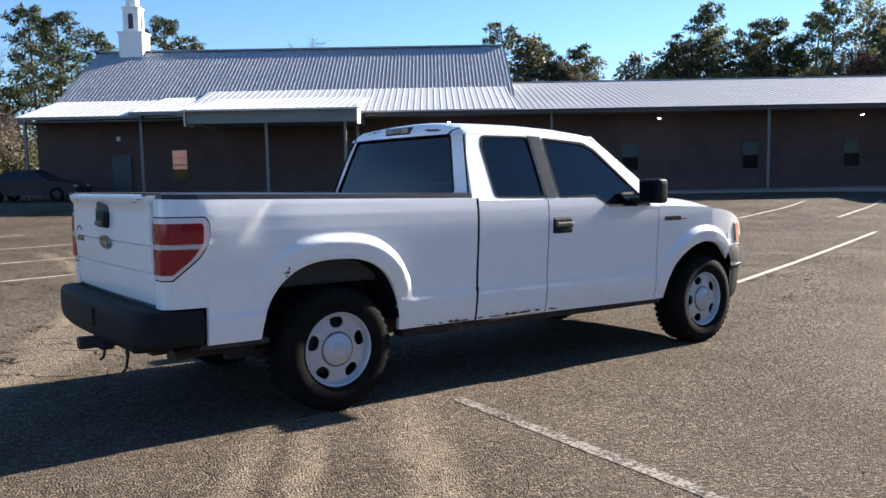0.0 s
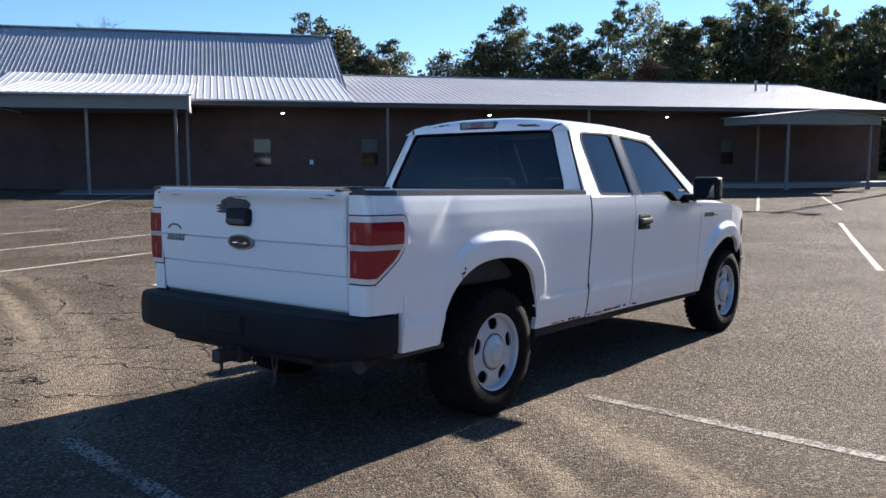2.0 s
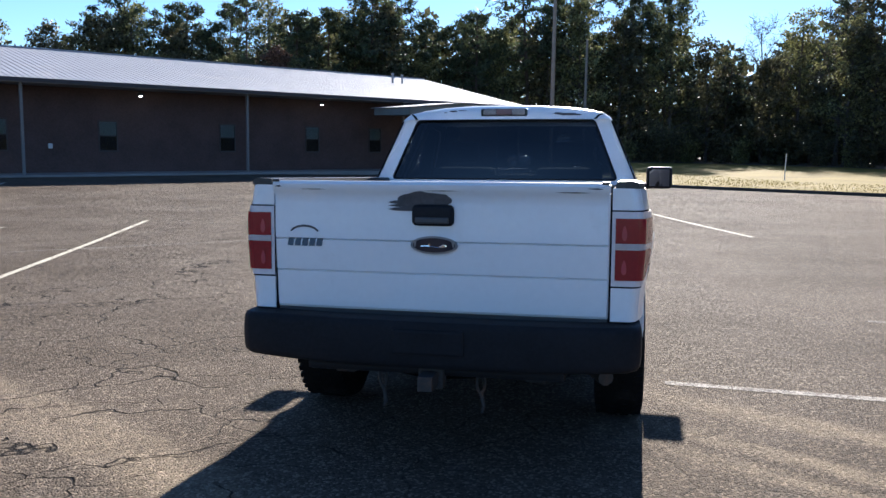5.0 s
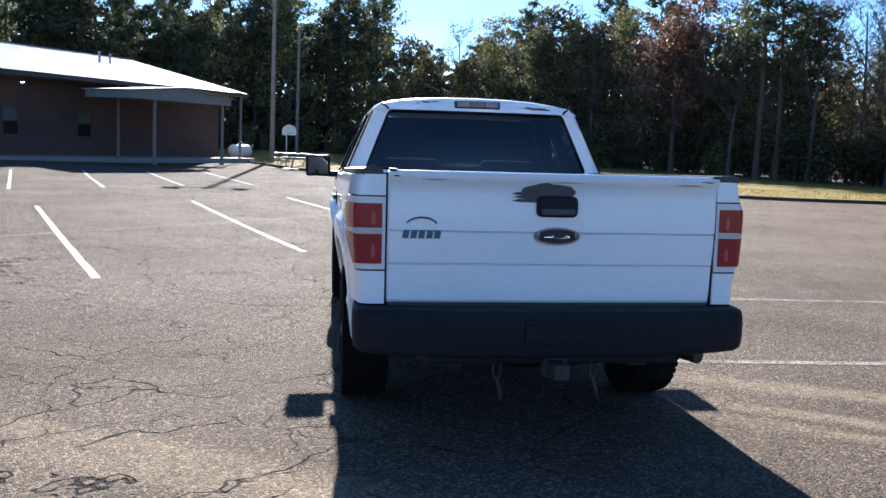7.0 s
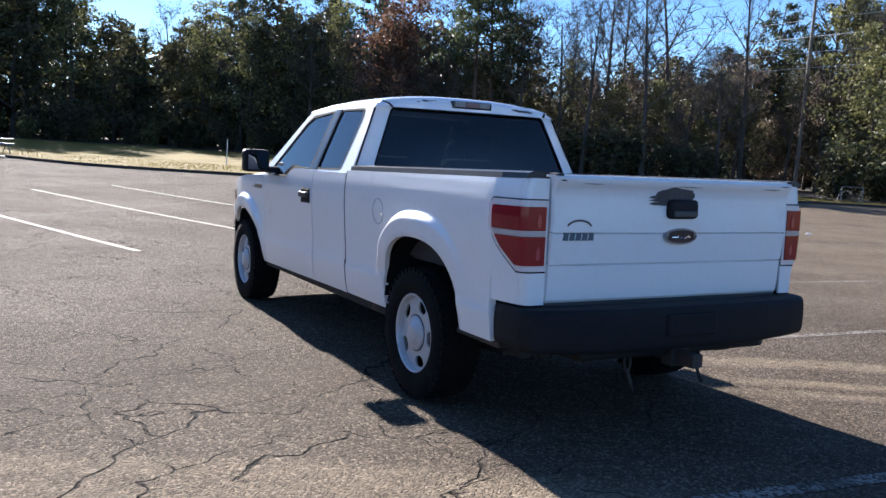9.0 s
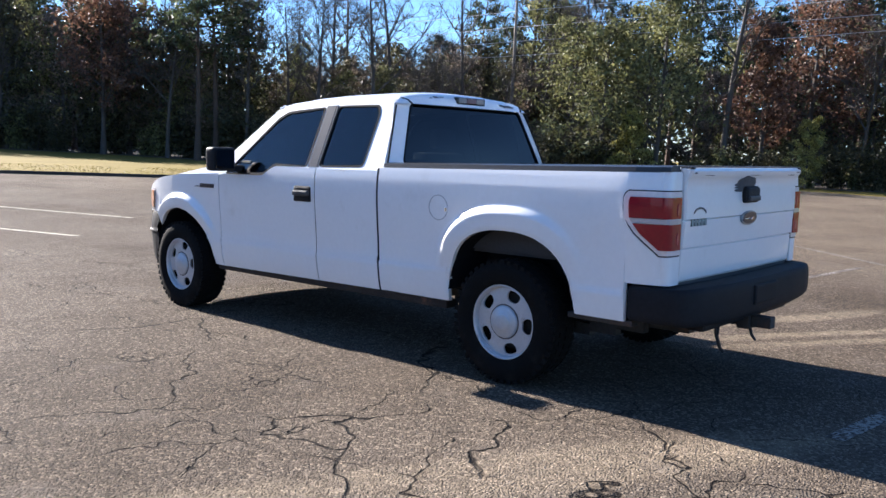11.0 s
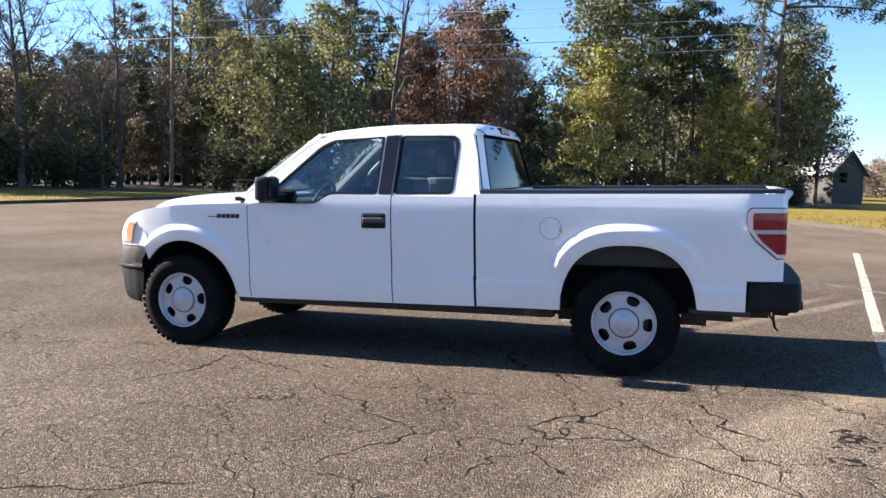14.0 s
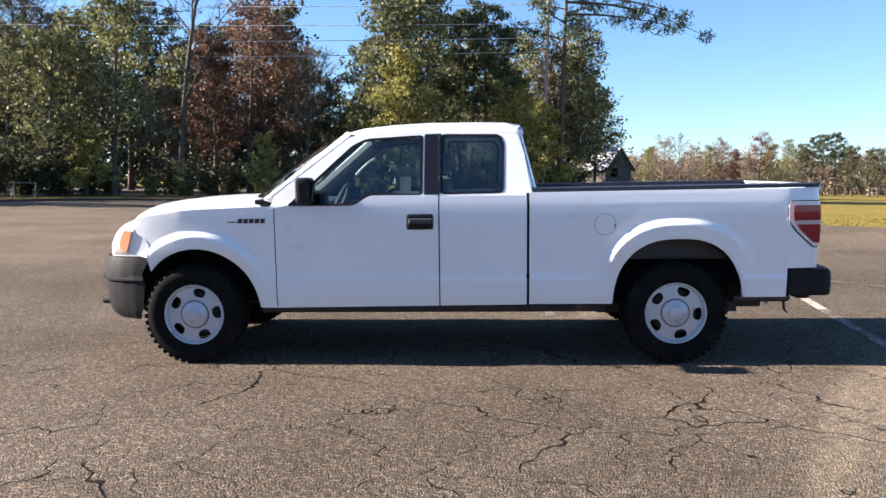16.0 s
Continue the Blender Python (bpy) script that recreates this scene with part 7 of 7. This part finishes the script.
    for k in range(9):
        plant((GREENS, OLIVES, TANS)[k % 3], -47 - 1.7 * k, 84 + u(0, 6), u(0.75, 0.95) if k < 5 else u(1.0, 1.2), eye=east)
    # thickets at the foot of the wood
    for k in range(76):
        d = 20 - 1.52 * k + u(-0.5, 0.5)
        if -53.5 < d < -48.0:
            continue
        st = SHRUBS[:1] if -58 < d < -34 else SHRUBS[:2]
        plant(st, d, edge_dist(d) - 2.0 + u(-1.0, 2.5), u(0.8, 1.3) * (1.0 if d > -60 else 0.72), group="wood edge thicket")
    # trees beyond the church
    for deg, dist, sc, kind in ((76.8, 72, 0.98, PINES), (78.3, 76, 0.80, PINES), (74.6, 100, 0.95, PINES), (70.6, 88, 1.12, PINES), (69.0, 92, 0.96, PINES), (72.9, 98, 0.98, PINES), (67.9, 100, 1.05, BARES), (62.0, 104, 0.82, BARES), (60.4, 100, 0.80, PINES), (50.8, 104, 0.90, PINES), (80.0, 75, 0.55, BARES), (81.2, 78, 0.5, BARES)):
        plant(kind, deg, dist, sc, eye=(5.4, -2.5))
    for deg, dist, sc, kind in ((79.3, 84, 0.7, GREENS), (80.4, 88, 0.75, GREENS), (81.6, 84, 0.72, OLIVES), (82.8, 90, 0.8, GREENS), (78.6, 78, 0.9, SHRUBS), (79.4, 75, 0.9, SHRUBS), (80.2, 78, 1.0, SHRUBS), (81.0, 74, 0.9, SHRUBS), (82.0, 77, 1.0, SHRUBS)):
        plant(kind, deg, dist, sc, eye=(5.4, -2.5))
    # trees round the far field
    for deg, dist, sc, kind in ((-99.7, 150, 0.80, TANS), (-100.6, 168, 0.6, BARES), (-101.4, 160, 0.80, OLIVES), (-102.3, 152, 0.85, TANS), (-103.4, 170, 0.85, BARES), (-104.2, 158, 0.80, TANS), (-105.2, 165, 0.85, OLIVES), (-105.9, 155, 0.72, RUSTS), (-106.8, 160, 0.80, RUSTS), (-107.4, 152, 0.95, TANS), (-108.2, 158, 0.84, RUSTS), (-108.9, 164, 0.82, OLIVES), (-109.8, 155, 0.76, OLIVES), (-110.5, 150, 0.70, GREENS), (-111.2, 152, 0.66, PINES), (-111.9, 150, 0.68, PINES), (-112.6, 152, 0.72, PINES), (-113.2, 150, 0.70, PINES), (-113.5, 146, 0.62, GREENS), (-114.5, 142, 0.5, PINES), (-114.9, 140, 0.66, GREENS), (-116.2, 142, 0.6, GREENS)):
        plant(kind, deg, dist, sc * 0.84, eye=east, group="far field trees")


plant_woods()


def make_bough_pine():
    """A pine whose long drooping bough reaches out over the field."""
    rng = np.random.default_rng(15)
    ob = thing("pine_tree", "tall pine with a long bough over the field", "tree", group="wood edge trees")
    paths, tips = branch_paths(rng, 20.0, 0.5, 20, lambda t: 0.17 * (1.15 - 0.85 * ((t - 0.5) / 0.5)), lambda t: 0.3 * t, bend=0.01, sub=3)
    for z0, ln, drop in ((14.6, 10.2, 2.6), (13.7, 7.4, 1.0), (15.0, 8.6, 1.6)):
        pts = [(0.3 * q, -ln * q, z0 + 0.4 * q - drop * q * q) for q in np.linspace(0, 1, 7)]
        paths.append((pts, [0.11 * (1 - 0.85 * q) for q in np.linspace(0, 1, 7)]))
        for p in pts[3:]:
            for k in range(3):
                q = (p[0] + rng.normal() * 0.8, p[1] - 0.3 * rng.random(), p[2] - 0.5 * rng.random())
                paths.append(([p, q], [0.025, 0.008]))
                tips.append(q)
    wood_mesh("trunk", paths, BARK_PINE, ob)
    v, f = leaf_quads(tips, 0.75, 34, 0.24, rng, flat=0.7, aspect=0.16)
    crown_mesh("crown", v, f, NEEDLES, ob, "dark green needle tufts")
    x, y = at_bearing(-95.6, 64, (-7.3, 1.5))
    ob.matrix_world = pose(x, y, ground_z(x, y) - 0.1)


make_bough_pine()
for stock in (PINES, GREENS, OLIVES, TANS, YELLOWS, RUSTS, BARES, SHRUBS):
    for ob in stock:
        if ob not in USED:
            for c in (*ob.children_recursive, ob):
                bpy.data.objects.remove(c)


def far_belt(name, label, d0, d1, dist, crest, count, mats, seed, size=0.45):
    """A far line of woodland, too distant to tell its trees apart; crest gives its height by bearing."""
    rng = np.random.default_rng(seed)
    degs = rng.uniform(d0, d1, count)
    dd = dist + rng.uniform(0, 26, count)
    top = np.interp(degs, *crest) * (0.86 + 0.14 * np.sin(degs * 1.9 + seed) + 0.12 * np.sin(degs * 5.1))
    a = np.radians(degs)
    x, y = -2 - np.sin(a) * dd, -2 + np.cos(a) * dd
    z = rng.random(count) ** 0.85 * top
    v, f = leaf_quads(np.stack([x, y, z], 1), 1.5, 8, size, rng, flat=0.9)
    ob = crown_mesh(name, v, f, mats, None)
    return tagged(ob, label, "woods", kind="stuff")


far_belt("far_woods", "deep shaded wood behind the edge trees", -96, 24, 112, ((-96, -82, -80, -58, -54, -33, -28, -12, -10, -6, -4, 10, 24), (17, 18, 12, 18, 13.5, 13, 18.5, 19, 14, 14, 18, 19, 17)), 9500, EVERGREEN, 3, 0.56)
far_belt("far_woods", "dark undergrowth deep in the wood", -60, 30, 106, ((-60, 30), (6.5, 6.5)), 5200, EVERGREEN, 12, 0.6)
far_belt("far_woods", "low distant wood behind the hall", 24, 50, 112, ((24, 38, 41, 50), (14, 13, 9.5, 11.5)), 1500, EVERGREEN, 9, 0.5)
far_belt("far_woods", "brown distant winter tree line beyond the field", -118, -97, 185, ((-118, -97), (8.6, 8.6)), 5000, TAN_TWIGS, 4, 0.32)
far_belt("far_woods", "distant woodland around the open side of the lot", -260, -122, 210, ((-260, -122), (11, 11)), 2600, OLIVE, 7, 0.65)
far_belt("far_woods", "distant woodland past the church", 50, 102, 150, ((50, 102), (7.5, 7.5)), 2000, EVERGREEN, 8)


# ---- things about the lot ----
POLE_WOOD = material("weathered_pole_wood", (0.25, 0.21, 0.17), 0.9, var=0.25, scale=2, fine=30, bump=0.4, bump_scale=30)
WIRE = material("dull_power_cable", (0.45, 0.45, 0.45), 0.5, var=0.1)
# board colour is darkened to carry the shade on the shed's gable
BOARDS = material("weathered_shade_darkened_boards", (0.085, 0.075, 0.066), 0.9, var=0.3, scale=2, fine=25, bump=0.4, obj_random=0.4)
TIN = material("weathered_tin_roof", (0.42, 0.42, 0.43), 0.5, metal=0.4, var=0.2, scale=1.5, stains=(0.25, 0.17, 0.12), stain_scale=2)
TANK_WHITE = material("off_white_tank_paint", (0.72, 0.72, 0.70), 0.4, var=0.08)
GALV = material("galvanised_pipe", (0.45, 0.46, 0.47), 0.45, metal=0.7, var=0.15)
DULL_METAL = material("dull_weathered_metal", (0.15, 0.15, 0.15), 0.6, metal=0.3, var=0.2)
PAPER = material("dirty_white_litter", (0.6, 0.59, 0.56), 0.8, var=0.2)


def on_ground(x, y, turn=0.0, lift=0.0):
    return pose(x, y, ground_z(x, y) + lift, 0, 0, turn)


def utility_pole(x, y, h, turn, arm=True):
    p = thing("utility_pole", "weathered wooden utility pole with crossarm", "utility pole", on_ground(x, y, turn, -0.06), group="power line poles")
    bm = bmesh.new()
    tube(bm, (0, 0, 0), (0, 0, h), 0.17, 0.11, seg=12)
    part("pole", bm, POLE_WOOD, p)
    if arm:
        bm = bmesh.new()
        box(bm, -1.2, 1.2, -0.2, -0.1, h - 0.9, h - 0.77, bevel=0.01)
        part("crossarm", bm, POLE_WOOD, p)
        for k in (-1.05, -0.4, 0.4, 1.05):
            bm = bmesh.new()
            lathe(bm, [(0, 0.02), (0.05, 0.045), (0.1, 0.03), (0.13, 0.045), (0.16, 0.0)], 10)
            bmesh.ops.rotate(bm, cent=(0, 0, 0), matrix=Matrix.Rotation(radians(-90), 3, "Y"), verts=bm.verts[:])
            bmesh.ops.translate(bm, vec=(k, -0.15, h - 0.77), verts=bm.verts[:])
            part("insulator", bm, TRIM_DARK, p)
    return p


utility_pole(55.9, 43.8, 17.5, 90)
utility_pole(55.9, -3.5, 17.5, 90)
utility_pole(55.9, 96.0, 17.5, 90)


def power_line(z, rise, off):
    a, b_, c = Vector((55.9 + off, 96.0, z)), Vector((55.9 + off, 43.8, z)), Vector((55.9 + off, -3.5, z + rise))
    pts = []
    for p, q in ((a, b_), (b_, c)):
        pts += [p.lerp(q, k / 14) - Vector((0, 0, 0.7 * (k / 14) * (1 - k / 14))) for k in range(14)]
    pts.append(c)
    ob = wood_mesh("power_line", [([tuple(p) for p in pts], [0.026] * len(pts))], WIRE, None, seg=4)
    tagged(ob, "thin overhead power cable strung between poles", "cable", group="overhead cables")


for z, rise, off in ((10.1, 0.95, 0.16), (11.35, 0.7, 0.16), (12.6, 0.5, 0.16), (13.95, 0.5, 0.0)):
    power_line(z, rise, off)


def light_pole(x, y, h, lamps=True):
    p = thing("light_pole", "tall wooden floodlight pole beside the hall" if lamps else "tall plain wooden pole at the wood edge", "light pole", on_ground(x, y, 0, -0.06))
    bm = bmesh.new()
    tube(bm, (0, 0, 0), (0, 0, h), 0.17, 0.11, seg=12)
    part("pole", bm, POLE_WOOD, p)
    if lamps:
        bm = bmesh.new()
        box(bm, -1.2, 1.2, -0.16, -0.06, h - 0.4, h - 0.28, bevel=0.01)
        part("crossarm", bm, POLE_WOOD, p)
        for x in (-1.1, 1.1):
            bm = bmesh.new()
            box(bm, x - 0.28, x + 0.28, -0.3, 0.08, h - 0.28, h + 0.02, bevel=0.06)
            part("floodlight", bm, GALV, p, "grey floodlight head")


light_pole(-4.52, 54.8, 13.2)
light_pole(-3.57, 79.8, 12.0, False)


def basketball_goal(x, y, turn):
    g = thing("basketball_goal", "old basketball goal with white fan backboard on a pole", "basketball goal", on_ground(x, y, turn, -0.04) @ Matrix.Diagonal((0.66, 0.66, 0.66, 1)))
    bm = bmesh.new()
    tube(bm, (0, 0, 0), (0, 0, 3.4), 0.06, seg=12)
    part("pole", bm, GALV, g)
    bm = bmesh.new()
    tube(bm, (0, 0, 3.1), (0, -0.75, 3.2), 0.035, seg=8)
    part("arm", bm, GALV, g)
    fan = [(-0.68, 2.85), (0.68, 2.85), (0.68, 3.2)] + [(0.68 * math.cos(a), 3.2 + 0.62 * math.sin(a)) for a in np.linspace(0.15, math.pi - 0.15, 12)] + [(-0.68, 3.2)]
    part("backboard", plate(fan, [], lambda u, v, d: (u, -0.8 + d, v), 0.04), TANK_WHITE, g, "white fan shaped backboard")
    bm = bmesh.new()
    pts = [(0.23 * math.cos(a), -1.06 + 0.23 * math.sin(a), 3.0) for a in np.linspace(0, math.tau, 17)]
    for p, q in zip(pts, pts[1:]):
        tube(bm, p, q, 0.012, seg=6, caps=False)
    part("rim", bm, RUST, g, "rusty hoop rim")


basketball_goal(-3.3, 48.6, 20)


def gas_tank():
    t = thing("gas_tank", "off-white horizontal gas tank on concrete feet", "tank", BUILDING @ pose(39.2, 37.0, BASE_Z))
    bm = bmesh.new()
    prof = [(-0.95, 0.0), (-0.93, 0.16), (-0.84, 0.32), (-0.68, 0.40), (0.68, 0.40), (0.84, 0.32), (0.93, 0.16), (0.95, 0.0)]
    lathe(bm, prof, 24)
    bmesh.ops.translate(bm, vec=(0, 0, 0.72), verts=bm.verts[:])
    part("vessel", bm, TANK_WHITE, t, smooth=True)
    bm = bmesh.new()
    tube(bm, (0, 0, 1.1), (0, 0, 1.26), 0.14, seg=14)
    part("dome", bm, TANK_WHITE, t)
    for x in (-0.55, 0.55):
        bm = bmesh.new()
        box(bm, x - 0.1, x + 0.1, -0.3, 0.3, 0, 0.42, bevel=0.02)
        part("foot", bm, CONCRETE, t)


gas_tank()


def picnic_table(x, y, turn):
    t = thing("picnic_table", "dull grey metal picnic table on the grass edge", "picnic table", on_ground(x, y, turn, -0.02))
    bm = bmesh.new()
    box(bm, -1.1, 1.1, -0.36, 0.36, 0.71, 0.76, bevel=0.01)
    part("tabletop", bm, DULL_METAL, t)
    for s in (-0.72, 0.72):
        bm = bmesh.new()
        box(bm, -1.1, 1.1, s - 0.13, s + 0.13, 0.42, 0.46, bevel=0.01)
        part("bench", bm, DULL_METAL, t)
    for u in (-0.8, 0.8):
        bm = bmesh.new()
        tube(bm, (u, -0.75, 0), (u, 0.3, 0.72), 0.03, seg=8)
        tube(bm, (u, 0.75, 0), (u, -0.3, 0.72), 0.03, seg=8)
        tube(bm, (u, -0.75, 0.43), (u, 0.75, 0.43), 0.025, seg=8)
        part("leg_frame", bm, DULL_METAL, t)


picnic_table(-2.9, 49.0, 12)


def sign_base(x, y):
    t = thing("portable_stand", "low portable stand with round dark base", "stand", on_ground(x, y))
    bm = bmesh.new()
    tube(bm, (0, 0, 0), (0, 0, 0.07), 0.55, 0.5, seg=24)
    part("base", bm, BLACK_PLASTIC, t)
    bm = bmesh.new()
    tube(bm, (0, 0, 0.06), (0.1, 0, 0.6), 0.04, seg=8)
    part("post", bm, DULL_METAL, t)
    bm = bmesh.new()
    box(bm, -0.5, 0.75, -0.12, 0.12, 0.58, 0.68, bevel=0.02)
    part("bar", bm, DULL_METAL, t)


sign_base(-2.7, 41.2)


def shed():
    s = thing("garden_shed", "weathered board shed with rusty tin roof at the field edge", "shed", on_ground(80.0, -11.2, 38, 0.0) @ Matrix.Diagonal((1.2, 1.2, 1.28, 1)))
    for v in (-1.5, 1.46):
        bm = bmesh.new()
        for k in range(20):
            u = -2.0 + 0.2 * k
            box(bm, u, u + 0.2, v, v + 0.04 - 0.008 * (k % 2), -0.1, 2.3)
        part("side_wall", bm, BOARDS, s)
    for x in (-2.0, 2.0):
        bm = plate([(-1.5, -0.1), (1.5, -0.1), (1.5, 2.3), (0, 3.75), (-1.5, 2.3)], [[(0.15, 1.5), (0.95, 1.5), (0.95, 2.2), (0.15, 2.2)]] if x < 0 else [], lambda u, v, d, x=x: (x + d - 0.03, u, v), 0.06)
        part("gable", bm, BOARDS, s, "weathered board gable with dark opening")
    for sg in (-1, 1):
        verts = []
        faces = []
        n = 22
        for k in range(n + 1):
            u = -2.3 + 4.6 * k / n
            up = 0.03 if k % 2 else 0.0
            verts += [(u, sg * 1.85, 2.02 + up), (u, 0, 3.86 + up), (u, sg * 1.85, 1.98 + up), (u, 0, 3.82 + up)]
        for k in range(n):
            a = 4 * k
            faces += [(a, a + 4, a + 5, a + 1), (a + 2, a + 3, a + 7, a + 6), (a, a + 2, a + 6, a + 4)]
        raw("roof", verts, faces, TIN, s, "grey tin roof sheet")


shed()


def goal_frame(x, y, turn):
    g = thing("goal_frame", "small grey pipe goal frame on the grass", "goal", on_ground(x, y, turn, -0.03) @ Matrix.Diagonal((0.72, 0.72, 0.72, 1)))
    bm = bmesh.new()
    for u in (-0.85, 0.85):
        tube(bm, (u, 0, 0), (u, 0, 1.3), 0.04, seg=8)
        tube(bm, (u, 0, 1.3), (u, 0.8, 0), 0.03, seg=8)
    tube(bm, (-0.85, 0, 1.3), (0.85, 0, 1.3), 0.04, seg=8)
    part("frame", bm, DULL_METAL, g)


goal_frame(41.5, 28.0, 100)


def marker_post(x, y, h):
    m = thing("marker_post", "thin pale marker post standing in the grass", "post", on_ground(x, y, 0, -0.05))
    bm = bmesh.new()
    tube(bm, (0, 0, 0), (0.02, 0, h), 0.035, 0.03, seg=8)
    part("shaft", bm, TANK_WHITE, m)
    bm = bmesh.new()
    tube(bm, (0.02, 0, h), (0.02, 0, h + 0.04), 0.04, 0.025, seg=8)
    part("cap", bm, GALV, m)


marker_post(9.67, 47.2, 1.5)


def litter(x, y, size, seed, name, label):
    rng = np.random.default_rng(seed)
    bm = bmesh.new()
    bmesh.ops.create_icosphere(bm, subdivisions=2, radius=size)
    for v in bm.verts:
        v.co *= 0.6 + 0.8 * rng.random()
        v.co.z = abs(v.co.z) * 0.5
    ob = part(name, bm, PAPER)
    ob.matrix_world = on_ground(x, y, seed * 50)
    tagged(ob, label, "litter")


litter(9.05, 3.56, 0.19, 3, "litter", "crumpled dirty white paper on the asphalt")
litter(52.0, 1.2, 0.5, 5, "litter", "pale scrap lying in the dry grass by the wood")
litter(14.6, 9.6, 0.08, 7, "litter", "small pale scrap on the asphalt")


def grass_tufts():
    """Short winter grass standing along the edge of the lot and over the near verge."""
    rng = np.random.default_rng(9)
    pts = []
    edge = [Vector(p) for p in LOT_EDGE[:19]]
    for a, c in zip(edge, edge[1:]):
        n = int((c - a).length * 220)
        out = Vector((c.y - a.y, -(c.x - a.x))).normalized()
        t, w = rng.random(n), rng.random(n) ** 1.2 * 12.0 + rng.normal(size=n) * 0.12
        for u, d in zip(t, w):
            p = a.lerp(c, u) - out * d * (1 if out.dot(a) < 0 else -1)
            pts.append((p.x, p.y, ground_z(p.x, p.y) - 0.03))
    p = np.array(pts)
    n = len(p)
    h = 0.025 + 0.04 * rng.random((n, 1))
    az = rng.random(n) * math.tau
    w = np.stack([np.cos(az), np.sin(az), np.zeros(n)], 1) * 0.016
    lean = np.concatenate([rng.normal(size=(n, 2)) * 0.04, h], 1)
    verts = np.stack([p - w, p + w, p + w * 0.3 + lean, p - w * 0.3 + lean], 1).reshape(-1, 3)
    ob = crown_mesh("grass", verts, np.arange(n * 4).reshape(-1, 4), GRASS_BLADE, None)
    tagged(ob, "short dormant grass along the lot edge", "grass", kind="stuff")


grass_tufts()


def wood_floor():
    """Leaf litter under the wood."""
    ring_in, ring_out, verts, faces = [], [], [], []
    degs = np.linspace(-98, 34, 60)
    for d in degs:
        for dist in (edge_dist(d) - 5.0 + 1.5 * math.sin(d * 0.7), edge_dist(d) + 20, edge_dist(d) + 60):
            x, y = at_bearing(d, dist)
            verts.append((x, y, ground_z(x, y) - 0.02))
    for k in range(len(degs) - 1):
        for j in (0, 1):
            a = 3 * k + j
            faces.append((a, a + 1, a + 4, a + 3))
    tagged(raw("wood_floor", verts, faces, LITTER, smooth=True), "brown leaf litter under the trees", "ground", kind="structure")


wood_floor()
